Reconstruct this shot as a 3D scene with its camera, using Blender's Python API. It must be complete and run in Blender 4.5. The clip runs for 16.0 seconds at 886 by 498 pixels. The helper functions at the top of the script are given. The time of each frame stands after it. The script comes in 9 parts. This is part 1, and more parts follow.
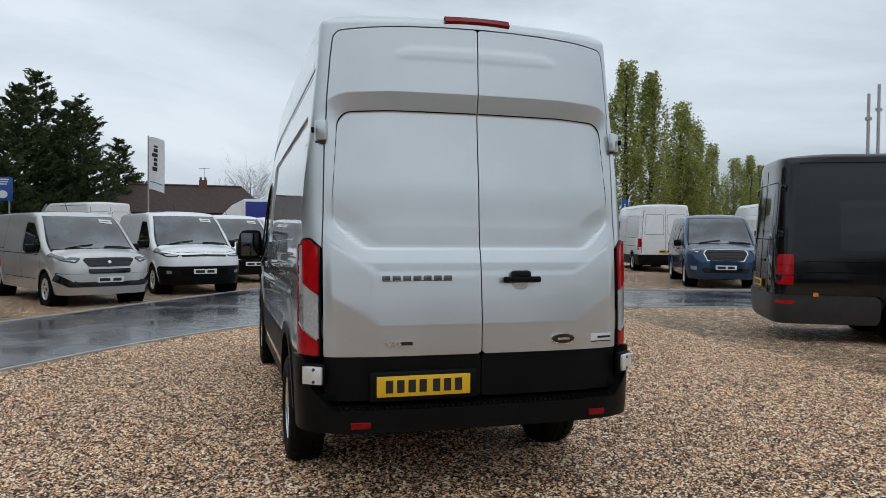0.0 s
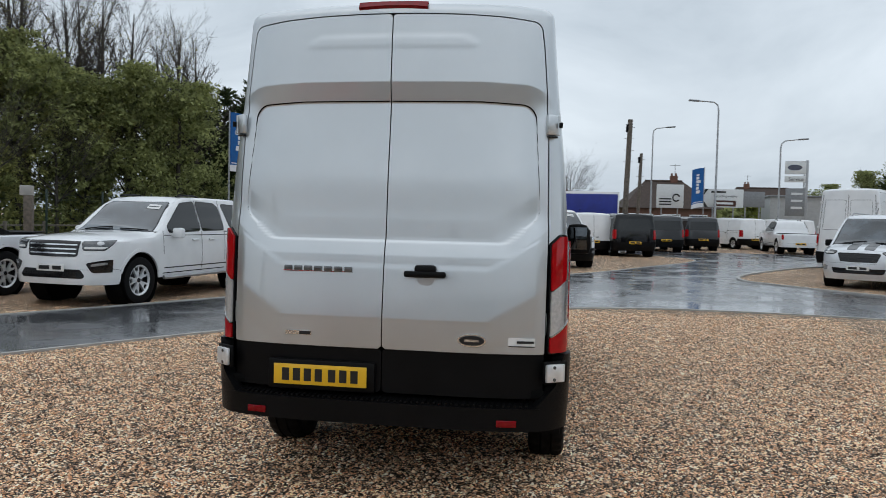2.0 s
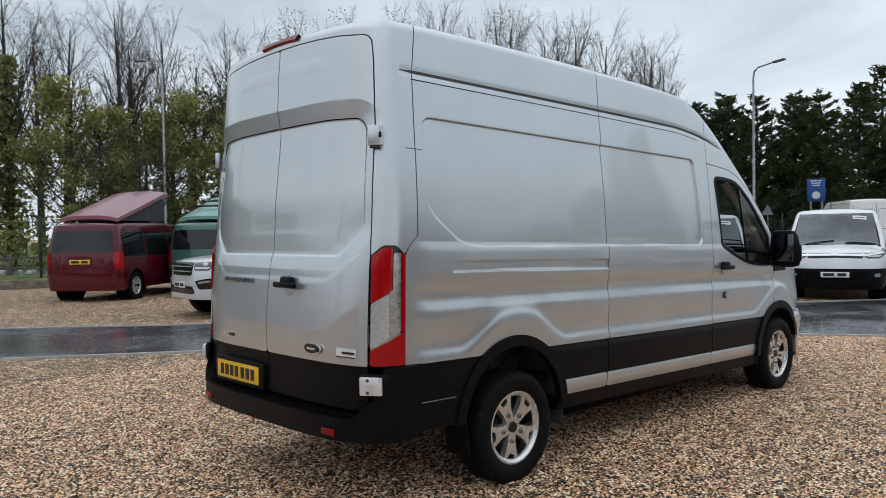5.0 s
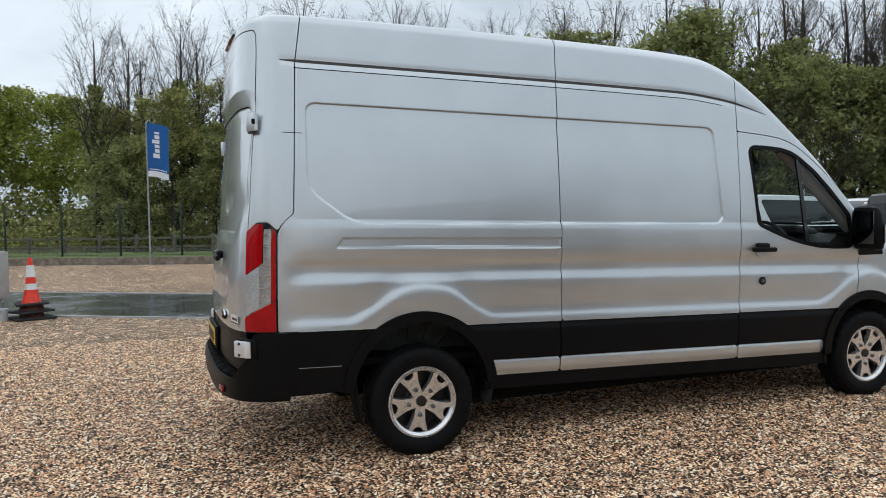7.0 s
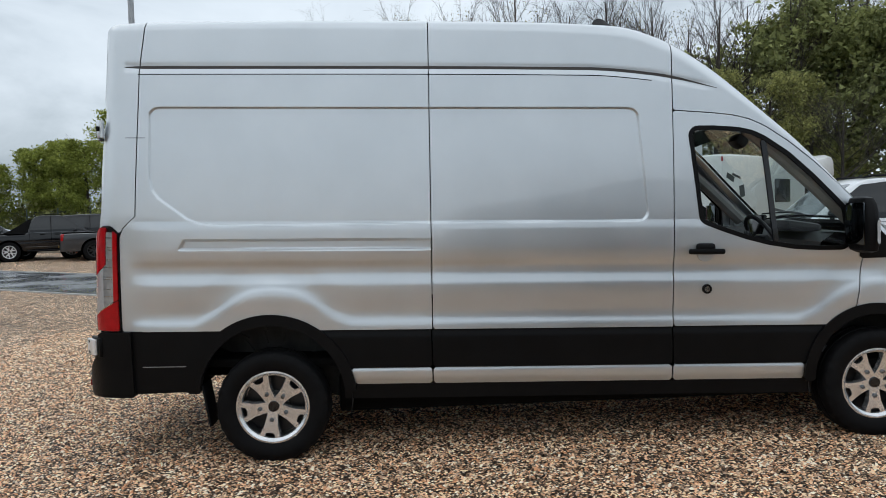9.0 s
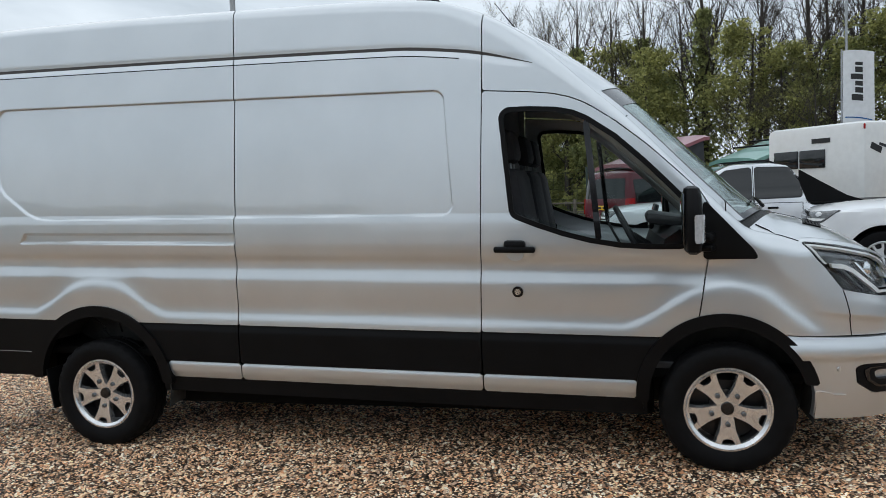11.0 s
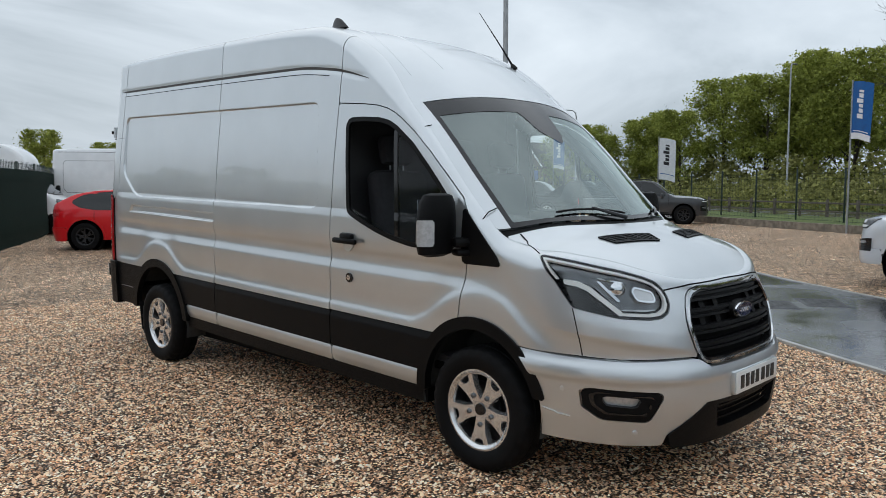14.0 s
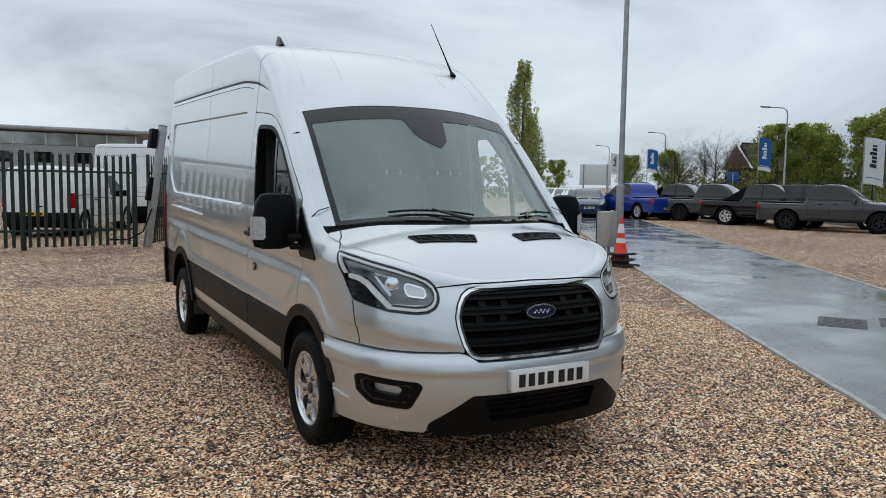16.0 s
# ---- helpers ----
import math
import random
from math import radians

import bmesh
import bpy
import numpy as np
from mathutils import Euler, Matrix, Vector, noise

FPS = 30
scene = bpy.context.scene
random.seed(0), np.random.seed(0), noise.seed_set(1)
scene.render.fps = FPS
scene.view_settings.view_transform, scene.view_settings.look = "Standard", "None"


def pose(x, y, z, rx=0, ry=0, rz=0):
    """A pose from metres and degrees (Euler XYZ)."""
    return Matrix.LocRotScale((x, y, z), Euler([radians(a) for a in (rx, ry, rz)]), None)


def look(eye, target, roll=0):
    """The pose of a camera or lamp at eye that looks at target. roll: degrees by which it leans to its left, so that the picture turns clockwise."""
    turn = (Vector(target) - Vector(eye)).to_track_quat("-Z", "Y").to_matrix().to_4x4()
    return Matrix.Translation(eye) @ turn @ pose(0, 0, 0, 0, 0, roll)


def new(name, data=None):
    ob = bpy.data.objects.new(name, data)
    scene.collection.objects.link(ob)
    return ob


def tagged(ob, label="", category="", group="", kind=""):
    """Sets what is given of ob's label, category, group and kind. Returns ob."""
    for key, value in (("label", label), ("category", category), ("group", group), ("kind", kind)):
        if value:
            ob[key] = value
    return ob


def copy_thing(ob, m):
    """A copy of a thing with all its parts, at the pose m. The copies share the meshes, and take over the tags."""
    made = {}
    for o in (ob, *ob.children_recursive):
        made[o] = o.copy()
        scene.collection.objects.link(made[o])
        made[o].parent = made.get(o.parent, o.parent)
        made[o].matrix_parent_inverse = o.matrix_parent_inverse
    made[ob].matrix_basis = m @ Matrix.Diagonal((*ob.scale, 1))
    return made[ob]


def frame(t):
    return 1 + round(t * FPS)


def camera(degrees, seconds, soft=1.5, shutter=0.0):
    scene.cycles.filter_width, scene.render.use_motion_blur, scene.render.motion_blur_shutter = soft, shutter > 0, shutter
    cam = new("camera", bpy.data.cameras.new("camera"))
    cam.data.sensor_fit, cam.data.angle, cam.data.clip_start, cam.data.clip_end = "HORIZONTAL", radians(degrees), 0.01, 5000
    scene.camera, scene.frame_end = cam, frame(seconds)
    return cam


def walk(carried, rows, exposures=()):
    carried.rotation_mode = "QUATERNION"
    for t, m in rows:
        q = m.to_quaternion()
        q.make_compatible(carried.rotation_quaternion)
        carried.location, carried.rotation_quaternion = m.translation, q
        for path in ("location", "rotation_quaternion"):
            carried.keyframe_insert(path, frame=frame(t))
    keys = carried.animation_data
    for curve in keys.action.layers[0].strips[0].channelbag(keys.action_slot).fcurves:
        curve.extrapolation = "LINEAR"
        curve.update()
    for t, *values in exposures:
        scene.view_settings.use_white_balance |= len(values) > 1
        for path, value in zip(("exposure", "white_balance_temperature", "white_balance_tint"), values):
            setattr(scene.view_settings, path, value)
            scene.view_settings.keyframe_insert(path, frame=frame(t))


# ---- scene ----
cam = camera(60.3, 16.0, soft=0.4, shutter=0.15)
METRES, EYE, TURN = 18.75, 1.5, -15.5
# levels the path on the yard's ground plane
LEVEL = pose(0, 0, 0, -1.5457, -0.0971, 0) @ pose(0, 0, 0.0055)
ROWS = [
    (0.0, 0.0, 0.0, 0.0, 0.0, 0.09, 0.06),
    (0.5, 0.0284, 0.0057, 0.0007, 5.14, -0.4, -0.67),
    (1.0, 0.0588, 0.0093, 0.0023, 11.1, -0.89, -1.27),
    (1.5, 0.0873, 0.0219, 0.002, 17.92, -1.19, -1.65),
    (2.0, 0.1182, 0.0352, 0.0017, 24.93, -0.84, -1.47),
    (2.5, 0.1442, 0.0544, 0.0006, 31.78, -0.07, -1.07),
    (3.0, 0.1711, 0.0709, 0.0013, 37.89, 0.72, -0.59),
    (3.5, 0.1952, 0.0861, 0.0012, 43.68, 1.13, -0.26),
    (4.0, 0.2176, 0.1098, 0.0006, 49.74, 1.01, -0.19),
    (4.5, 0.2388, 0.1339, 0.001, 56.12, 0.49, -0.19),
    (5.0, 0.253, 0.1629, 0.003, 62.62, -0.13, -0.2),
    (7.5, 0.2964, 0.3126, 0.0031, 89.99, -2.07, -0.36),
    (8.0, 0.2921, 0.3435, 0.005, 94.83, -2.39, -0.27),
    (8.5, 0.28, 0.3752, 0.0059, 99.27, -2.47, -0.12),
    (9.0, 0.2683, 0.4089, 0.0073, 103.59, -2.74, 0.21),
    (9.5, 0.2509, 0.436, 0.0084, 107.16, -3.17, 0.41),
    (10.0, 0.2354, 0.4654, 0.0097, 110.54, -3.87, 0.63),
    (12.5, 0.1629, 0.6006, 0.015, 135.65, -4.88, 0.0),
    (13.0, 0.1447, 0.6239, 0.015, 140.77, -5.32, -0.57),
    (13.5, 0.1266, 0.6506, 0.0165, 145.36, -5.66, -1.11),
    (14.0, 0.1055, 0.6701, 0.0177, 150.21, -5.71, -1.25),
    (14.5, 0.0809, 0.6896, 0.0183, 155.09, -5.73, -1.12),
    (15.0, 0.0549, 0.7063, 0.0195, 159.95, -5.78, -0.59),
    (15.5, 0.0282, 0.719, 0.0206, 163.8, -6.0, -0.58),
    (16.0, 0.005, 0.7319, 0.0218, 166.39, -6.14, -1.74),
]
walk(cam, [(t, LEVEL @ pose(0, 0, EYE, 0, 0, TURN) @ pose(METRES * x, METRES * y, METRES * z, 90 + pitch, roll, yaw)) for t, x, y, z, yaw, pitch, roll in ROWS],
     exposures=[(0.0, 0.40, 6250, 10), (3.0, 0.42, 6250, 10), (5.0, 0.52, 6250, 10), (7.5, 0.66, 6250, 10), (8.5, 0.63, 6250, 10), (10.0, 0.63, 6250, 10), (12.5, 0.60, 6250, 10), (14.0, 0.52, 6250, 10), (16.0, 0.44, 6250, 10)])

# ---- sky and light ----
world = bpy.data.worlds.new("overcast")
world.use_nodes = True
scene.world = world
wt = world.node_tree
wt.nodes.clear()


def wnode(kind, **props):
    n = wt.nodes.new(kind)
    for k, v in props.items():
        n.inputs[k].default_value = v
    return n


w_out = wt.nodes.new("ShaderNodeOutputWorld")
w_bg = wnode("ShaderNodeBackground", Strength=1.0)
w_sky = wt.nodes.new("ShaderNodeTexSky")
w_sky.sky_type, w_sky.sun_disc = "NISHITA", False
w_sky.sun_elevation, w_sky.sun_rotation = radians(48), radians(200)
w_sky.air_density, w_sky.dust_density = 1.5, 4.0
w_coord = wt.nodes.new("ShaderNodeTexCoord")
w_map = wt.nodes.new("ShaderNodeMapping")
w_map.inputs["Scale"].default_value = (1.0, 1.0, 3.2)
w_n1 = wnode("ShaderNodeTexNoise", Scale=1.7, Detail=7.0, Roughness=0.55, Distortion=0.6)
w_ramp = wt.nodes.new("ShaderNodeValToRGB")
w_ramp.color_ramp.elements[0].position, w_ramp.color_ramp.elements[0].color = 0.31, (0.26, 0.305, 0.338, 1)
w_ramp.color_ramp.elements[1].position, w_ramp.color_ramp.elements[1].color = 0.67, (0.61, 0.66, 0.695, 1)
w_e = w_ramp.color_ramp.elements.new(0.48)
w_e.color = (0.462, 0.512, 0.552, 1)
w_scale = wt.nodes.new("ShaderNodeVectorMath")
w_scale.operation = "SCALE"
w_scale.inputs["Scale"].default_value = 0.06
w_mix = wt.nodes.new("ShaderNodeMixRGB")
w_mix.inputs[0].default_value = 0.93
wt.links.new(w_coord.outputs["Generated"], w_map.inputs[0])
wt.links.new(w_map.outputs[0], w_n1.inputs["Vector"])
wt.links.new(w_n1.outputs["Fac"], w_ramp.inputs[0])
wt.links.new(w_sky.outputs[0], w_scale.inputs[0])
wt.links.new(w_scale.outputs[0], w_mix.inputs[1])
wt.links.new(w_ramp.outputs[0], w_mix.inputs[2])
wt.links.new(w_mix.outputs[0], w_bg.inputs["Color"])
wt.links.new(w_bg.outputs[0], w_out.inputs["Surface"])

sun_data = bpy.data.lights.new("sun", "SUN")
sun_data.energy, sun_data.angle, sun_data.color = 0.48, radians(120), (1.0, 0.985, 0.96)
sun = new("sun", sun_data)
sun.matrix_world = look((3, 3, 30), (0, 5, 0))


# ---- materials ----
def nodes_of(name):
    m = bpy.data.materials.new(name)
    m.use_nodes = True
    t = m.node_tree
    return m, t, t.nodes["Principled BSDF"]


def plain(name, color, rough=0.5, metal=0.0, coat=0.0, vary=0.06, scale=8.0, bump=0.0, bump_scale=60.0, spec=0.5, emit=0.0):
    """A surface with colour that drifts a little at two scales, uneven gloss and fine relief."""
    m, t, b = nodes_of(name)
    b.inputs["Metallic"].default_value = metal
    b.inputs["Coat Weight"].default_value = coat
    b.inputs["Coat Roughness"].default_value = 0.06
    b.inputs["Specular IOR Level"].default_value = spec
    co = t.nodes.new("ShaderNodeTexCoord")
    n1 = t.nodes.new("ShaderNodeTexNoise")
    n1.inputs["Scale"].default_value, n1.inputs["Detail"].default_value = scale, 6.0
    t.links.new(co.outputs["Object"], n1.inputs["Vector"])
    ramp = t.nodes.new("ShaderNodeValToRGB")
    lo, hi = [max(0.0, c * (1 - vary)) for c in color], [min(1.0, c * (1 + vary)) for c in color]
    ramp.color_ramp.elements[0].position, ramp.color_ramp.elements[0].color = 0.35, (*lo, 1)
    ramp.color_ramp.elements[1].position, ramp.color_ramp.elements[1].color = 0.65, (*hi, 1)
    t.links.new(n1.outputs["Fac"], ramp.inputs[0])
    t.links.new(ramp.outputs[0], b.inputs["Base Color"])
    mr = t.nodes.new("ShaderNodeMapRange")
    mr.inputs["To Min"].default_value, mr.inputs["To Max"].default_value = max(0.02, rough * 0.85), min(1.0, rough * 1.15)
    t.links.new(n1.outputs["Fac"], mr.inputs["Value"])
    t.links.new(mr.outputs[0], b.inputs["Roughness"])
    if bump:
        n2 = t.nodes.new("ShaderNodeTexNoise")
        n2.inputs["Scale"].default_value, n2.inputs["Detail"].default_value = bump_scale, 4.0
        t.links.new(co.outputs["Object"], n2.inputs["Vector"])
        bp = t.nodes.new("ShaderNodeBump")
        bp.inputs["Strength"].default_value, bp.inputs["Distance"].default_value = bump, 0.01
        t.links.new(n2.outputs["Fac"], bp.inputs["Height"])
        t.links.new(bp.outputs[0], b.inputs["Normal"])
    if emit:
        b.inputs["Emission Color"].default_value = (*color, 1)
        b.inputs["Emission Strength"].default_value = emit
    return m


def glass(name, tint, rough=0.02, ior=1.5, sheen=(1, 1, 1)):
    """A thin pane: clear through, mirror-like by its Fresnel gloss."""
    m, t, b = nodes_of(name)
    t.nodes.remove(b)
    tr, gl, lw, pw, ma, mx = (t.nodes.new(k) for k in ("ShaderNodeBsdfTransparent", "ShaderNodeBsdfGlossy", "ShaderNodeLayerWeight", "ShaderNodeMath", "ShaderNodeMath", "ShaderNodeMixShader"))
    tr.inputs["Color"].default_value = (*tint, 1)
    gl.inputs["Roughness"].default_value = rough
    gl.inputs["Color"].default_value = (*sheen, 1)
    # gloss grows towards grazing angles, alike on both faces
    f0 = ((ior - 1) / (ior + 1)) ** 2
    lw.inputs["Blend"].default_value = 0.5
    pw.operation, pw.inputs[1].default_value = "POWER", 5.0
    ma.operation, ma.inputs[1].default_value, ma.inputs[2].default_value = "MULTIPLY_ADD", 1 - f0, f0
    t.links.new(lw.outputs["Facing"], pw.inputs[0])
    t.links.new(pw.outputs[0], ma.inputs[0])
    t.links.new(ma.outputs[0], mx.inputs[0])
    t.links.new(tr.outputs[0], mx.inputs[1])
    t.links.new(gl.outputs[0], mx.inputs[2])
    t.links.new(mx.outputs[0], t.nodes["Material Output"].inputs["Surface"])
    return m


def carpaint(name, color, metal=0.0, rough=0.35, coat=1.0):
    return plain(name, color, rough, metal, coat if max(color) > 0.02 else 0.35, vary=0.04, scale=3.0, bump=0.0, spec=0.5 if min(color) > 0.05 else 0.1)


silver_paint = plain("silver_metallic_paint", (0.61, 0.64, 0.66), 0.36, 0.84, 1.0, vary=0.03, scale=2.5)
silver_paint.node_tree.nodes["Principled BSDF"].inputs["Coat Roughness"].default_value = 0.02
silver_paint.node_tree.nodes["Principled BSDF"].inputs["Coat IOR"].default_value = 1.6
black_plastic = plain("black_textured_plastic", (0.004, 0.004, 0.0044), 0.42, spec=0.13, vary=0.15, scale=5, bump=0.15, bump_scale=400)
gloss_black = plain("gloss_black", (0.008, 0.008, 0.009), 0.12, vary=0.1)
rubber = plain("tyre_rubber", (0.005, 0.005, 0.0055), 0.62, spec=0.12, vary=0.25, scale=14, bump=0.12, bump_scale=150)
alloy = plain("silver_alloy", (0.76, 0.77, 0.78), 0.32, 0.65, 0.5, vary=0.05)
van_alloy = plain("machined_alloy", (0.72, 0.72, 0.72), 0.26, 0.86, 0.6, vary=0.06)
dark_alloy = plain("dark_alloy", (0.03, 0.03, 0.032), 0.35, 0.5, vary=0.1)
chrome = plain("chrome", (0.75, 0.76, 0.77), 0.10, 1.0, vary=0.03)
steel = plain("galvanised_steel", (0.36, 0.37, 0.38), 0.45, 0.6, vary=0.12, scale=6, bump=0.05)
red_lens = plain("red_lens", (0.38, 0.003, 0.006), 0.05, coat=0.0, spec=0.4, vary=0.12, scale=25)
dark_red_lens = plain("dark_red_lens", (0.20, 0.002, 0.005), 0.06, spec=0.35, vary=0.12, scale=25)
amber_lens = plain("amber_lens", (0.8, 0.22, 0.02), 0.15, coat=1.0)
clear_lens = plain("clear_lens", (0.42, 0.43, 0.44), 0.10, 0.5, coat=1.0, vary=0.18, scale=30, bump=0.1, bump_scale=90)
bright_steel = plain("bright_zinc_steel", (0.82, 0.83, 0.84), 0.36, 0.55, vary=0.08, scale=20)
bright_lens = plain("bright_lens", (0.58, 0.59, 0.60), 0.16, 0.4, coat=1.0, vary=0.10, scale=60, bump=0.1, bump_scale=90)
lamp_inner = plain("lamp_inner", (0.16, 0.165, 0.17), 0.2, 0.7, vary=0.3, scale=30)
yellow_plate = plain("yellow_plate", (0.82, 0.48, 0.01), 0.35, coat=0.5, vary=0.03)
white_plate = plain("white_plate", (0.78, 0.78, 0.76), 0.35, coat=0.5, vary=0.03)
black_ink = plain("black_ink", (0.012, 0.012, 0.012), 0.4)
white_ink = plain("white_print", (0.8, 0.8, 0.8), 0.5)
dark_glass = plain("dark_tinted_glass", (0.006, 0.008, 0.009), 0.02, coat=0.0, vary=0.2, scale=1.5, spec=0.6)
# uneven blue-grey base colour stands in for sky reflections on the windscreens
cabin_glass = plain("van_cabin_glass", (0.040, 0.050, 0.060), 0.02, coat=0.6, vary=0.7, scale=2.2, spec=1.0)
clear_glass = glass("clear_glass", (0.82, 0.87, 0.86), 0.02, 1.3)
screen_glass = glass("windscreen_glass", (0.80, 0.88, 0.86), 0.03, 2.7, (0.86, 0.97, 0.95))
lens_glass = glass("headlamp_glass", (0.92, 0.94, 0.95), 0.02, 1.45)
seat_cloth = plain("dark_seat_cloth", (0.028, 0.028, 0.032), 0.85, vary=0.2, scale=30, bump=0.3, bump_scale=300)
cabin_plastic = plain("dark_cabin_plastic", (0.03, 0.03, 0.033), 0.55, vary=0.1, bump=0.1, bump_scale=300)
grey_lining = plain("pale_grey_lining", (0.28, 0.275, 0.26), 0.8, vary=0.08, bump=0.1)
blue_enamel = plain("dark_blue_enamel", (0.005, 0.010, 0.045), 0.15, coat=1.0)
dark_mirror = plain("dark_mirror_glass", (0.10, 0.11, 0.12), 0.05, 1.0, vary=0.05)
channel_shade = plain("roof_channel_shade", (0.05, 0.045, 0.042), 0.6, vary=0.1)
arch_lining = plain("dusty_arch_lining", (0.045, 0.045, 0.043), 0.8, vary=0.4, scale=9, bump=0.2, bump_scale=60)
# near-black colour stands in for the shade in gaps and under bodies
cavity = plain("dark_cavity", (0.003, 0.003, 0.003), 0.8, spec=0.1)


# ---- building helpers ----
class Shape:
    """Collects faces for one mesh."""

    def __init__(self):
        self.v, self.f = [], []

    def add(self, verts, faces):
        o = len(self.v)
        self.v += [tuple(p) for p in verts]
        self.f += [tuple(i + o for i in f) for f in faces]
        return self

    def box(self, c, size, rot=None, bevel=0.0):
        sx, sy, sz = (a / 2 for a in size)
        b = min(bevel, 0.45 * min(size))
        if b <= 0:
            vs = [Vector((x, y, z)) for z in (-sz, sz) for y in (-sy, sy) for x in (-sx, sx)]
            fs = [(0, 2, 3, 1), (4, 5, 7, 6), (0, 1, 5, 4), (2, 6, 7, 3), (0, 4, 6, 2), (1, 3, 7, 5)]
        else:
            bm = bmesh.new()
            bmesh.ops.create_cube(bm, size=1.0, matrix=Matrix.Diagonal((size[0], size[1], size[2], 1)))
            bmesh.ops.bevel(bm, geom=bm.edges[:], offset=b, segments=2, profile=0.5, affect="EDGES")
            bm.verts.index_update()
            vs, fs = [v.co.copy() for v in bm.verts], [tuple(v.index for v in f.verts) for f in bm.faces]
            bm.free()
        m = Matrix.Translation(c) @ (rot if rot else Matrix())
        return self.add([m @ p for p in vs], fs)

    def tube(self, pts, radii, n=8, cap=True):
        pts = [Vector(p) for p in pts]
        if not hasattr(radii, "__len__"):
            radii = [radii] * len(pts)
        vs, fs = [], []
        side = None
        for i, p in enumerate(pts):
            d = (pts[min(i + 1, len(pts) - 1)] - pts[max(i - 1, 0)]).normalized()
            if side is None:
                side = d.orthogonal().normalized()
            side = (side - d * side.dot(d)).normalized()
            up = d.cross(side)
            vs += [p + (side * math.cos(a) + up * math.sin(a)) * radii[i] for a in (2 * math.pi * k / n for k in range(n))]
        for i in range(len(pts) - 1):
            for k in range(n):
                a, b = i * n + k, i * n + (k + 1) % n
                fs.append((a, b, b + n, a + n))
        if cap:
            fs += [tuple(range(n))[::-1], tuple(range((len(pts) - 1) * n, len(pts) * n))]
        return self.add(vs, fs)

    def lathe(self, prof, n=32, m=None):
        """prof: (radius, along); turned about x, along grows with x."""
        vs, fs = [], []
        for r, a in prof:
            vs += [Vector((a, r * math.cos(2 * math.pi * k / n), r * math.sin(2 * math.pi * k / n))) for k in range(n)]
        for i in range(len(prof) - 1):
            for k in range(n):
                p, q = i * n + k, i * n + (k + 1) % n
                fs.append((p, q, q + n, p + n))
        m = m or Matrix()
        return self.add([m @ p for p in vs], fs)

    def prism(self, poly, depth, m=None):
        """A flat outline in xy, raised by depth along z."""
        n = len(poly)
        vs = [Vector((x, y, 0)) for x, y in poly] + [Vector((x, y, depth)) for x, y in poly]
        fs = [tuple(range(n))[::-1], tuple(range(n, 2 * n))] + [(i, (i + 1) % n, (i + 1) % n + n, i + n) for i in range(n)]
        m = m or Matrix()
        return self.add([m @ p for p in vs], fs)

    def grid(self, rows):
        n = len(rows[0])
        vs = [p for r in rows for p in r]
        return self.add(vs, [(i * n + k, i * n + k + 1, (i + 1) * n + k + 1, (i + 1) * n + k) for i in range(len(rows) - 1) for k in range(n - 1)])


def mesh_of(name, verts, faces, material, sharp=35):
    me = bpy.data.meshes.new(name)
    me.from_pydata([tuple(map(float, p)) for p in verts], [], faces)
    me.polygons.foreach_set("use_smooth", [sharp > 0] * len(me.polygons))
    if sharp:
        me.set_sharp_from_angle(angle=radians(sharp))
    me.materials.append(material)
    me.update()
    return me


def part(name, shape, material, parent, label="", warp=None, sharp=35):
    """Links a shape as one mesh object under a thing or under a part."""
    vs = [warp(p) for p in shape.v] if warp else shape.v
    ob = new(name, mesh_of(name, vs, shape.f, material, sharp))
    ob.parent = parent
    return tagged(ob, label)


def thing(name, label, category, m=None, group="", kind=""):
    ob = new(name)
    ob.empty_display_size = 0.2
    if m is not None:
        ob.matrix_world = m
    return tagged(ob, label, category, group, kind)


def solo(name, shape, material, label, category, m=None, group="", kind="", sharp=35):
    ob = new(name, mesh_of(name, shape.v, shape.f, material, sharp))
    if m is not None:
        ob.matrix_world = m
    return tagged(ob, label, category, group, kind)


def ease(a, b, x):
    t = np.clip((x - a) / (b - a), 0.0, 1.0)
    return t * t * (3 - 2 * t)


def smooth_table(xs, ys):
    """A smooth curve through a table (monotone cubic)."""
    xs, ys = np.array(xs, float), np.array(ys, float)
    h, d = np.diff(xs), np.diff(ys) / np.diff(xs)
    m = np.zeros(len(xs))
    m[0], m[-1] = d[0], d[-1]
    for i in range(1, len(xs) - 1):
        m[i] = 0.0 if d[i - 1] * d[i] <= 0 else (h[i - 1] + h[i]) * 3 / ((2 * h[i] + h[i - 1]) / d[i - 1] + (h[i] + 2 * h[i - 1]) / d[i])

    def f(x):
        x = np.clip(np.asarray(x, float), xs[0], xs[-1])
        i = np.clip(np.searchsorted(xs, x) - 1, 0, len(xs) - 2)
        t = (x - xs[i]) / h[i]
        return ((1 + 2 * t) * (1 - t) ** 2 * ys[i] + t * (1 - t) ** 2 * h[i] * m[i] + t * t * (3 - 2 * t) * ys[i + 1] + t * t * (t - 1) * h[i] * m[i + 1])
    return f


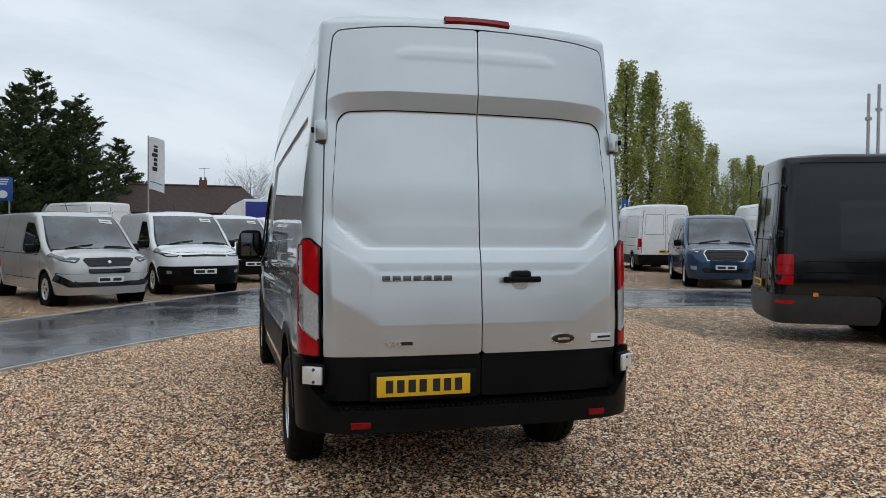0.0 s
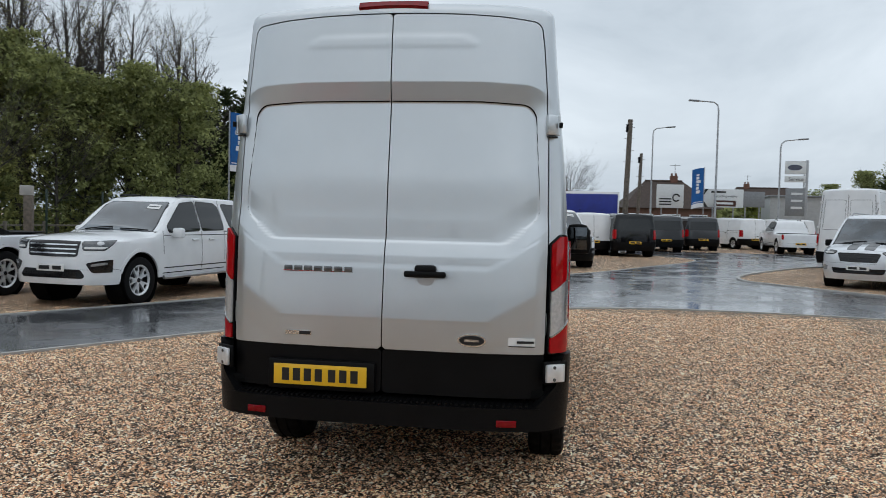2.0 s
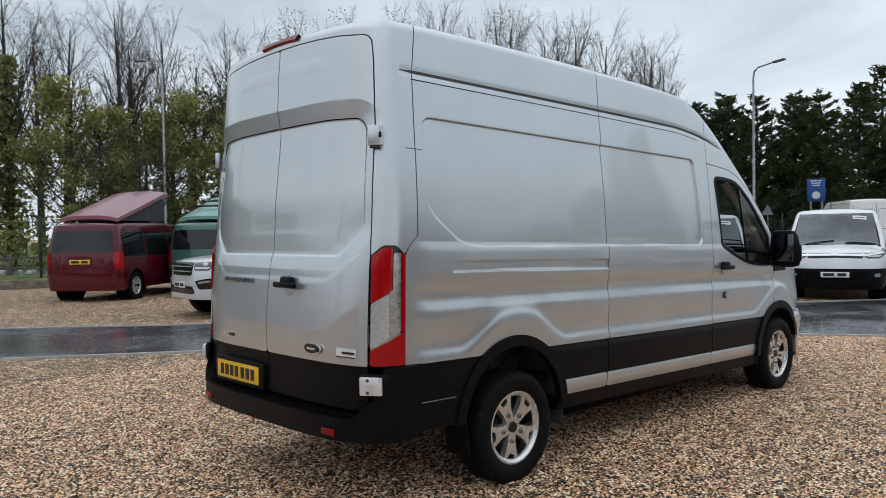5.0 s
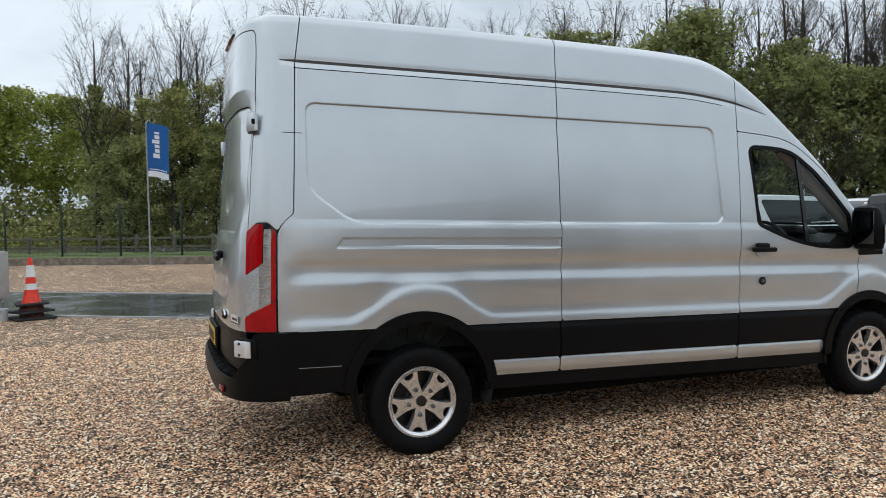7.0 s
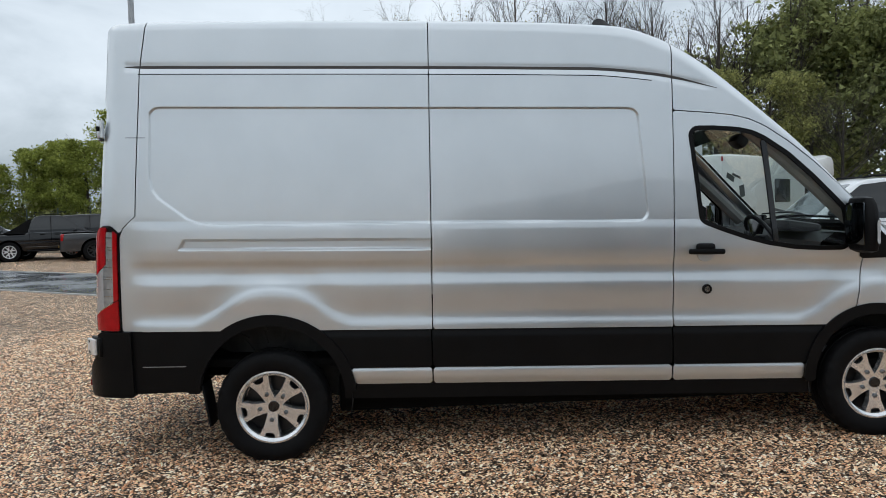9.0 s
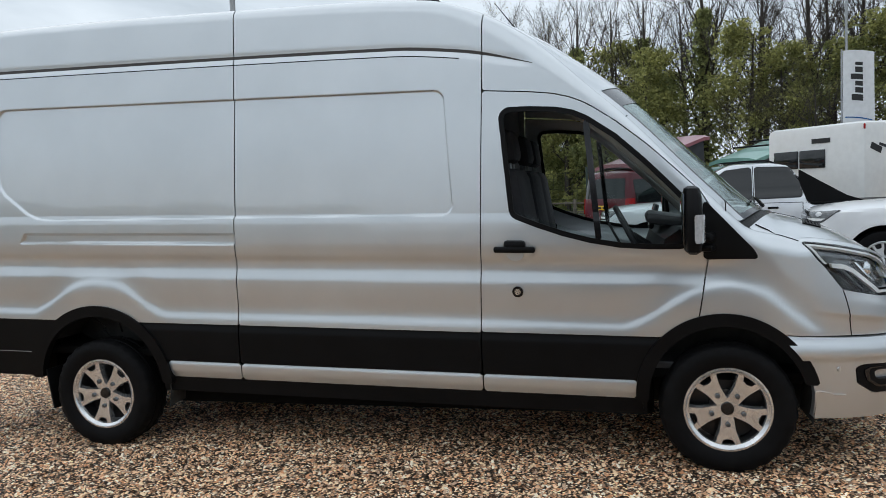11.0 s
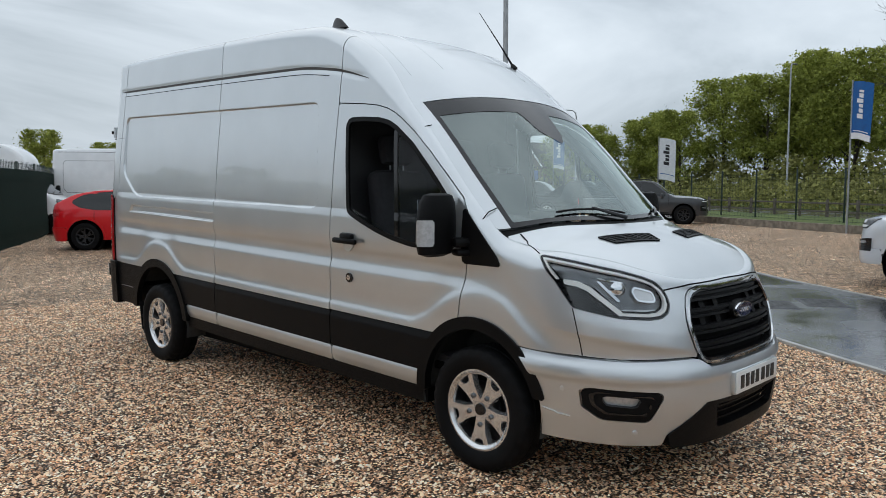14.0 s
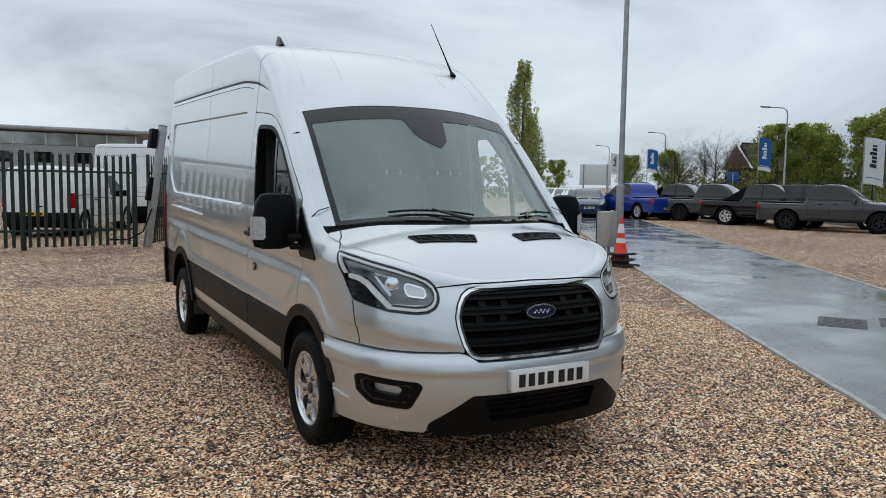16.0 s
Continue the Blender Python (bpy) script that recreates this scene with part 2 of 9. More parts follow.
def poly_sdf(px, py, poly, rounding=0.0):
    """Signed distance (negative inside) to a polygon whose corners are rounded."""
    px, py = np.asarray(px, float), np.asarray(py, float)
    best = np.full(px.shape, 1e9)
    inside = np.zeros(px.shape, bool)
    n = len(poly)
    if rounding:
        poly = shrink(poly, rounding)
    for i in range(n):
        (ax, ay), (bx, by) = poly[i], poly[(i + 1) % n]
        ex, ey = bx - ax, by - ay
        t = np.clip(((px - ax) * ex + (py - ay) * ey) / (ex * ex + ey * ey + 1e-12), 0, 1)
        best = np.minimum(best, (px - ax - t * ex) ** 2 + (py - ay - t * ey) ** 2)
        if ay != by:
            cross = (ay > py) != (by > py)
            inside ^= cross & (px < (bx - ax) * (py - ay) / (by - ay) + ax)
    return np.where(inside, -1, 1) * np.sqrt(best) - rounding


def shrink(poly, d):
    area = sum(poly[i][0] * poly[(i + 1) % len(poly)][1] - poly[(i + 1) % len(poly)][0] * poly[i][1] for i in range(len(poly)))
    sg = 1 if area > 0 else -1
    out = []
    for i in range(len(poly)):
        a, b, c = Vector(poly[i - 1]), Vector(poly[i]), Vector(poly[(i + 1) % len(poly)])
        e1, e2 = (b - a).normalized(), (c - b).normalized()
        n1, n2 = Vector((-e1.y, e1.x)) * sg, Vector((-e2.y, e2.x)) * sg
        k = n1 + n2
        k = k / max(0.25, 1 + n1.dot(n2))
        out.append((b.x + k.x * d, b.y + k.y * d))
    return out


def carve(us, vs, field):
    """The part of a grid where field < 0, with smooth edges: points (u, v) and faces."""
    ins = field < 0
    idx = np.full(field.shape, -1)
    ii, jj = np.nonzero(ins)
    idx[ii, jj] = np.arange(len(ii))
    pts = list(zip(us[ii], vs[jj]))
    a, b, c, d = ins[:-1, :-1], ins[1:, :-1], ins[1:, 1:], ins[:-1, 1:]
    full = a & b & c & d
    fi, fj = np.nonzero(full)
    faces = [tuple(q) for q in np.stack([idx[fi, fj], idx[fi + 1, fj], idx[fi + 1, fj + 1], idx[fi, fj + 1]], 1).tolist()]
    cut = {}
    for i, j in zip(*np.nonzero((a | b | c | d) & ~full)):
        ring = [(i, j), (i + 1, j), (i + 1, j + 1), (i, j + 1)]
        poly = []
        for k in range(4):
            p, q = ring[k], ring[(k + 1) % 4]
            if ins[p]:
                poly.append(int(idx[p]))
            if ins[p] != ins[q]:
                key = (min(p, q), max(p, q))
                if key not in cut:
                    t = min(0.999, max(0.001, field[p] / (field[p] - field[q])))
                    cut[key] = len(pts)
                    pts.append((us[p[0]] + t * (us[q[0]] - us[p[0]]), vs[p[1]] + t * (vs[q[1]] - vs[p[1]])))
                poly.append(cut[key])
        if len(poly) > 2:
            faces.append(tuple(poly))
    return np.array(pts).reshape(-1, 2), faces


def skin(us, vs, field, place, depth=0.015, flip=False):
    """A panel cut from a surface: place(u, v, off) gives points; its rim is turned inwards by depth."""
    pts, faces = carve(us, vs, field)
    sh = Shape()
    if not faces:
        return sh
    top = place(pts[:, 0], pts[:, 1], 0.0)
    sh.add(top, faces)
    if depth:
        count = {}
        for f in faces:
            for k in range(len(f)):
                e = (f[k], f[(k + 1) % len(f)])
                count[e] = count.get(e, 0) + 1
        rim = [e for e in count if (e[1], e[0]) not in count]
        used = sorted({i for e in rim for i in e})
        pos = {i: k for k, i in enumerate(used)}
        low = place(pts[used, 0], pts[used, 1], -depth)
        o = len(sh.v)
        sh.v += [tuple(p) for p in low]
        sh.f += [(b, a, o + pos[a], o + pos[b]) for a, b in rim]
    if flip:
        sh.f = [f[::-1] for f in sh.f]
    return sh


class Shell:
    """A vehicle's outer surface: a wall that runs round the plan, and a top sheet over it. Right half; the left is its mirror."""

    def __init__(self, tail, y0, y1, nose, hw, prof, crown, r, rear=((0, 0), (1, 0)), front=((0, 0), (1, 0)), nt=3.5, nf=2.7, low=0.3, press=None):
        self.y0, self.y1, self.tail, self.nose, self.low = y0, y1, tail, nose, low
        th = np.linspace(0, math.pi / 2, 500)
        fx, fy = np.cos(th) ** (2 / nf), np.sin(th) ** (2 / nf)
        rx, ry = np.cos(th) ** (2 / nt), np.sin(th) ** (2 / nt)
        X = np.concatenate([rx[::-1], [1.0], fx[1:]])
        Y = np.concatenate([y0 - (y0 - tail) * ry[::-1], [y1], y1 + (nose - y1) * fy[1:]])
        w = hw[len(hw) // 2][1]
        S = np.concatenate([[0], np.cumsum(np.hypot(np.diff(X * w), np.diff(Y)))])
        S += y0 - S[499]
        keep = np.concatenate([[True], np.diff(S) > 1e-9])
        self.S, self.X, self.Y = S[keep], X[keep], Y[keep]
        self.s0, self.s1 = self.S[0], self.S[-1]
        self.hw, self.prof, self.crown, self.r = (smooth_table(*zip(*t)) for t in (hw, prof, crown, r))
        self.rear, self.front = smooth_table(*zip(*rear)), smooth_table(*zip(*front))
        self.press = press
        s = np.linspace(self.s0, self.s1, 900)
        zc = np.full(900, 1.5)
        for _ in range(6):
            x, y, nx, ny = self.flat(s, zc)
            rr = self.r(y)
            zc = self.T(x - nx * rr, y - ny * rr) - rr
        self.zs, self.zc = s, zc

    def T(self, x, y):
        return self.prof(y) - self.crown(y) * (np.abs(x) / 0.85) ** 2.2

    def flat(self, s, z):
        h = 0.004
        x, y = np.interp(s, self.S, self.X), np.interp(s, self.S, self.Y)
        xa, ya = np.interp(s - h, self.S, self.X), np.interp(s - h, self.S, self.Y)
        xb, yb = np.interp(s + h, self.S, self.X), np.interp(s + h, self.S, self.Y)
        w = self.hw(z)
        tx, ty = (xb - xa) * w, yb - ya
        L = np.hypot(tx, ty) + 1e-12
        wr = np.clip((self.y0 - y) / (self.y0 - self.tail), 0, 1) ** 0.6
        wf = np.clip((y - self.y1) / (self.nose - self.y1), 0, 1) ** 0.8
        return x * w, y + wr * self.rear(z) + wf * self.front(z), ty / L, -tx / L

    def top_v(self, s):
        x, y, nx, ny = self.flat(s, np.full(np.shape(s), 1.5))
        return np.interp(s, self.zs, self.zc) + self.r(y) * 1.62

    def wall(self, s, v, off=0.0, press=True):
        s, v = np.asarray(s, float), np.asarray(v, float)
        zc = np.interp(s, self.zs, self.zc)
        z = np.minimum(v, zc)
        x, y, nx, ny = self.flat(s, z)
        rr = self.r(y)
        a = np.clip((v - zc) / rr, 0, 1.62)
        if press and self.press:
            off = off + self.press(s, v, self)
        k = -rr * (1 - np.cos(a)) + off * np.cos(a)
        return np.stack([x + nx * k, y + ny * k, z + (rr + off) * np.sin(a)], -1)

    def at_x(self, x, front=True):
        """The place along the wall, at the nose or the tail, of a given share of the half width."""
        m = self.S > (self.y0 + self.y1) / 2 if front else self.S < (self.y0 + self.y1) / 2
        X, S = self.X[m], self.S[m]
        o = np.argsort(X)
        return float(np.interp(x, X[o], S[o]))

    def top(self, x, y, off=0.0):
        x, y = np.asarray(x, float), np.asarray(y, float)
        e = 0.004
        gx, gy = (self.T(x + e, y) - self.T(x - e, y)) / (2 * e), (self.T(x, y + e) - self.T(x, y - e)) / (2 * e)
        L = np.sqrt(1 + gx * gx + gy * gy)
        return np.stack([x - off * gx / L, y - off * gy / L, self.T(x, y) + off / L], -1)

    def rim_loop(self, n=260):
        s = np.linspace(self.s0, self.s1, n)
        p = self.wall(s, np.full(n, 99.0), press=False)
        return [(a, b) for a, b, _ in p] + [(-a, b) for a, b, _ in p[::-1]]


def mirror_x(sh):
    m = Shape()
    m.v = [(-x, y, z) for x, y, z in sh.v]
    m.f = [f[::-1] for f in sh.f]
    return m


def merged(*shapes):
    m = Shape()
    for sh in shapes:
        m.add(sh.v, sh.f)
    return m


# ---- the silver panel van ----
RAKE = 0.026                       # the body sits a little nose-down on level wheels
VAN = thing("panel_van", "silver long-wheelbase high-roof panel van with black cladding, parked on gravel", "van", pose(1.325, 5.15, 0, 0, 0, 0.4))
VR_ARCH, VF_ARCH = (0.02, 0.392, 0.505), (3.76, 0.478, 0.457)

belt_curve = smooth_table([0.9, 1.0, 1.07, 1.11, 1.145, 1.18, 1.225, 1.30, 1.40, 1.46], [0, 0.002, 0.002, -0.0025, -0.006, -0.0055, 0.0015, 0.005, 0.004, 0])
lip_curve = smooth_table([0.76, 0.80, 0.832, 0.872, 0.92, 1.04], [0.008, 0.008, 0.006, -0.002, -0.004, 0.0])
arch_rise = smooth_table([-1.2, -0.45, -0.33, -0.08, 0.03, 0.17, 0.40, 0.52, 1.0, 3.0, 3.24, 3.36, 3.62, 3.78, 3.95, 4.12, 4.24, 4.6],
                         [0, 0, 0.05, 0.185, 0.20, 0.185, 0.05, 0, 0, 0, 0, 0.045, 0.20, 0.235, 0.20, 0.07, 0.0, 0.0])
SIDE_RECESS = [(-0.66, 2.145), (2.30, 2.145), (2.345, 1.45), (-0.26, 1.43), (-0.37, 1.440), (-0.45, 1.472), (-0.615, 1.595), (-0.652, 1.645), (-0.666, 1.72)]
REAR_RECESS = [(-0.3, 2.138), (0.50, 2.134), (0.792, 2.118), (0.822, 1.52), (0.645, 1.376), (-0.3, 1.376)]


def van_press(s, v, sh):
    """Pressings of the van's sheet metal, outwards positive."""
    xx = np.interp(s, sh.S, sh.X) * sh.hw(v)
    ws = ease(-0.84, -0.66, s) * (1 - ease(3.55, 3.9, s))
    d = 1.7 * belt_curve(v) * ws
    lip_w = ease(-0.86, -0.70, s) * (1 - ease(4.15, 4.3, s))
    d = d + 1.2 * lip_curve(v - arch_rise(s)) * lip_w * (v < 1.35)
    rec = poly_sdf(s, v, SIDE_RECESS, 0.06)
    d = d - 0.014 * (1 - ease(-0.008, 0.002, rec)) * (s > -0.75) * (s < 2.45)
    slot = poly_sdf(s, v, [(-0.51, 1.287), (-0.47, 1.352), (1.012, 1.352), (1.012, 1.283)], 0.005)
    d = d - 0.017 * (1 - ease(-0.014, 0.003, slot))
    groove_z = np.interp(s, [-0.85, 1.0, 2.0, 2.4, 2.8, 3.0], [2.385, 2.39, 2.386, 2.355, 2.268, 2.2])
    gw = ease(-0.83, -0.80, s) * (1 - ease(2.70, 2.80, s))
    d = d - 0.005 * gw * (1 - ease(0.004, 0.034, np.abs(v - groove_z)))
    # rear doors: window recess under a brow, and a ridge above the plate
    rear = s < -0.82
    rr = poly_sdf(xx, v, REAR_RECESS, 0.085)
    brow_w = 0.045 + 0.055 * ease(1.98, 2.14, v)
    under = 1 - np.clip((rr - 0.004) / brow_w, 0, 1)
    rd = -0.007 * (1 - ease(-0.008, 0.004, rr)) - 0.024 * under * ease(1.45, 2.12, v)
    rd = rd - 0.011 * (1 - np.clip(rr / 0.075, 0, 1)) * (1 - ease(1.50, 1.75, v))
    ve = v - np.clip(xx - 0.57, 0, 1) * 0.62
    rd = rd + np.interp(ve, [0.78, 0.80, 0.948, 0.965, 1.14, 1.235, 1.25, 1.40, 1.5], [0.006, 0.0065, 0.014, 0.0155, 0.008, 0.004, 0.001, -0.003, 0]) * (1 - ease(0.80, 0.86, xx))
    rd = rd + 0.003 * (1 - ease(-0.01, 0.02, poly_sdf(xx, v, [(-0.5, 2.44), (0.47, 2.435), (0.40, 2.48), (-0.5, 2.495)], 0.01)))
    # the wing draws in above the front bumper
    tuck = ease(4.15, 4.45, s) * (1 - ease(4.90, 5.06, s)) * np.interp(v + 0.13 * (s - 4.40), [0.78, 0.85, 0.905, 0.93, 1.0, 1.04], [-0.024, -0.020, -0.012, 0.001, 0.002, 0.0])
    return np.where(rear, rd, d + tuck * (s > 4.1))


van_shell = Shell(
    tail=-1.11, y0=-0.80, y1=3.90, nose=4.835, nt=3.6, nf=2.7, low=0.3, press=van_press,
    hw=[(0.3, 0.945), (0.6, 0.962), (0.8, 0.966), (1.0, 0.968), (1.4, 0.966), (1.7, 0.950), (2.13, 0.907), (2.38, 0.883), (2.55, 0.870), (2.75, 0.854)],
    prof=[(-1.2, 2.625), (-1.0, 2.665), (-0.85, 2.686), (-0.5, 2.703), (0.5, 2.715), (1.6, 2.712), (2.15, 2.695), (2.45, 2.645), (2.75, 2.525), (3.05, 2.345), (3.27, 2.185),
          (3.7, 1.785), (4.02, 1.492), (4.12, 1.432), (4.25, 1.398), (4.42, 1.338), (4.56, 1.255), (4.66, 1.175), (4.75, 1.10), (4.9, 1.0)],
    crown=[(-1.2, 0.035), (2.2, 0.032), (2.6, 0.08), (3.15, 0.19), (3.85, 0.22), (4.05, 0.14), (4.2, 0.10), (4.6, 0.09), (4.9, 0.08)],
    r=[(-1.2, 0.055), (2.3, 0.09), (2.8, 0.13), (3.2, 0.07), (3.8, 0.07), (4.0, 0.10), (4.4, 0.10), (4.7, 0.05), (4.9, 0.05)],
    rear=[(0.3, 0.0), (0.8, 0.0), (1.25, 0.018), (1.5, 0.04), (2.1, 0.085), (2.6, 0.122)],
    front=[(0.3, -0.05), (0.45, -0.02), (0.62, 0.0), (0.80, -0.02), (0.95, -0.05), (1.05, -0.085), (1.15, -0.14), (1.3, -0.22)])


def rake(p):
    return (p[0], p[1], p[2] - RAKE * p[1])


US = np.unique(np.round(np.concatenate([np.arange(van_shell.at_x(0.78, False), van_shell.at_x(0.92, False), 0.005), np.arange(van_shell.s0, van_shell.s1 + 0.02, 0.02), np.arange(-0.69, -0.28, 0.006), np.arange(2.26, 2.37, 0.005)]), 5))
US[-1] = van_shell.s1
VS = np.unique(np.round(np.concatenate([np.arange(0.30, 2.95, 0.0125), np.arange(1.27, 1.67, 0.005), np.arange(2.09, 2.26, 0.005), np.arange(0.93, 0.98, 0.005)]), 5))
SU, SV = np.meshgrid(US, VS, indexing="ij")
XX = np.interp(SU, van_shell.S, van_shell.X) * van_shell.hw(SV)
below_top = SV - van_shell.top_v(US)[:, None]
FRONT, REAR = SU > 3.9, SU < -0.80
GAP = 0.0032


def circle(a, grow=0.0):
    return np.hypot(SU - a[0], SV - a[1]) - a[2] - grow


def van_wall(name, field, material, parent=VAN, off=0.0, depth=0.015, label="", both=True, press=True):
    """Cuts a panel from the van's wall; one on each side, or one that spans the middle."""
    def place(s, v, o):
        if callable(press):
            return van_shell.wall(s, v, off + o + press(v), False)
        return van_shell.wall(s, v, off + o, press)
    sh = skin(US, VS, np.maximum(field, below_top), place, depth)
    if both == "joined":
        return part(name, merged(sh, mirror_x(sh)), material, parent, label, rake)
    obs = [part(name, sh, material, parent, label, rake)]
    if both:
        obs.append(part(name, mirror_x(sh), material, parent, label, rake))
    return obs[0]


def y_between(a, b):
    return np.maximum(a - SU, SU - b)


# cut lines
seam = np.interp(SV, [0.8, 1.37, 1.42, 1.49, 2.37, 2.65, 2.9], [-0.86, -0.86, -0.835, -0.752, -0.71, -0.668, -0.64])
mid_gap = np.interp(SV, [0.4, 2.7], [0.992, 1.028])
b_gap = np.interp(SV, [0.4, 0.8, 2.1, 2.9], [2.475, 2.478, 2.517, 2.535])
REAR_DOOR = [(-0.3, 0.56), (0.862, 0.56), (0.865, 0.8), (0.868, 1.4), (0.850, 2.05), (0.818, 2.43), (0.800, 2.563), (0.60, 2.586), (0.40, 2.600), (0.20, 2.608), (0.0, 2.611), (-0.3, 2.611)]
f_rdoor = np.where(REAR, poly_sdf(XX, SV, REAR_DOOR, 0.055), 1.0)
s_lamp = van_shell.at_x(0.905, front=False)
LAMP = [(s_lamp, 0.80), (-0.862, 0.80), (-0.862, 1.388), (-0.918, 1.434), (s_lamp + 0.062, 1.434), (s_lamp, 1.385)]
f_lamp = poly_sdf(SU, SV, LAMP, 0.012)
f_arch = np.minimum(circle(VR_ARCH, -0.03), circle(VF_ARCH, -0.03))
DOOR = [(2.478, 0.80), (2.517, 2.130), (2.774, 2.113), (2.90, 2.099), (2.99, 2.077), (3.06, 2.048), (3.114, 2.018), (3.234, 1.937), (3.385, 1.815), (3.525, 1.685), (3.645, 1.57), (3.69, 1.49), (3.68, 1.22), (3.632, 0.93), (3.60, 0.80)]
f_door = poly_sdf(SU, SV, DOOR, 0.012)
WINDOW = [(2.606, 2.030), (2.77, 2.031), (2.92, 2.022), (3.01, 2.003), (3.085, 1.968), (3.232, 1.868), (3.38, 1.732), (3.50, 1.610), (3.575, 1.53), (3.60, 1.27), (3.40, 1.268), (3.24, 1.276), (3.08, 1.302), (2.94, 1.338), (2.80, 1.385), (2.66, 1.44)]
f_window = poly_sdf(SU, SV, WINDOW, 0.06)
HEAD = [(4.20, 1.32), (4.45, 1.288), (4.68, 1.246), (4.80, 1.213), (4.862, 1.188), (4.898, 1.155), (4.910, 1.118), (4.902, 1.076), (4.876, 1.040), (4.832, 1.018), (4.77, 1.012), (4.62, 1.018), (4.385, 1.06), (4.325, 1.174)]
f_head = poly_sdf(SU, SV, HEAD, 0.012)
bump_top = np.interp(SU, [3.9, 4.1, 4.6, van_shell.at_x(0.50), van_shell.at_x(0.46), van_shell.at_x(0.41), van_shell.s1], [0.835, 0.826, 0.816, 0.822, 0.81, 0.776, 0.775])
GRILLE = [(-0.3, 1.160), (0.33, 1.154), (0.395, 1.140), (0.44, 1.112), (0.472, 1.065), (0.492, 1.005), (0.491, 0.95), (0.472, 0.868), (0.450, 0.818), (0.420, 0.792), (0.375, 0.783), (-0.3, 0.782)]
f_grille = np.where(FRONT & (SU > 4.5), poly_sdf(XX, SV, GRILLE, 0.03), 1.0)

# body panels
van_wall("rear_door", np.maximum.reduce([f_rdoor + GAP, 0.80 - SV, GAP - XX]), silver_paint)
van_wall("rear_door_cladding", np.maximum.reduce([f_rdoor + GAP, SV - 0.796, GAP - XX]), black_plastic, off=-0.004, label="black lower rear door cladding", press=False)
van_wall("rear_pillar", np.maximum.reduce([SU - seam + GAP, GAP - f_rdoor, 0.80 - SV, GAP - f_lamp]), silver_paint)
van_wall("rear_side_panel", np.maximum.reduce([seam - SU + GAP, SU - mid_gap + GAP, 0.80 - SV, -f_arch, GAP - f_lamp]), silver_paint)
van_wall("middle_side_panel", np.maximum.reduce([mid_gap - SU + GAP, SU - b_gap + GAP, 0.80 - SV]), silver_paint)
van_wall("front_door", np.maximum.reduce([f_door + GAP, -f_arch, 0.80 - SV, -f_window]), silver_paint)
van_wall("front_wing", np.maximum.reduce([b_gap - SU + GAP, GAP - f_door, -f_arch, bump_top + GAP - SV, GAP - f_head, GAP - f_grille]), silver_paint)
van_wall("window_seal", np.maximum(f_window - 0.004, -0.024 - f_window), black_plastic, off=0.002, label="black rubber window seal")
van_wall("window_divider", np.maximum(f_window + 0.02, np.abs(SU - np.interp(SV, [1.25, 1.95], [3.135, 3.075])) - 0.016), gloss_black, off=-0.002)
div_line = np.interp(SV, [1.25, 1.95], [3.135, 3.075])
van_wall("quarter_window", np.maximum(f_window + 0.022, div_line - SU), clear_glass, off=-0.006, depth=0.004, label="fixed clear quarter glass")
# the driver's pane is wound down; its top edge stands just above the sill
van_wall("side_window", np.maximum.reduce([f_window + 0.022, SU - div_line, SV - np.interp(SU, [2.6, 3.1], [1.50, 1.335])]), clear_glass, off=-0.006, depth=0.004, label="wound-down clear window glass")
for o in VAN.children:
    if o.name.startswith(("side_window", "quarter_window")):
        o.visible_shadow = False
van_wall("mirror_patch", poly_sdf(SU, SV, [(3.655, 1.53), (3.945, 1.218), (3.655, 1.212)], 0.012), black_plastic, off=0.006, label="black triangular mirror mount")


def van_strip(name, material, ss, zz, w, off, label=""):
    """A thin strip that follows a line along the van's side, one on each flank."""
    ss = np.asarray(ss, float)
    zz = np.asarray(zz, float)
    sh = Shape().grid([van_shell.wall(ss, zz - w * k, off + o) for k, o in ((1.0, -0.004), (0.9, 0.0), (-0.9, 0.0), (-1.0, -0.004))][::-1])
    sh.f = [f[::-1] for f in sh.f]
    part(name, sh, material, VAN, label, rake)
    part(name, mirror_x(sh), material, VAN, label, rake)


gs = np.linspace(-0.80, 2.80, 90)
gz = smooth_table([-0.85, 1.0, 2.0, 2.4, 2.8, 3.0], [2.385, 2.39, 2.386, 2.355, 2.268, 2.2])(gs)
# a grey-brown strip paints the shade inside the roof channel
van_strip("channel_shade_strip", channel_shade, gs, gz, np.interp(gs, [-0.8, -0.7, 2.5, 2.8], [0.002, 0.010, 0.010, 0.002]), 0.001, "dark strip for the shade in the channel under the roof edge")
van_strip("roof_seam", cavity, gs[2:80], gz[2:80] - 0.042, 0.0028, 0.001)
# shade under the top edge of each side recess, drawn as a dark strip
van_strip("recess_top_shade", cavity, np.linspace(-0.60, 0.985, 40), np.full(40, 2.144), 0.0022, 0.0)
van_strip("recess_top_shade", cavity, np.linspace(1.04, 2.25, 40), np.full(40, 2.144), 0.0022, 0.0)
van_strip("panel_seam", cavity, np.linspace(-0.80, -0.66, 6), np.full(6, 1.96), 0.002, 0.001)

# shade at the edges of the pressed window panels, drawn as thin dark outlines
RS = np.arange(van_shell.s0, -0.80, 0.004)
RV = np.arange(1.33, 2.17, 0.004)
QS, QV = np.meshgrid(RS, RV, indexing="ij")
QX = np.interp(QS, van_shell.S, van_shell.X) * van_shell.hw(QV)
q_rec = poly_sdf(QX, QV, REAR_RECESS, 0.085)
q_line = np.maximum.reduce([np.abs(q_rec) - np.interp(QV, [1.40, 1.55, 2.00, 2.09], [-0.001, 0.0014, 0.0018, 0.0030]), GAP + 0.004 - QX])
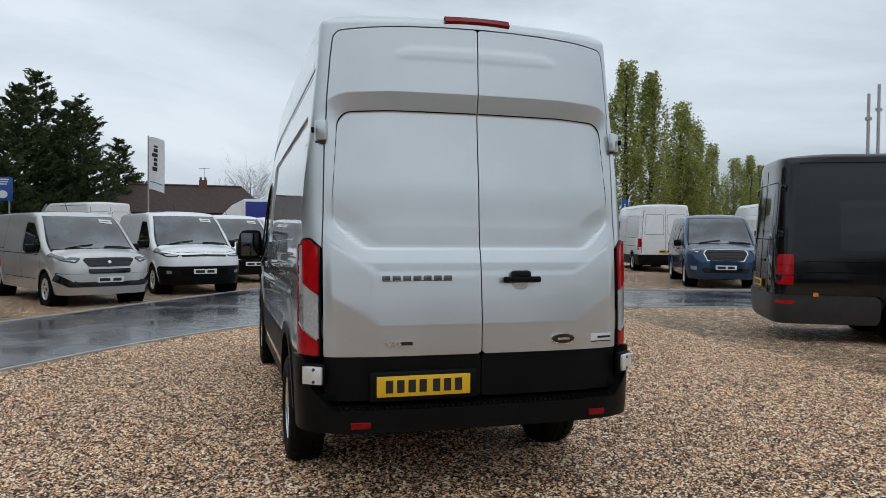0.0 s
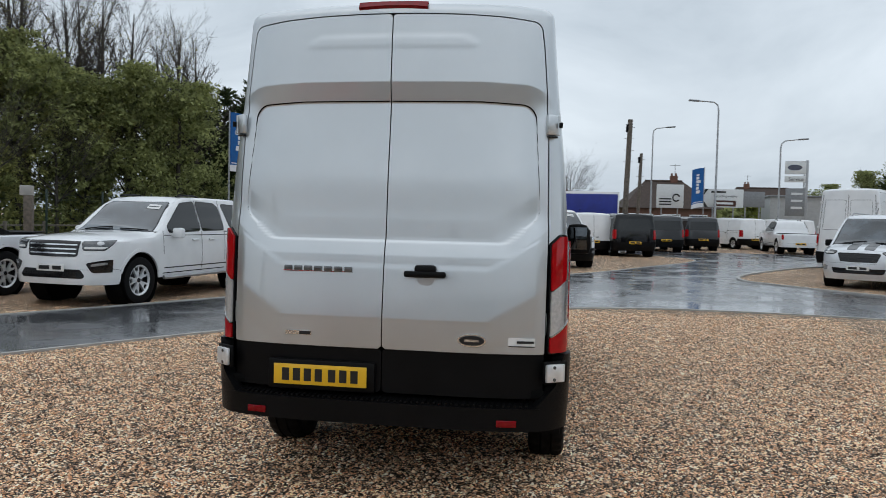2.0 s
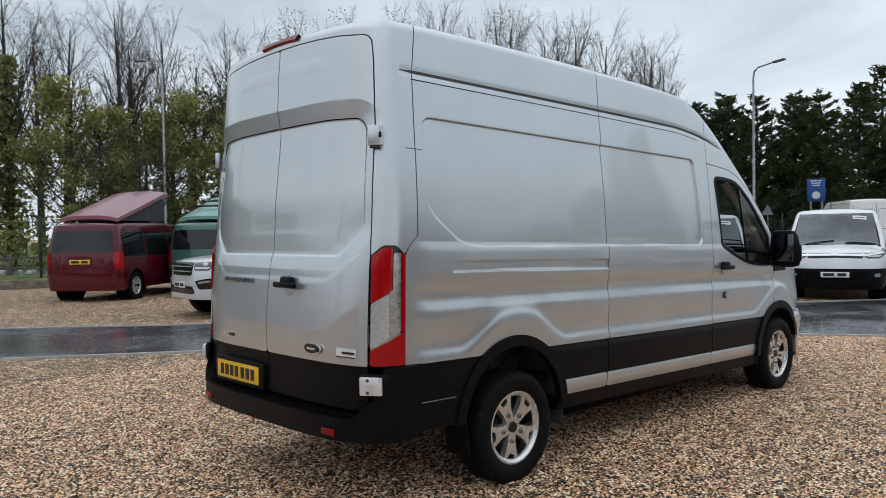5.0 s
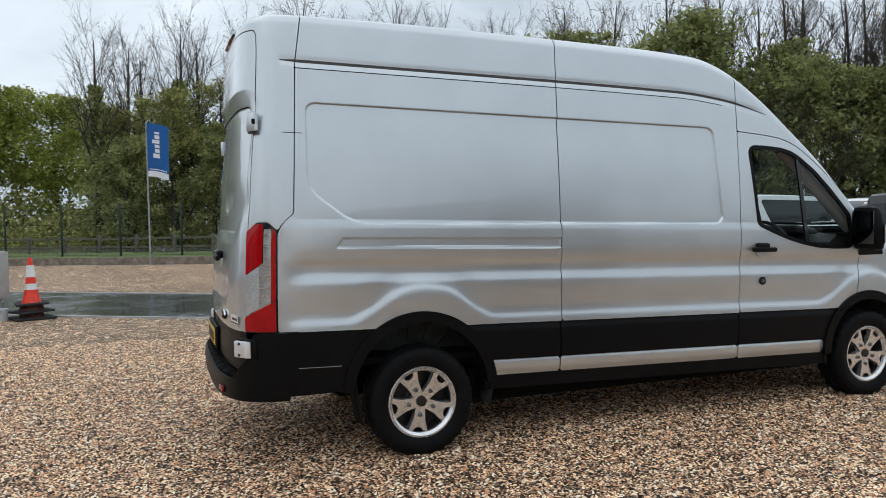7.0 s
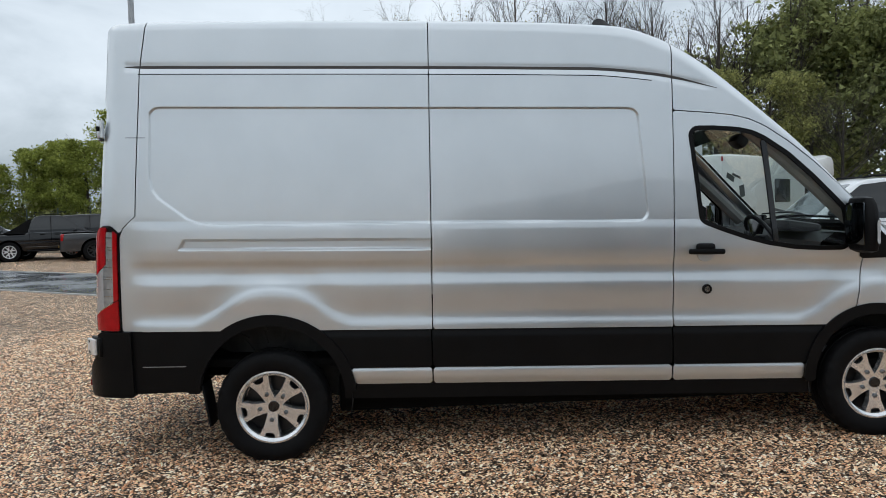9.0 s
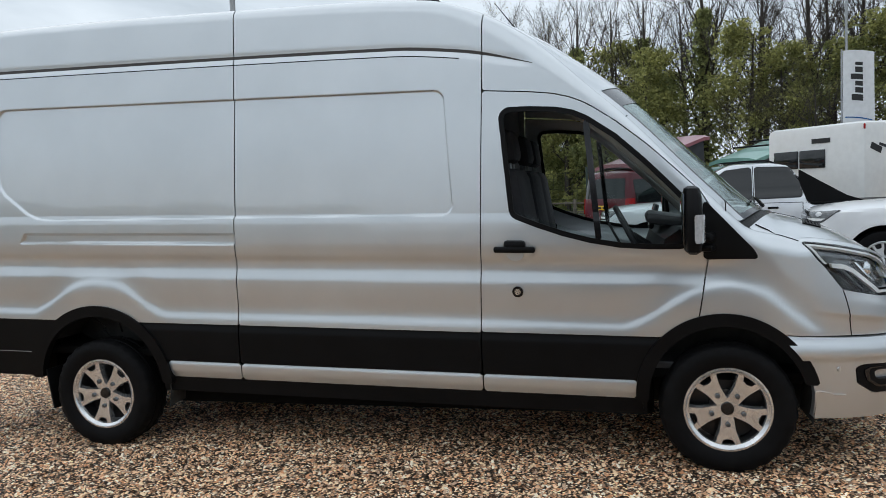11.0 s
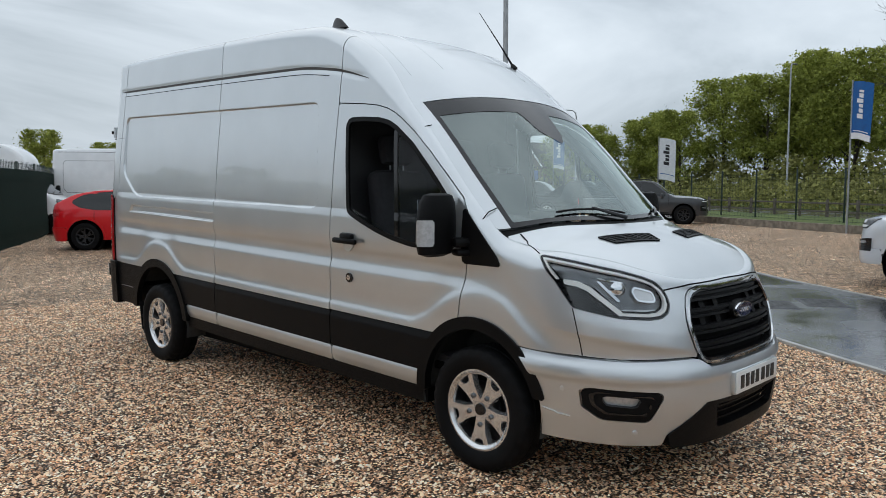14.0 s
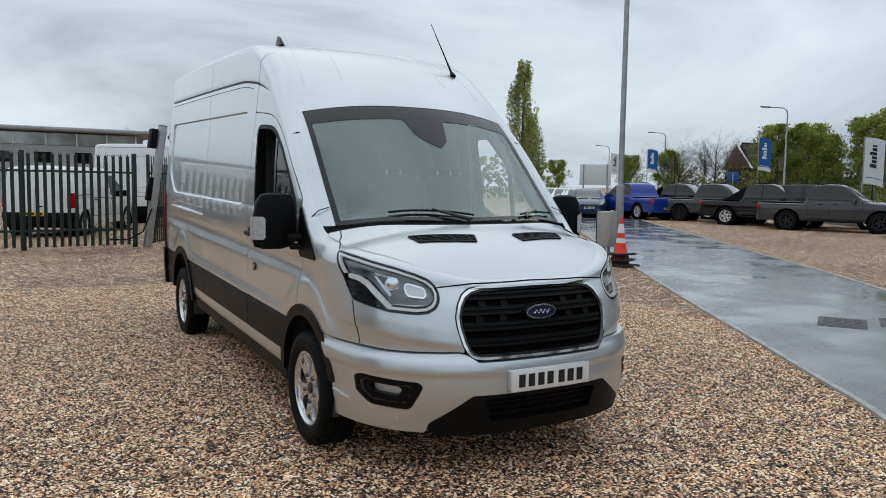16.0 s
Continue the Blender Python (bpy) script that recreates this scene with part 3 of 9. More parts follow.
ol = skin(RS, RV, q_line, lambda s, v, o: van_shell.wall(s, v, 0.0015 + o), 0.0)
part("recess_shade_line", ol, cavity, VAN, "", rake)
part("recess_shade_line", mirror_x(ol), cavity, VAN, "", rake)

# cladding, sills and arches
def clad_slope(v):
    return -0.016 * np.clip((v - 0.757) / 0.046, 0, 1)


def sill_slope(v):
    return -0.007 * np.clip((v - 0.546) / 0.016, 0, 1) - 0.012 * np.clip((0.50 - v) / 0.04, 0, 1)


band = np.maximum.reduce([0.566 - SV, SV - 0.803, -circle(VR_ARCH, -0.02), -circle(VF_ARCH, -0.02)])
van_wall("side_cladding", np.maximum(band, y_between(0.02, 0.988)), black_plastic, off=0.006, press=clad_slope, label="black side cladding")
van_wall("side_cladding", np.maximum(band, y_between(0.996, 2.472)), black_plastic, off=0.006, press=clad_slope, label="black side cladding")
van_wall("side_cladding", np.maximum(band, y_between(2.480, 3.6)), black_plastic, off=0.006, press=clad_slope, label="black side cladding")
strip = np.maximum.reduce([0.462 - SV, SV - 0.562, -circle(VR_ARCH, 0.0), -circle(VF_ARCH, 0.0)])
for a, b in ((0.3, 0.988), (0.996, 2.472), (2.480, 3.6)):
    van_wall("sill_panel", np.maximum(strip, y_between(a, b)), silver_paint, off=-0.002, press=sill_slope)
van_wall("sill", np.maximum.reduce([0.372 - SV, SV - 0.459, y_between(0.45, 3.36)]), black_plastic, off=-0.012, press=False, depth=0.25, label="black sill")
for a in (VR_ARCH, VF_ARCH):
    trim = np.maximum.reduce([circle(a), -circle(a, -0.068), 0.42 - SV if a is VR_ARCH else np.where(SU > 3.9, 0.575, 0.45) - SV])
    van_wall("arch_trim", trim, black_plastic, off=0.02, press=False, depth=0.05, label="black wheel arch trim")
van_wall("quarter_cladding", np.maximum.reduce([0.43 - SV, SV - 0.803, SU + 0.10, -circle(VR_ARCH, -0.02), -0.93 - SU]), black_plastic, off=0.008, press=False, label="black rear quarter cladding")
bumper_out = smooth_table([0.0, 0.70, 0.86, 0.95, 1.0], [0.075, 0.073, 0.062, 0.045, 0.035])
bumper_top = np.interp(XX, [0.80, 0.90, 0.93], [0.524, 0.64, 0.80])
rb = skin(US, VS, np.maximum.reduce([0.405 - SV, SV - np.where(REAR, bumper_top, 0.80), SU + 0.80, below_top]), lambda s, v, o: van_shell.wall(s, v, bumper_out(np.interp(s, van_shell.S, van_shell.X)) + o, False), 0.07)
part("rear_bumper", merged(rb, mirror_x(rb)), black_plastic, VAN, "black rear step bumper", rake)
van_wall("bumper_lip", np.maximum(y_between(-0.75, -0.49), np.abs(SV - 0.585) - 0.004), steel, off=0.011, press=False, depth=0.006)
step = Shape()
ss = np.linspace(van_shell.s0, van_shell.at_x(0.86, False), 30)
outer, inner = van_shell.wall(ss, np.full(30, 0.524), 0.070, False), van_shell.wall(ss, np.full(30, 0.545), -0.05, False)
step.grid([outer, inner])
part("step_plate", merged(step, mirror_x(step)), black_plastic, VAN, "black step tread", rake)
ribs = Shape()
for k in range(-26, 27):
    x = k * 0.03
    s = van_shell.at_x(abs(x) / 0.96, False)
    p = van_shell.wall([s], [0.54], 0.022, False)[0]
    ribs.box((x, p[1], 0.534), (0.012, 0.075, 0.010))
part("step_ribs", ribs, black_plastic, VAN, "", rake)

# top sheet: roof, pillars, windscreen, scuttle, bonnet
loop = van_shell.rim_loop()
TX = np.linspace(-0.99, 0.99, 133)
TY = np.unique(np.round(np.concatenate([np.arange(-1.10, 4.86, 0.03), np.arange(3.12, 3.34, 0.012), np.arange(3.82, 4.16, 0.010)]), 4))
GX, GY = np.meshgrid(TX, TY, indexing="ij")
f_loop = poly_sdf(GX, GY, loop) - 0.003


def ws_top(x):
    return 3.155 + 0.12 * (1 - (np.abs(x) / 0.79) ** 2)


def ws_base(x):
    return 3.88 + 0.20 * (1 - (np.abs(x) / 0.81) ** 2)


ws_side = np.abs(GX) - np.interp(GY, [3.1, 3.9], [0.775, 0.822])
f_ws = np.maximum.reduce([ws_top(GX) - GY, GY - ws_base(GX), ws_side])
f_bonnet = np.maximum(ws_base(GX) + 0.045 - GY, f_loop)


def van_top(name, field, material, off=0.0, depth=0.015, label=""):
    return part(name, skin(TX, TY, field, lambda x, y, o: van_shell.top(x, y, off + o), depth), material, VAN, label, rake)


van_top("roof", np.maximum.reduce([f_loop, GAP - f_ws, GY - ws_base(GX)]), silver_paint, depth=0.01)
van_top("bonnet", f_bonnet, silver_paint)
van_top("scuttle", np.maximum.reduce([f_loop + 0.01, ws_base(GX) - GY, GY - ws_base(GX) - 0.05]), black_plastic, off=-0.015, depth=0.03, label="black plastic scuttle")
for side in (-1, 1):
    for xa, xb in ((0.33, 0.42), (0.60, 0.70)):
        ks = np.linspace(0, 1, 26)
        lane_x, lane_y = side * (xa + (xb - xa) * ks), 2.25 + 0.72 * ks
        wd = 0.010 * np.sin(np.pi * np.clip(ks, 0.02, 0.98)) ** 0.5 + 0.001
        part("roof_crease", Shape().grid([[van_shell.top(x + e * w, y, o) for x, y, w in zip(lane_x, lane_y, wd)] for e, o in ((-1.0, -0.001), (-0.3, 0.003), (0.3, 0.003), (1.0, -0.001))]), silver_paint, VAN, "", rake)
f_clear = np.maximum(f_ws + 0.028, ws_top(GX) + 0.10 - GY)
f_clear = np.maximum(f_clear, -poly_sdf(GX, GY, [(-0.22, 3.2), (0.22, 3.2), (0.09, 3.50), (-0.05, 3.58), (-0.12, 3.52)], 0.03))
van_top("windscreen_border", np.maximum(f_ws, -f_clear - 0.002), gloss_black, off=-0.003, depth=0.0, label="black ceramic windscreen border")
van_top("windscreen", f_ws + 0.002, screen_glass, off=-0.006, depth=0.004, label="large raked windscreen, wet with rain").visible_shadow = False
for side in (-1, 1):
    VENT = [(side * x, y) for x, y in ((0.13, 4.30), (0.16, 4.385), (0.50, 4.315), (0.53, 4.215))]
    ux, uy = np.linspace(-0.6, 0.6, 241), np.linspace(4.15, 4.45, 61)
    hx, hy = np.meshgrid(ux, uy, indexing="ij")
    fv = poly_sdf(hx, hy, VENT, 0.008)
    part("bonnet_vent", skin(ux, uy, fv, lambda x, y, o: van_shell.top(x, y, 0.003 + o), 0.004), cavity, VAN, "black slotted bonnet vent", rake)
    part("vent_frame", skin(ux, uy, np.maximum(fv, -fv - 0.010), lambda x, y, o: van_shell.top(x, y, 0.007 + o), 0.006), black_plastic, VAN, "", rake)
    slat_f = np.maximum(fv, np.minimum(np.abs((hy - 4.30 + 0.16 * np.abs(hx - side * 0.33)) % 0.018 - 0.009) - 0.003, np.abs((np.abs(hx) - 0.14) % 0.095 - 0.047) - 0.004))
    part("vent_slats", skin(ux, uy, slat_f, lambda x, y, o: van_shell.top(x, y, 0.006 + o), 0.003), black_plastic, VAN, "", rake)

# front end
bumper_curve = smooth_table([0.36, 0.44, 0.52, 0.60, 0.68, 0.700, 0.722, 0.75, 0.78, 0.80, 0.84], [-0.012, -0.006, -0.002, 0.0, 0.003, 0.005, 0.014, 0.013, 0.006, -0.003, -0.012])
van_wall("front_bumper", np.maximum.reduce([SV - bump_top + GAP, 0.40 - SV, -circle(VF_ARCH, -0.03), 4.02 - SU,
         np.where(SU > 4.3, -poly_sdf(XX, SV, [(0.652, 0.670), (0.905, 0.683), (0.898, 0.583), (0.857, 0.526), (0.712, 0.522)], 0.026), -1.0),
         np.where(SU > 4.5, -poly_sdf(XX, SV, [(-0.3, 0.30), (0.66, 0.30), (0.63, 0.455), (0.43, 0.602), (-0.3, 0.602)], 0.02), -1.0)]), silver_paint, off=0.014, press=bumper_curve, both="joined", depth=0.04)
van_wall("lower_grille_surround", np.where(SU > 4.5, np.maximum.reduce([poly_sdf(XX, SV, [(-0.3, 0.385), (0.60, 0.385), (0.63, 0.455), (0.43, 0.600), (-0.3, 0.600)], 0.02),
         -poly_sdf(XX, SV, [(-0.3, 0.455), (0.33, 0.455), (0.36, 0.58), (-0.3, 0.58)], 0.015)]), 1.0), black_plastic, off=0.018, press=False, both="joined", depth=0.05, label="black lower grille surround")
van_wall("lower_grille_back", np.where(SU > 4.5, poly_sdf(XX, SV, [(-0.3, 0.44), (0.36, 0.44), (0.38, 0.59), (-0.3, 0.59)]), 1.0), cavity, off=-0.04, press=False, both="joined", depth=0.0)
for z in (0.485, 0.52, 0.553):
    van_wall("lower_grille_bar", np.where(SU > 4.5, np.maximum(XX - 0.36, np.abs(SV - z) - 0.006), 1.0), black_plastic, off=-0.012, press=False, both="joined", depth=0.012)
fogf = np.where(SU > 4.3, poly_sdf(XX, SV, [(0.655, 0.667), (0.902, 0.680), (0.895, 0.585), (0.855, 0.529), (0.714, 0.525)], 0.026), 1.0)
van_wall("fog_lamp_bezel", np.maximum(fogf, -np.where(SU > 4.3, poly_sdf(XX, SV, [(0.740, 0.640), (0.862, 0.646), (0.850, 0.598), (0.762, 0.591)], 0.014), 1.0)), black_plastic, off=0.012, press=False, depth=0.05, label="black fog lamp bezel")
van_wall("fog_lamp", np.where(SU > 4.3, poly_sdf(XX, SV, [(0.740, 0.640), (0.862, 0.646), (0.850, 0.598), (0.762, 0.591)], 0.014), 1.0), bright_lens, off=-0.022, press=False, label="clear fog lamp")
fog_ring = np.where(SU > 4.3, poly_sdf(XX, SV, [(0.694, 0.655), (0.888, 0.666), (0.880, 0.597), (0.848, 0.558), (0.728, 0.553)], 0.02), 1.0)
van_wall("fog_lamp_ridge", np.maximum(fog_ring, -fog_ring - 0.010), gloss_black, off=0.020, press=False, depth=0.02)
van_wall("bumper_slash", np.where((SU > 4.05) & (SU < 4.5), np.maximum.reduce([np.abs(SV - 0.548 + 0.12 * (SU - 4.12)) - 0.012 * (4.42 - SU) / 0.3, SU - 4.40, -circle(VF_ARCH, -0.03)]), 1.0), silver_paint, off=0.019, press=False, depth=0.016)
GS = np.append(np.arange(van_shell.at_x(0.58), van_shell.s1 - 0.003, 0.005), van_shell.s1)
GV = np.arange(0.75, 1.19, 0.005)
gs_, gv_ = np.meshgrid(GS, GV, indexing="ij")
f_fine = poly_sdf(np.interp(gs_, van_shell.S, van_shell.X) * van_shell.hw(gv_), gv_, GRILLE, 0.05)
for nm, fa, mat, o, dp in (("grille_frame", np.maximum(f_fine + 0.001, -f_fine - 0.015), chrome, 0.014, 0.04), ("grille_inner_frame", np.maximum(f_fine + 0.012, -f_fine - 0.028), gloss_black, 0.006, 0.04)):
    fr = skin(GS, GV, fa, lambda s, v, k: van_shell.wall(s, v, o + k, False), dp)
    part(nm, merged(fr, mirror_x(fr)), mat, VAN, "slim chrome grille frame" if mat is chrome else "", rake)
van_wall("grille_back", f_grille + 0.004, cavity, off=-0.045, press=False, both="joined", depth=0.0)
for z in (0.868, 0.948, 1.028, 1.103):
    van_wall("grille_slat", np.maximum(f_grille + 0.022, np.abs(SV - z) - 0.021), black_plastic, off=-0.014, press=False, both="joined", depth=0.03, label="black grille slat")
    for d in (-0.013, 0.012):
        van_wall("grille_slat_rib", np.maximum(f_grille + 0.022, np.abs(SV - z - d) - 0.007), black_plastic, off=-0.001, press=False, both="joined", depth=0.014)
for z, xs in ((0.988, (0.22, 0.36)), (1.066, (0.20, 0.33))):
    for x in xs:
        van_wall("grille_tab", np.where(SU > 4.5, np.maximum(np.abs(XX - x) - 0.022, np.abs(SV - z) - 0.022), 1.0), black_plastic, off=-0.016, press=False, depth=0.025)


def oval(rx, rz, n=32):
    return [(rx * math.cos(2 * math.pi * k / n), rz * math.sin(2 * math.pi * k / n)) for k in range(n)]


FACE_FRONT = pose(0, 0, 0, 90, 0, 180)      # a flat outline turned to look forwards, its x to the left
FACE_REAR = pose(0, 0, 0, 90, 0, 0)
FRONT_Y = float(van_shell.wall([van_shell.s1], [1.0], 0.0, False)[0][1])
part("badge_base", Shape().prism(oval(0.108, 0.048), 0.03, Matrix.Translation((0, FRONT_Y - 0.018, 1.015)) @ FACE_FRONT), black_plastic, VAN, "", rake)
part("badge", Shape().prism(oval(0.098, 0.041), 0.012, Matrix.Translation((0, FRONT_Y + 0.012, 1.015)) @ FACE_FRONT), chrome, VAN, "chrome oval badge", rake)
part("badge_field", Shape().prism(oval(0.088, 0.034), 0.004, Matrix.Translation((0, FRONT_Y + 0.024, 1.015)) @ FACE_FRONT), blue_enamel, VAN, "dark blue oval field", rake)
script = [(-0.055 + 0.11 * k / 40, 0.012 * math.sin(k * 0.62) * (1 - 0.4 * k / 40)) for k in range(41)]
part("badge_script", Shape().tube([(x, FRONT_Y + 0.029, 1.015 + z) for x, z in script], 0.0022, 5), chrome, VAN, "chrome looping script line", rake)
part("plate_bracket", Shape().box((-0.04, FRONT_Y - 0.015, 0.56), (0.10, 0.03, 0.11), None, 0.008), black_plastic, VAN, "", rake)

bl = [van_shell.wall([s], [v], 0.0, True)[0] for s, v in ((4.20, 1.322), (4.15, 1.356), (4.10, 1.388), (4.07, 1.40))] + [van_shell.top(x, y, 0.001) for x, y in ((0.835, 3.99), (0.815, 3.93))]
for fl in (1, -1):
    part("bonnet_gap", Shape().tube([(fl * q[0], q[1], q[2]) for q in bl], 0.0035, 6), cavity, VAN, "", rake)
ws_ = np.linspace(1.055, 0.824, 14)
wl = [van_shell.wall([4.385 + 0.016 * k / 13], [z], 0.0, True)[0] for k, z in enumerate(ws_)]
hs_ = np.linspace(4.905, van_shell.s1, 24)
hl = van_shell.wall(hs_, np.interp(hs_, [4.9, 5.10, van_shell.s1], [1.145, 1.166, 1.176]), 0.0, True)
for fl in (1, -1):
    part("wing_gap", Shape().tube([(fl * q[0], q[1], q[2]) for q in wl], 0.003, 6), cavity, VAN, "", rake)
    part("bonnet_edge_gap", Shape().tube([(fl * q[0], q[1], q[2]) for q in hl], 0.004, 6), cavity, VAN, "", rake)

# headlamps, on a finer sheet of their own
def fine_parts(us, vs, outline, radius):
    """A fine grid over a lamp, with its outline's distance."""
    fu, fv = np.meshgrid(us, vs, indexing="ij")
    return fu, fv, poly_sdf(fu, fv, outline, radius)


def fine_wall(us, vs, name, field, material, off, depth=0.01, label=""):
    sh = skin(us, vs, field, lambda p, q, o: van_shell.wall(p, q, off + o, False), depth)
    return [part(name, sh, material, VAN, label, rake), part(name, mirror_x(sh), material, VAN, label, rake)]


HS, HV = np.arange(4.15, 4.96, 0.008), np.arange(0.98, 1.35, 0.006)
FU, FV, f_lens = fine_parts(HS, HV, HEAD, 0.012)
silver_bezel = plain("bright_lamp_bezel", (0.42, 0.43, 0.44), 0.25, 0.6, vary=0.2, scale=20)
van_wall("headlamp_bowl", f_head + 0.002, gloss_black, off=-0.06, press=False, depth=0.0)
fine_wall(HS, HV, "headlamp_rim", np.maximum(f_lens + 0.001, -f_lens - 0.007), gloss_black, 0.0, 0.06)
zig_line = np.interp(FV, [0.99, 1.03, 1.15, 1.175, 1.19, 1.31], [4.64, 4.615, 4.50, 4.45, 4.28, 4.20])
drl = np.maximum.reduce([f_lens + 0.012, -f_lens - 0.024, zig_line - FU])
fine_wall(HS, HV, "running_light", drl, white_plate, -0.003, 0.02, "white daytime running light strip")
ZIG = [(4.37, 1.190), (4.45, 1.184), (4.51, 1.160), (4.64, 1.044), (4.612, 1.034), (4.49, 1.140), (4.44, 1.160), (4.37, 1.168)]
fine_wall(HS, HV, "running_light_zig", poly_sdf(FU, FV, ZIG, 0.003), white_plate, -0.003, 0.02, "white running light bar")
inner = np.maximum(f_lens + 0.030, zig_line + 0.035 - FU)
fine_wall(HS, HV, "headlamp_reflector", inner, lamp_inner, -0.035, 0.01, "grey reflector housing")
fine_wall(HS, HV, "lamp_bezel", np.maximum(inner + 0.003, np.abs(FV - 1.042) - 0.012), silver_bezel, -0.026, 0.012)
lensbox = poly_sdf(FU, FV, [(4.72, 1.172), (4.84, 1.142), (4.85, 1.085), (4.73, 1.095)], 0.028)
fine_wall(HS, HV, "projector_surround", np.maximum(lensbox, -lensbox - 0.009), chrome, -0.012, 0.02)
fine_wall(HS, HV, "projector_lens", lensbox + 0.009, bright_lens, -0.016, 0.01, "clear projector lens")
fine_wall(HS, HV, "lamp_fin", poly_sdf(FU, FV, [(4.55, 1.19), (4.572, 1.187), (4.65, 1.095), (4.63, 1.092)], 0.003), chrome, -0.018, 0.015)
fine_wall(HS, HV, "lamp_fin", poly_sdf(FU, FV, [(4.55, 1.207), (4.70, 1.184), (4.70, 1.177), (4.57, 1.195)], 0.002), chrome, -0.018, 0.015)
c = van_shell.wall([4.655], [1.148], -0.026, False)[0]
for sgn in (1, -1):
    turn = Matrix.Translation((sgn * c[0], c[1], c[2])) @ pose(0, 0, 0, 0, 0, 90 - sgn * 38)
    part("dipped_beam_lens", Shape().lathe([(0.038, -0.02), (0.040, 0.0), (0.034, 0.004), (0.028, 0.012), (0.014, 0.019), (0.001, 0.021)], 24, turn), chrome, VAN, "round projector lens", rake)
for o in fine_wall(HS, HV, "headlamp_cover", f_lens + 0.001, lens_glass, 0.003, 0.003, "clear headlamp cover"):
    o.visible_shadow = False

# tail lamps
TS, TV = np.arange(s_lamp - 0.02, -0.85, 0.007), np.arange(0.79, 1.445, 0.006)
TU_, SV_T, f_tail = fine_parts(TS, TV, LAMP, 0.012)
LW = -0.862 - s_lamp
LU = (TU_ - s_lamp) / LW                     # 0 at the door edge, 1 at the side edge
f_in = f_tail + 0.008
low_line = 0.884 + 0.115 * LU
top_line = 1.128 + 0.125 * LU
van_wall("tail_lamp_base", f_lamp + 0.001, gloss_black, off=0.008, press=False, depth=0.03)
fine_wall(TS, TV, "tail_lamp_lens", np.maximum.reduce([f_in, LU - 0.575, top_line - SV_T]), red_lens, 0.020, 0.012, "red upper lens")
fine_wall(TS, TV, "tail_lamp_lens", np.maximum.reduce([f_in, SV_T - low_line + 0.004]), red_lens, 0.020, 0.012, "red lower lens")
fine_wall(TS, TV, "tail_lamp_side", np.maximum.reduce([f_in, 0.83 - LU, low_line - SV_T]), red_lens, 0.0205, 0.012, "red side strip")
fine_wall(TS, TV, "tail_lamp_trim", np.maximum.reduce([f_in, np.abs(SV_T - low_line) - 0.004, LU - 0.83]), chrome, 0.021, 0.01)
fine_wall(TS, TV, "tail_lamp_clear", np.maximum.reduce([f_in, LU - 0.50, low_line + 0.005 - SV_T, SV_T - top_line + 0.004]), bright_lens, 0.018, 0.012, "clear reversing lens")
fine_wall(TS, TV, "tail_lamp_column", np.maximum.reduce([f_in, 0.60 - LU - 0.10 * (SV_T < 1.2), LU - 0.82, low_line + 0.005 - SV_T, SV_T - 1.398]), clear_lens, 0.017, 0.01, "clear ribbed column")
for k in range(7):
    for d in (-0.007, 0.007):
        fine_wall(TS, TV, "lamp_rib", np.maximum.reduce([0.60 - LU - 0.10 * (SV_T < 1.2), LU - 0.82, np.abs(SV_T - 1.01 - k * 0.058 - d) - 0.0028, low_line - SV_T]), chrome, 0.0215, 0.006)

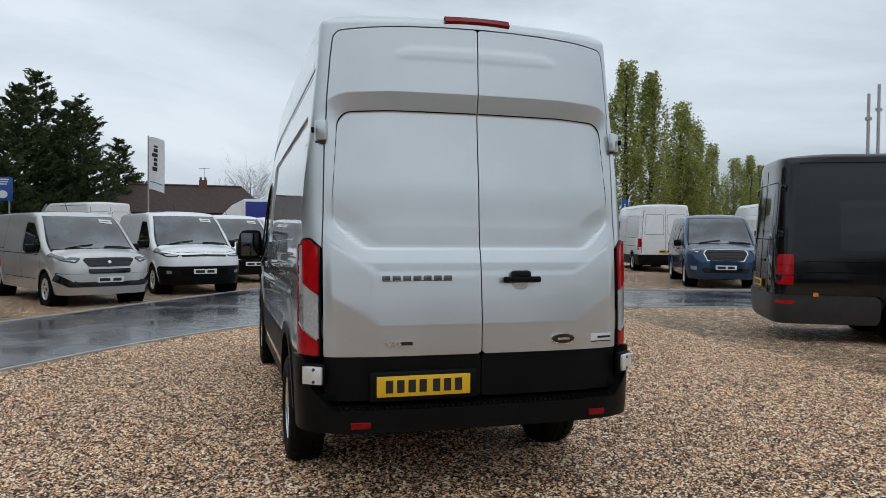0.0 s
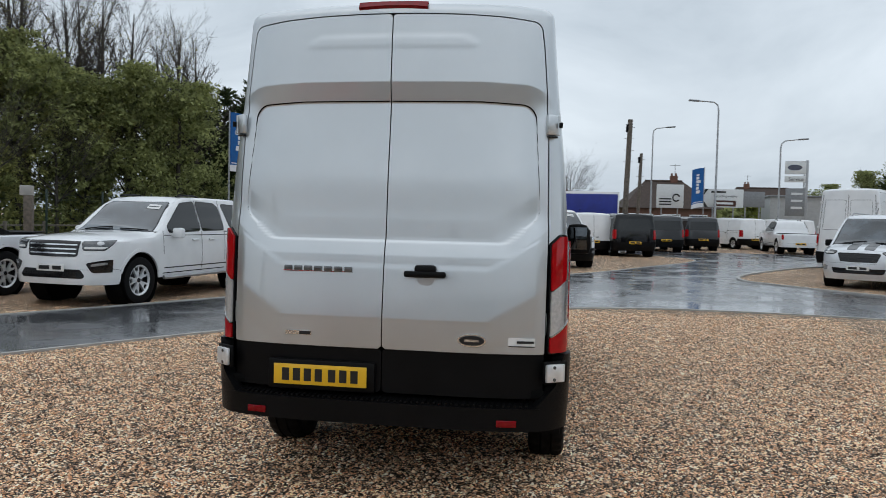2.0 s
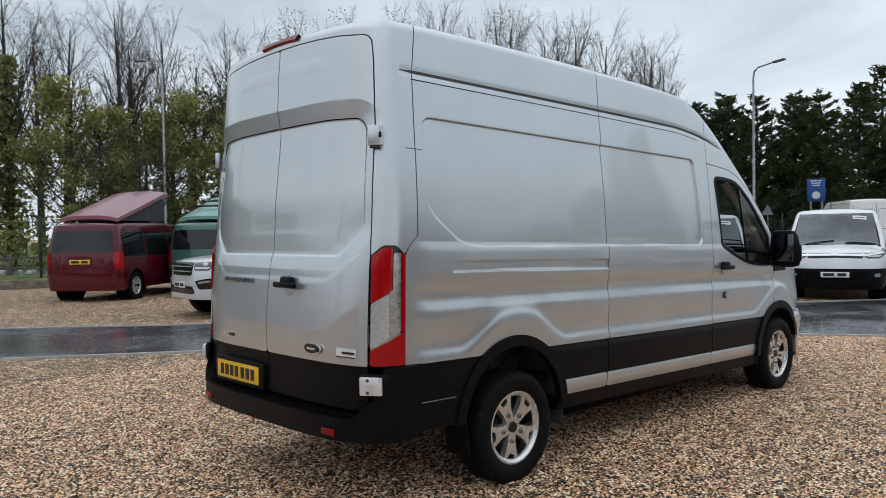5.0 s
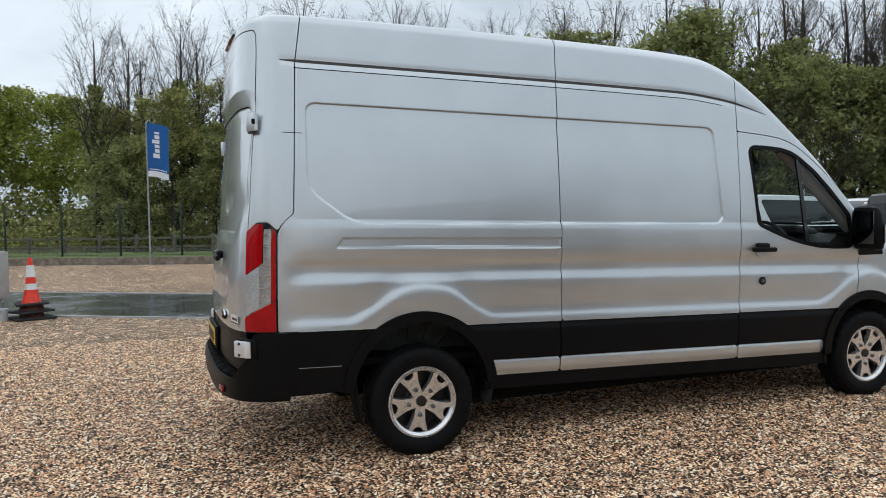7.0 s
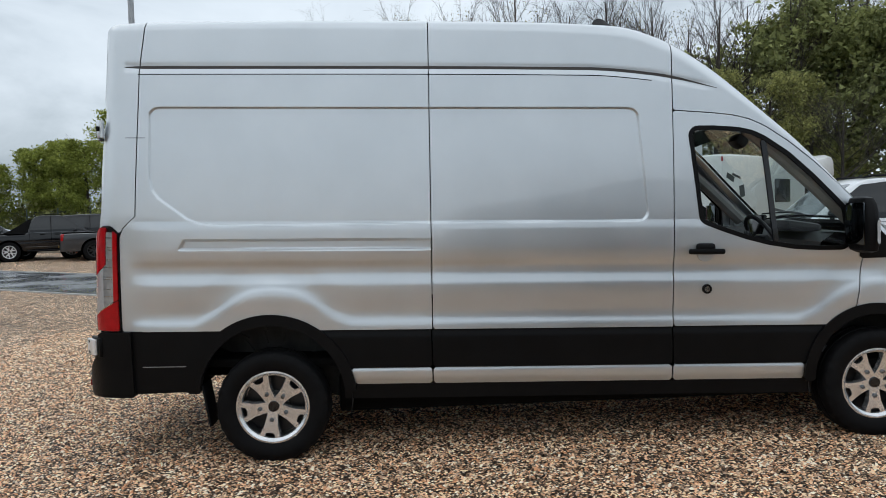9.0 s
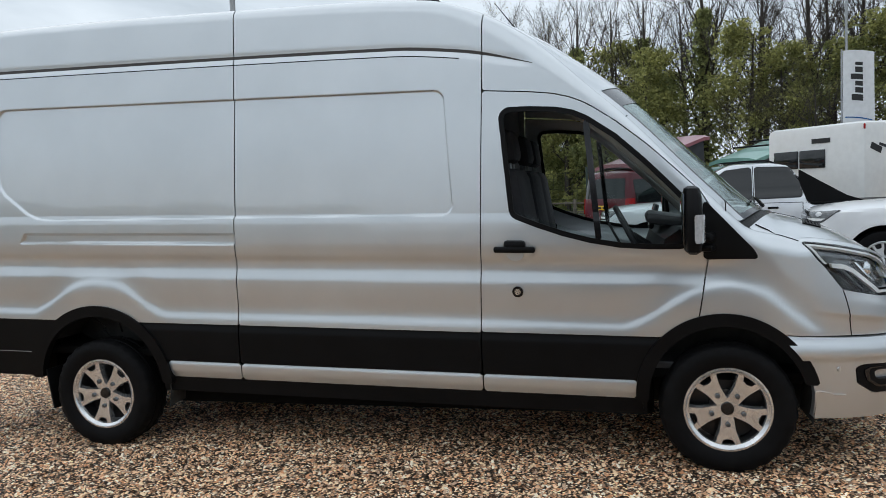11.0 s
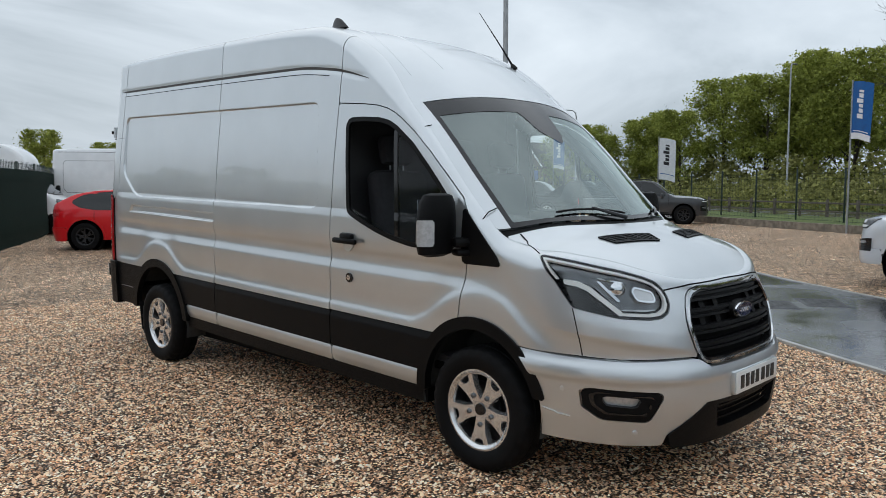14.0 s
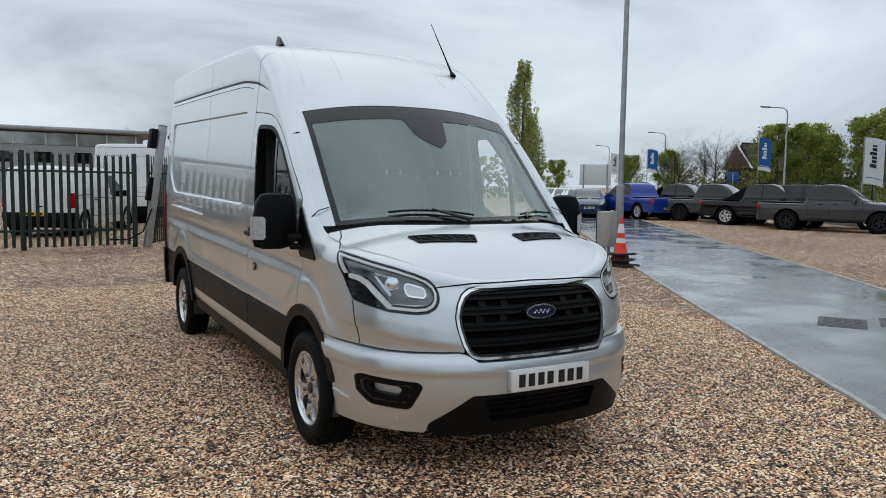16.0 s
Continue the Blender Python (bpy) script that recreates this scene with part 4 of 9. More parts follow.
# wheels
def wheel(parent, hub, radius, width, rim_r, spokes, rim_mat, outward=1, tread=True, lug=True, forks=True, turn=18):
    w = new("wheel")
    w.empty_display_size = 0.1
    w.parent = parent
    w.matrix_local = Matrix.Translation(hub) @ (Matrix() if outward > 0 else pose(0, 0, 0, 0, 0, 180))
    h, R = width / 2, radius
    if tread:
        line = [(rim_r, -h * 0.8), (rim_r + 0.02, -h * 0.95), (R * 0.86, -h), (R * 0.96, -h * 0.90), (R, -h * 0.70), (R, -h * 0.36), (R - 0.008, -h * 0.33), (R - 0.008, -h * 0.27), (R, -h * 0.24),
                (R, h * 0.24), (R - 0.008, h * 0.27), (R - 0.008, h * 0.33), (R, h * 0.36), (R, h * 0.70), (R * 0.96, h * 0.90), (R * 0.87, h), (R * 0.845, h * 1.012), (R * 0.80, h * 1.01), (rim_r + 0.02, h * 0.95), (rim_r, h * 0.80)]
    else:
        line = [(rim_r, -h * 0.8), (R * 0.86, -h), (R * 0.97, -h * 0.88), (R, -h * 0.6), (R, h * 0.6), (R * 0.97, h * 0.88), (R * 0.86, h), (rim_r + 0.01, h * 0.92), (rim_r, h * 0.80)]
    t = Shape().lathe(line, 112 if tread else 28)
    if tread:
        # shoulder blocks: every other slice of the shoulder lies lower
        low = []
        for x, y, z in t.v:
            k = round(math.atan2(z, y) / (2 * math.pi / 112)) % 4
            q = 0.982 if k < 2 and h * 0.6 < abs(x) < h * 0.95 and math.hypot(y, z) > R * 0.93 else 1.0
            low.append((x, y * q, z * q))
        t.v = low
    part("tyre", t, rubber, w)
    seg = 56 if tread else 24
    part("rim_barrel", Shape().lathe([(rim_r, -h * 0.8), (rim_r - 0.02, -h * 0.6), (rim_r - 0.03, h * 0.3), (rim_r - 0.024, h * 0.66)], seg), dark_alloy, w)
    rim = Shape().lathe([(rim_r - 0.026, h * 0.62), (rim_r - 0.022, h * 0.74), (rim_r - 0.010, h * 0.80), (rim_r - 0.004, h * 0.87), (rim_r + 0.006, h * 0.86), (rim_r + 0.007, h * 0.80)], seg)
    hub_x = h * 0.62
    rim.lathe([(0.001, hub_x), (rim_r * 0.17, hub_x + 0.002), (rim_r * 0.20, hub_x - 0.006), (rim_r * 0.24, hub_x - 0.03)], 28)
    for k in range(spokes):
        m = pose(0, 0, 0, 360 / spokes * k + turn, 0, 0)
        if lug:
            half = [(0.0, 0.14), (0.15, 0.16), (0.175, 0.40), (0.205, 0.56), (0.27, 0.73), (0.35, 0.93), (0.205, 0.955), (0.12, 0.77), (0.0, 0.74)]
        else:
            half = [(0.0, 0.14), (0.12, 0.16), (0.145, 0.42), (0.235, 0.60), (0.325, 0.935), (0.195, 0.965), (0.135, 0.66), (0.0, 0.625)] if forks else [(0.0, 0.2), (0.13, 0.2), (0.10, 0.6), (0.11, 0.94), (0.0, 0.95)]
        line = [(x * rim_r, r * rim_r) for x, r in half] + [(-x * rim_r, r * rim_r) for x, r in half[-2:0:-1]]
        top, foot = [], []
        for x, r in line:
            depth = hub_x + (h * 0.74 - hub_x) * min(1.0, r / rim_r)
            top.append(m @ Vector((depth, x * 0.93, r)))
            foot.append(m @ Vector((depth - 0.034, x * 1.06, r)))
        n = len(line)
        rim.add(top + foot, [tuple(range(n))] + [(i, i + n, (i + 1) % n + n, (i + 1) % n) for i in range(n)])
    part("rim", rim, rim_mat, w, "", sharp=30)
    part("brake_disc", Shape().lathe([(0.001, -h * 0.1), (rim_r * 0.86, -h * 0.1), (rim_r * 0.86, -h * 0.2)], 32), cavity if rim_mat is dark_alloy else dark_alloy, w)
    if lug:
        part("wheel_hub", Shape().lathe([(0.001, h * 0.1), (rim_r * 0.40, h * 0.1), (rim_r * 0.42, h * 0.0)], 28), lamp_inner, w)
    part("hub_cap", Shape().lathe([(rim_r * 0.155, hub_x - 0.002), (rim_r * 0.15, hub_x + 0.010), (0.001, hub_x + 0.012)], 20), gloss_black, w)
    if lug:
        for k in range(5):
            a = 2 * math.pi * k / 5 + math.pi / 2 + radians(turn)
            part("wheel_nut", Shape().lathe([(0.014, hub_x - 0.01), (0.014, hub_x + 0.014), (0.009, hub_x + 0.018), (0.001, hub_x + 0.018)], 6, Matrix.Translation((0, rim_r * 0.385 * math.cos(a), rim_r * 0.385 * math.sin(a)))), lamp_inner, w)
    return w


for sx in (1, -1):
    for y in (0.015, 3.765):
        wheel(VAN, (sx * 0.868, y, 0.330), 0.343, 0.225, 0.216, 5, van_alloy, sx, turn=27 if y < 1 else 36)
    # wheel housings, hung inside the arches
    for a in (VR_ARCH, VF_ARCH):
        n = 14
        lap = 0.90 if a is VR_ARCH else 1.16
        rows = []
        for k in range(n + 1):
            g = math.pi * (k / n * lap - 0.08)
            rows.append([(sx * x, a[0] + (a[2] - 0.028) * math.cos(g), a[1] + (a[2] - 0.028) * math.sin(g)) for x in (0.955, 0.62)])
        liner = Shape().grid(rows)
        liner.prism([(a[0] + (a[2] - 0.028) * math.cos(math.pi * (k / n * lap - 0.08)), a[1] + (a[2] - 0.028) * math.sin(math.pi * (k / n * lap - 0.08))) for k in range(n + 1)], 0.01,
                    Matrix(((0, 0, 1, sx * 0.62), (1, 0, 0, 0), (0, 1, 0, 0), (0, 0, 0, 1))))
        if a is VR_ARCH:
            for k in range(2, 12, 2):
                g = math.pi * (0.14 + k * 0.057)
                for r0, r1 in ((0.30, 0.40), (0.37, 0.47)):
                    liner.box((sx * 0.632, a[0] + (r0 + r1) / 2 * math.cos(g), a[1] + (r0 + r1) / 2 * math.sin(g)), (0.03, r1 - r0 + 0.03, 0.018), pose(0, 0, 0, math.degrees(g) + (r0 > 0.35) * 25, 0, 0))
        part("wheel_arch_liner", liner, arch_lining, VAN, "dark grey ribbed arch lining", rake)
    part("mud_flap", Shape().box((sx * 0.86, -0.385, 0.35), (0.19, 0.014, 0.26), pose(0, 0, 0, 9, 0, 0), 0.005), rubber, VAN, "black rear mud flap")
# unseen boxes added to block light, so the ground under the van darkens
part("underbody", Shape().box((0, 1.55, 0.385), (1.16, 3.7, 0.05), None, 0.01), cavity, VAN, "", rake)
part("rear_shade_tray", Shape().box((0, -0.80, 0.375), (1.0, 0.34, 0.05), None, 0.01), cavity, VAN, "", rake)
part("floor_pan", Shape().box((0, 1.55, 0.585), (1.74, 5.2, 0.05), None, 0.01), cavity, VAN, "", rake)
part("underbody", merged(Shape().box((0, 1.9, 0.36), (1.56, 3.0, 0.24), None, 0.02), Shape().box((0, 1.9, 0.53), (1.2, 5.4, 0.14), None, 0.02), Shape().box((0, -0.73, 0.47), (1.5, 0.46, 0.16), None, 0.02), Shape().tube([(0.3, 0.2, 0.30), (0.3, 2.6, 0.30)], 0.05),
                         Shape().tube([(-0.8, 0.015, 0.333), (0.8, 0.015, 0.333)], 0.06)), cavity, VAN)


# plates, badges and fittings
def plate(parent, m, back, w=0.52, h=0.111, warp=None, bars=True):
    """A number plate whose characters are plain bars."""
    p = part("number_plate", Shape().box((0, 0, 0.003), (w, h, 0.006), None, 0.002), back, parent, "yellow rear number plate" if back is yellow_plate else "white front number plate", lambda q: warp(m @ Vector(q)) if warp else m @ Vector(q))
    if bars:
        k = w / 0.52
        for x in (-0.185, -0.123, -0.061, 0.0, 0.075, 0.137, 0.199):
            part("plate_mark", Shape().box(((x - 0.007) * k, 0, 0.0075), (0.040 * k, 0.068 * k, 0.003)), black_ink, p, "", lambda q: warp(m @ Vector(q)) if warp else m @ Vector(q))
    return p


def rear_at(x, z, out=0.0):
    s = van_shell.at_x(abs(x) / float(van_shell.hw(z)), False)
    p = van_shell.wall([s], [z], out)[0]
    return Vector((x, p[1], p[2]))


RP = rear_at(-0.33, 0.64, 0.0)
part("plate_recess", Shape().box((-0.33, RP.y - 0.004, 0.641), (0.60, 0.03, 0.165), None, 0.012), black_plastic, VAN, "black plate recess", rake)
plate(VAN, Matrix.Translation((-0.333, RP.y - 0.020, 0.642)) @ FACE_REAR, yellow_plate, warp=rake)
FP = float(van_shell.wall([van_shell.s1], [0.66], 0.014, False)[0][1])
part("plate_holder", Shape().box((-0.02, FP + 0.0, 0.668), (0.535, 0.030, 0.120), None, 0.008), silver_paint, VAN, "", rake)
plate(VAN, Matrix.Translation((-0.022, FP + 0.015, 0.668)) @ FACE_FRONT, white_plate, warp=rake)
badge_rail = rear_at(-0.365, 1.205, 0.003)
badge = part("name_badge", Shape().box(badge_rail, (0.39, 0.006, 0.004)), chrome, VAN, "chrome badge of plain bars", rake)
for k in range(7):
    c = rear_at(-0.54 + 0.057 * k + 0.004, 1.218, 0.005)
    part("badge_mark", Shape().box(c, (0.044, 0.008, 0.030), None, 0.004), lamp_inner, badge, "", rake)
c = rear_at(-0.464, 0.868, 0.004)
part("small_badge", Shape().box(c, (0.145, 0.008, 0.022)), chrome, VAN, "small chrome badge", rake)
part("small_badge_field", Shape().box(c + Vector((0.038, -0.003, 0)), (0.062, 0.006, 0.018)), black_ink, VAN, "", rake)
c = rear_at(0.486, 0.868, 0.002)
for nm, rx, rz, o, m in (("rear_badge", 0.076, 0.033, 0.0, chrome), ("rear_badge_field", 0.066, 0.026, 0.006, black_ink)):
    part(nm, Shape().prism(oval(rx, rz), 0.010, Matrix.Translation(c - Vector((0, o, 0))) @ FACE_REAR), m, VAN, "oval badge", rake)
part("rear_badge_script", Shape().box(c + Vector((0, -0.017, 0)), (0.075, 0.003, 0.012)), chrome, VAN, "", rake)
c = rear_at(0.744, 0.862, 0.004)
stick = Matrix.Translation(c) @ pose(0, 0, 0, 0, 0, 10)
part("dealer_sticker", Shape().box((0, 0, 0), (0.142, 0.004, 0.050), stick), white_plate, VAN, "small white sticker", rake)
part("sticker_print", merged(Shape().box((-0.045, -0.003, 0.004), (0.02, 0.003, 0.034), stick), Shape().box((0.02, -0.003, 0.004), (0.09, 0.003, 0.012), stick), Shape().box((0, -0.003, -0.020), (0.138, 0.003, 0.006), stick)), black_ink, VAN, "", rake)


def pull_handle(parent, m, warp=rake):
    """A bar handle over a round finger bowl; local x along the bar, z outwards."""
    part("handle_bowl", Shape().prism(oval(0.050, 0.048, 28), 0.008, m @ Matrix.Translation((0, -0.016, -0.002))), silver_paint, parent, "", warp)
    h = part("handle", merged(Shape().box((0, 0, 0), (0.225, 0.034, 0.026), m @ Matrix.Translation((0, 0, 0.034)), 0.011)), black_plastic, parent, "black bar handle", warp)
    part("handle_cap", Shape().box((0, 0, 0), (0.118, 0.056, 0.042), m @ Matrix.Translation((0, 0.022, 0.014)), 0.018), black_plastic, parent, "", warp)
    return h


pull_handle(VAN, Matrix.Translation(rear_at(0.23, 1.207, 0.0)) @ FACE_REAR)
for sx in (1, -1):
    p = van_shell.wall([2.682], [1.262], 0.0)[0]
    pull_handle(VAN, Matrix.Translation((sx * p[0], p[1], p[2])) @ pose(0, 0, 0, 90, 0, 90 * sx))
    p = van_shell.wall([2.69], [1.03], 0.0)[0]
    if sx > 0:
        side_face = Matrix.Translation((p[0], p[1], p[2])) @ pose(0, 0, 0, 90, 0, 90)
        part("door_lock", Shape().prism(oval(0.030, 0.030, 24), 0.010, side_face), gloss_black, VAN, "round black door lock", rake)
        part("lock_ring", Shape().prism(oval(0.017, 0.017, 20), 0.014, side_face), chrome, VAN, "", rake)
    # hinges
    for z, hh in ((2.015, 0.11), (0.708, 0.10)):
        zc = z
        s = van_shell.at_x(0.932 if z > 1 else 0.925, False)
        p = van_shell.wall([s], [zc], 0.018 if z > 1 else 0.035, False)[0]
        turn = Matrix.Translation((sx * p[0], p[1], p[2])) @ pose(0, 0, 0, 0, 0, 38 * sx)
        if z > 1:
            part("hinge", merged(Shape().box((0.0, -0.008, 0), (0.066, 0.030, hh), turn, 0.010), Shape().tube([turn @ Vector((0.034 * sx, -0.010, -hh * 0.46)), turn @ Vector((0.034 * sx, -0.010, hh * 0.46))], 0.012, 12)), silver_paint, VAN, "silver painted rear door hinge", rake)
            part("hinge_foot", Shape().box((0.004 * sx, -0.004, -hh * 0.56), (0.058, 0.024, 0.012), turn, 0.004), gloss_black, VAN, "", rake)
            part("hinge_stop", Shape().box((0.048 * sx, -0.004, 0.0), (0.012, 0.020, 0.030), turn, 0.004), black_plastic, VAN, "", rake)
        else:
            part("hinge_recess", Shape().box((0, 0, 0), (0.150, 0.026, hh * 1.2), turn @ Matrix.Translation((0.012 * sx, 0.004, 0)), 0.01), black_plastic, VAN, "", rake)
            part("hinge", merged(Shape().box((0, 0, 0), (0.104, 0.022, hh * 0.95), turn @ Matrix.Translation((-0.010 * sx, -0.022, 0)), 0.006), Shape().tube([turn @ Vector((0.044 * sx, -0.020, -hh * 0.45)), turn @ Vector((0.044 * sx, -0.020, hh * 0.45))], 0.013, 12)), bright_steel, VAN, "bright steel rear door hinge", rake)
            for d in (-0.32, 0.32):
                part("hinge_bolt", Shape().lathe([(0.009, 0.0), (0.009, 0.006), (0.001, 0.007)], 10, turn @ Matrix.Translation((-0.018 * sx, -0.031, hh * d)) @ pose(0, 0, 0, 0, 0, -90)), lamp_inner, VAN, "", rake)
    c = rear_at(sx * 0.68, 0.43, 0.03)
    part("reflector", Shape().box((c.x, van_shell.wall([van_shell.at_x(0.705, False)], [0.43], 0.078, False)[0][1], 0.447), (0.105, 0.012, 0.036), pose(0, 0, 0, 0, 0, 7 * sx), 0.004), dark_red_lens, VAN, "red bumper reflector", rake)
    # parking sensors on the front bumper
    for q, z in ((van_shell.at_x(0.79), 0.47), (4.30, 0.66)):
        p = van_shell.wall([q], [z], 0.015, False)[0]
        part("parking_sensor", Shape().lathe([(0.013, -0.004), (0.013, 0.003), (0.009, 0.004), (0.001, 0.004)], 16, Matrix.Translation((sx * p[0], p[1], p[2])) @ pose(0, 0, 0, 0, 0, 90 - sx * 50)), silver_paint, VAN, "", rake)
# high-level brake lamp
rows = []
for dz, off in ((-0.022, 0.0), (-0.016, 0.018), (0.014, 0.018), (0.022, 0.0)):
    row = []
    for k in range(13):
        x = -0.19 + 0.38 * k / 12
        s = van_shell.at_x(abs(x) / 0.83, False)
        p = van_shell.wall([s], [2.662 - 0.25 * x * x + dz], off, False)[0]
        row.append((x, p[1], p[2]))
    rows.append(row)
part("high_brake_lamp", Shape().grid(rows), dark_red_lens, VAN, "red high-level brake lamp", rake)

# door mirrors
for sx in (1, -1):
    body = Shape()
    rows = []
    for z, wx, wy, cx in ((1.255, 0.12, 0.04, 0.015), (1.27, 0.225, 0.075, 0.01), (1.33, 0.265, 0.092, 0.005), (1.45, 0.26, 0.094, 0.0), (1.54, 0.235, 0.088, -0.005), (1.58, 0.19, 0.07, -0.01), (1.592, 0.10, 0.035, -0.015)):
        rows.append([(sx * (1.105 + cx + wx / 2 * math.copysign(abs(math.cos(a)) ** 0.6, math.cos(a))), 3.592 + wy / 2 * math.copysign(abs(math.sin(a)) ** 0.6, math.sin(a)), z) for a in (2 * math.pi * k / 28 for k in range(29))])
    body.grid(rows if sx < 0 else [r[::-1] for r in rows])
    part("mirror_housing", body, black_plastic, VAN, "black door mirror housing", rake)
    part("mirror_glass", Shape().box((sx * 1.105, 3.546, 1.43), (0.19, 0.01, 0.25), None, 0.02), dark_mirror, VAN, "dark mirror glass", rake)
    part("mirror_arm", merged(Shape().box((sx * 0.985, 3.66, 1.33), (0.12, 0.10, 0.05), pose(0, 0, 0, 0, 0, -20 * sx), 0.018), Shape().box((sx * 0.985, 3.67, 1.275), (0.10, 0.08, 0.035), pose(0, 0, 0, 0, 0, -20 * sx), 0.012)), black_plastic, VAN, "", rake)
    irow = []
    for z in (1.315, 1.33, 1.39, 1.44, 1.452):
        irow.append([(sx * (1.112 + 0.141 * math.cos(a)), 3.592 + 0.062 * math.sin(a), z) for a in np.linspace(0.0 if 1.32 < z < 1.45 else 0.10, 1.10 if 1.32 < z < 1.45 else 1.0, 8)])
    part("mirror_indicator", Shape().grid(irow if sx > 0 else [r[::-1] for r in irow]), bright_lens, VAN, "clear mirror indicator lens", rake)

# aerial, roof pod, wipers
p = van_shell.top(-0.636, 2.70, 0.0)
part("aerial_base", Shape().tube([p, p + np.array((0, -0.02, 0.035))], [0.028, 0.012], 12), black_plastic, VAN, "", rake)
part("aerial", Shape().tube([p + np.array((0, -0.02, 0.03)), p + np.array((0.01, -0.11, 0.16)), p + np.array((0.02, -0.34, 0.46))], [0.009, 0.006, 0.0025], 8), black_plastic, VAN, "thin black roof aerial", rake)
p = van_shell.top(0.62, 2.17, 0.0)
rows = []
for t in np.linspace(0, 1, 9):
    z = 0.075 * t
    L = 0.075 * (1 - t) ** 0.6 + 0.012
    rows.append([(p[0] + 0.03 * (1 - 0.7 * t) * math.cos(a), p[1] - 0.03 * t + L * math.sin(a), p[2] + z) for a in (2 * math.pi * k / 16 for k in range(17))])
part("roof_pod", Shape().grid(rows), gloss_black, VAN, "black shark-fin roof pod", rake)
for x0, x1, y0, y1, piv in ((0.52, -0.02, 3.945, 4.045, (0.03, 4.085)), (-0.40, -0.76, 4.005, 3.845, (-0.42, 4.03))):
    n = 8
    blade = [van_shell.top(x0 + (x1 - x0) * k / n, y0 + (y1 - y0) * k / n, 0.012) for k in range(n + 1)]
    a = van_shell.top(*piv, 0.015)
    w = part("wiper_blade", Shape().tube(blade, 0.0065, 6), black_plastic, VAN, "black wiper", rake)
    part("wiper_arm", Shape().tube([a, (np.array(blade[3]) + a) / 2 + np.array((0, 0, 0.012)), np.array(blade[4]) + np.array((0, 0, 0.010))], [0.013, 0.009, 0.006], 8), gloss_black, w, "", rake)

# short seams across the windscreen pillar
for pts in ([(0.935, 3.77, 1.459), (0.893, 3.775, 1.497), (0.83, 3.778, 1.515)], [(0.921, 3.272, 1.935), (0.886, 3.283, 1.962), (0.842, 3.291, 1.973)]):
    for sgn in (1, -1):
        part("pillar_seam", Shape().tube([(sgn * x, y, z) for x, y, z in pts], 0.003, 6), cavity, VAN, "", rake)

# cab interior
part("bulkhead", Shape().box((0, 2.46, 1.35), (1.66, 0.04, 1.75), None, 0.01), cabin_plastic, VAN, "dark bulkhead behind the seats", rake)
part("cab_floor", Shape().box((0, 3.2, 0.62), (1.72, 1.6, 0.06), None, 0.01), cabin_plastic, VAN, "", rake)
part("headlining", Shape().box((0, 2.75, 2.20), (1.5, 0.60, 0.03), None, 0.01), cabin_plastic, VAN, "", rake)
for x, w in ((0.50, 0.50), (-0.16, 0.46), (-0.62, 0.44)):
    seat = part("seat_base", Shape().box((x, 2.93, 1.02), (w, 0.52, 0.20), None, 0.06), seat_cloth, VAN, "dark cloth cab seat", rake)
    part("seat_pedestal", Shape().box((x, 2.90, 0.78), (w * 0.8, 0.42, 0.30), None, 0.02), cabin_plastic, seat, "", rake)
    part("seat_back", Shape().box((x, 2.66, 1.38), (w * 0.94, 0.15, 0.66), pose(0, 0, 0, 9, 0, 0), 0.06), seat_cloth, seat, "", rake)
    part("headrest", Shape().box((x, 2.60, 1.84), (0.26, 0.10, 0.20), pose(0, 0, 0, 9, 0, 0), 0.045), seat_cloth, seat, "", rake)
    part("headrest_posts", merged(*[Shape().tube([(x + d, 2.62, 1.66), (x + d, 2.605, 1.80)], 0.007, 6) for d in (-0.06, 0.06)]), steel, seat, "", rake)
for sgn in (1, -1):
    part("pillar_trim", Shape().tube([(sgn * 0.80, 3.02, 2.02), (sgn * 0.815, 3.22, 1.865), (sgn * 0.83, 3.46, 1.655), (sgn * 0.845, 3.70, 1.43)], [0.035, 0.042, 0.048, 0.055], 10), grey_lining, VAN, "pale grey pillar trim", rake)
dash = Shape()
rows = []
for y, z in ((3.36, 1.02), (3.38, 1.20), (3.42, 1.32), (3.50, 1.375), (3.70, 1.385), (3.98, 1.36)):
    rows.append([(x, y + 0.05 * (abs(x) / 0.85) ** 2 * (1 if y < 3.6 else -3.0), z - 0.01 * (abs(x) / 0.85) ** 2) for x in np.linspace(-0.86, 0.86, 13)])
part("dashboard", dash.grid([r[::-1] for r in rows]), cabin_plastic, VAN, "dark dashboard", rake)
part("instrument_hood", Shape().box((0.42, 3.50, 1.40), (0.40, 0.24, 0.07), pose(0, 0, 0, -8, 0, 0), 0.03), cabin_plastic, VAN, "", rake)
part("centre_screen", Shape().box((0.0, 3.44, 1.40), (0.26, 0.03, 0.16), pose(0, 0, 0, -15, 0, 0), 0.01), gloss_black, VAN, "black dashboard screen", rake)
sw = Matrix.Translation((0.44, 3.30, 1.30)) @ pose(0, 0, 0, -62, 0, 0)
ring = [sw @ Vector((0.19 * math.cos(a), 0.19 * math.sin(a), 0)) for a in (2 * math.pi * k / 28 for k in range(29))]
part("steering_wheel", merged(Shape().tube(ring, 0.015, 8, False), Shape().box((0, 0, 0), (0.16, 0.10, 0.04), sw, 0.015), Shape().box((0, 0, 0), (0.37, 0.025, 0.015), sw, 0.005), Shape().box((0, -0.09, 0), (0.025, 0.17, 0.015), sw, 0.005),
                              Shape().tube([(0.44, 3.30, 1.30), (0.44, 3.52, 1.16)], 0.03, 10)), cabin_plastic, VAN, "black steering wheel", rake)
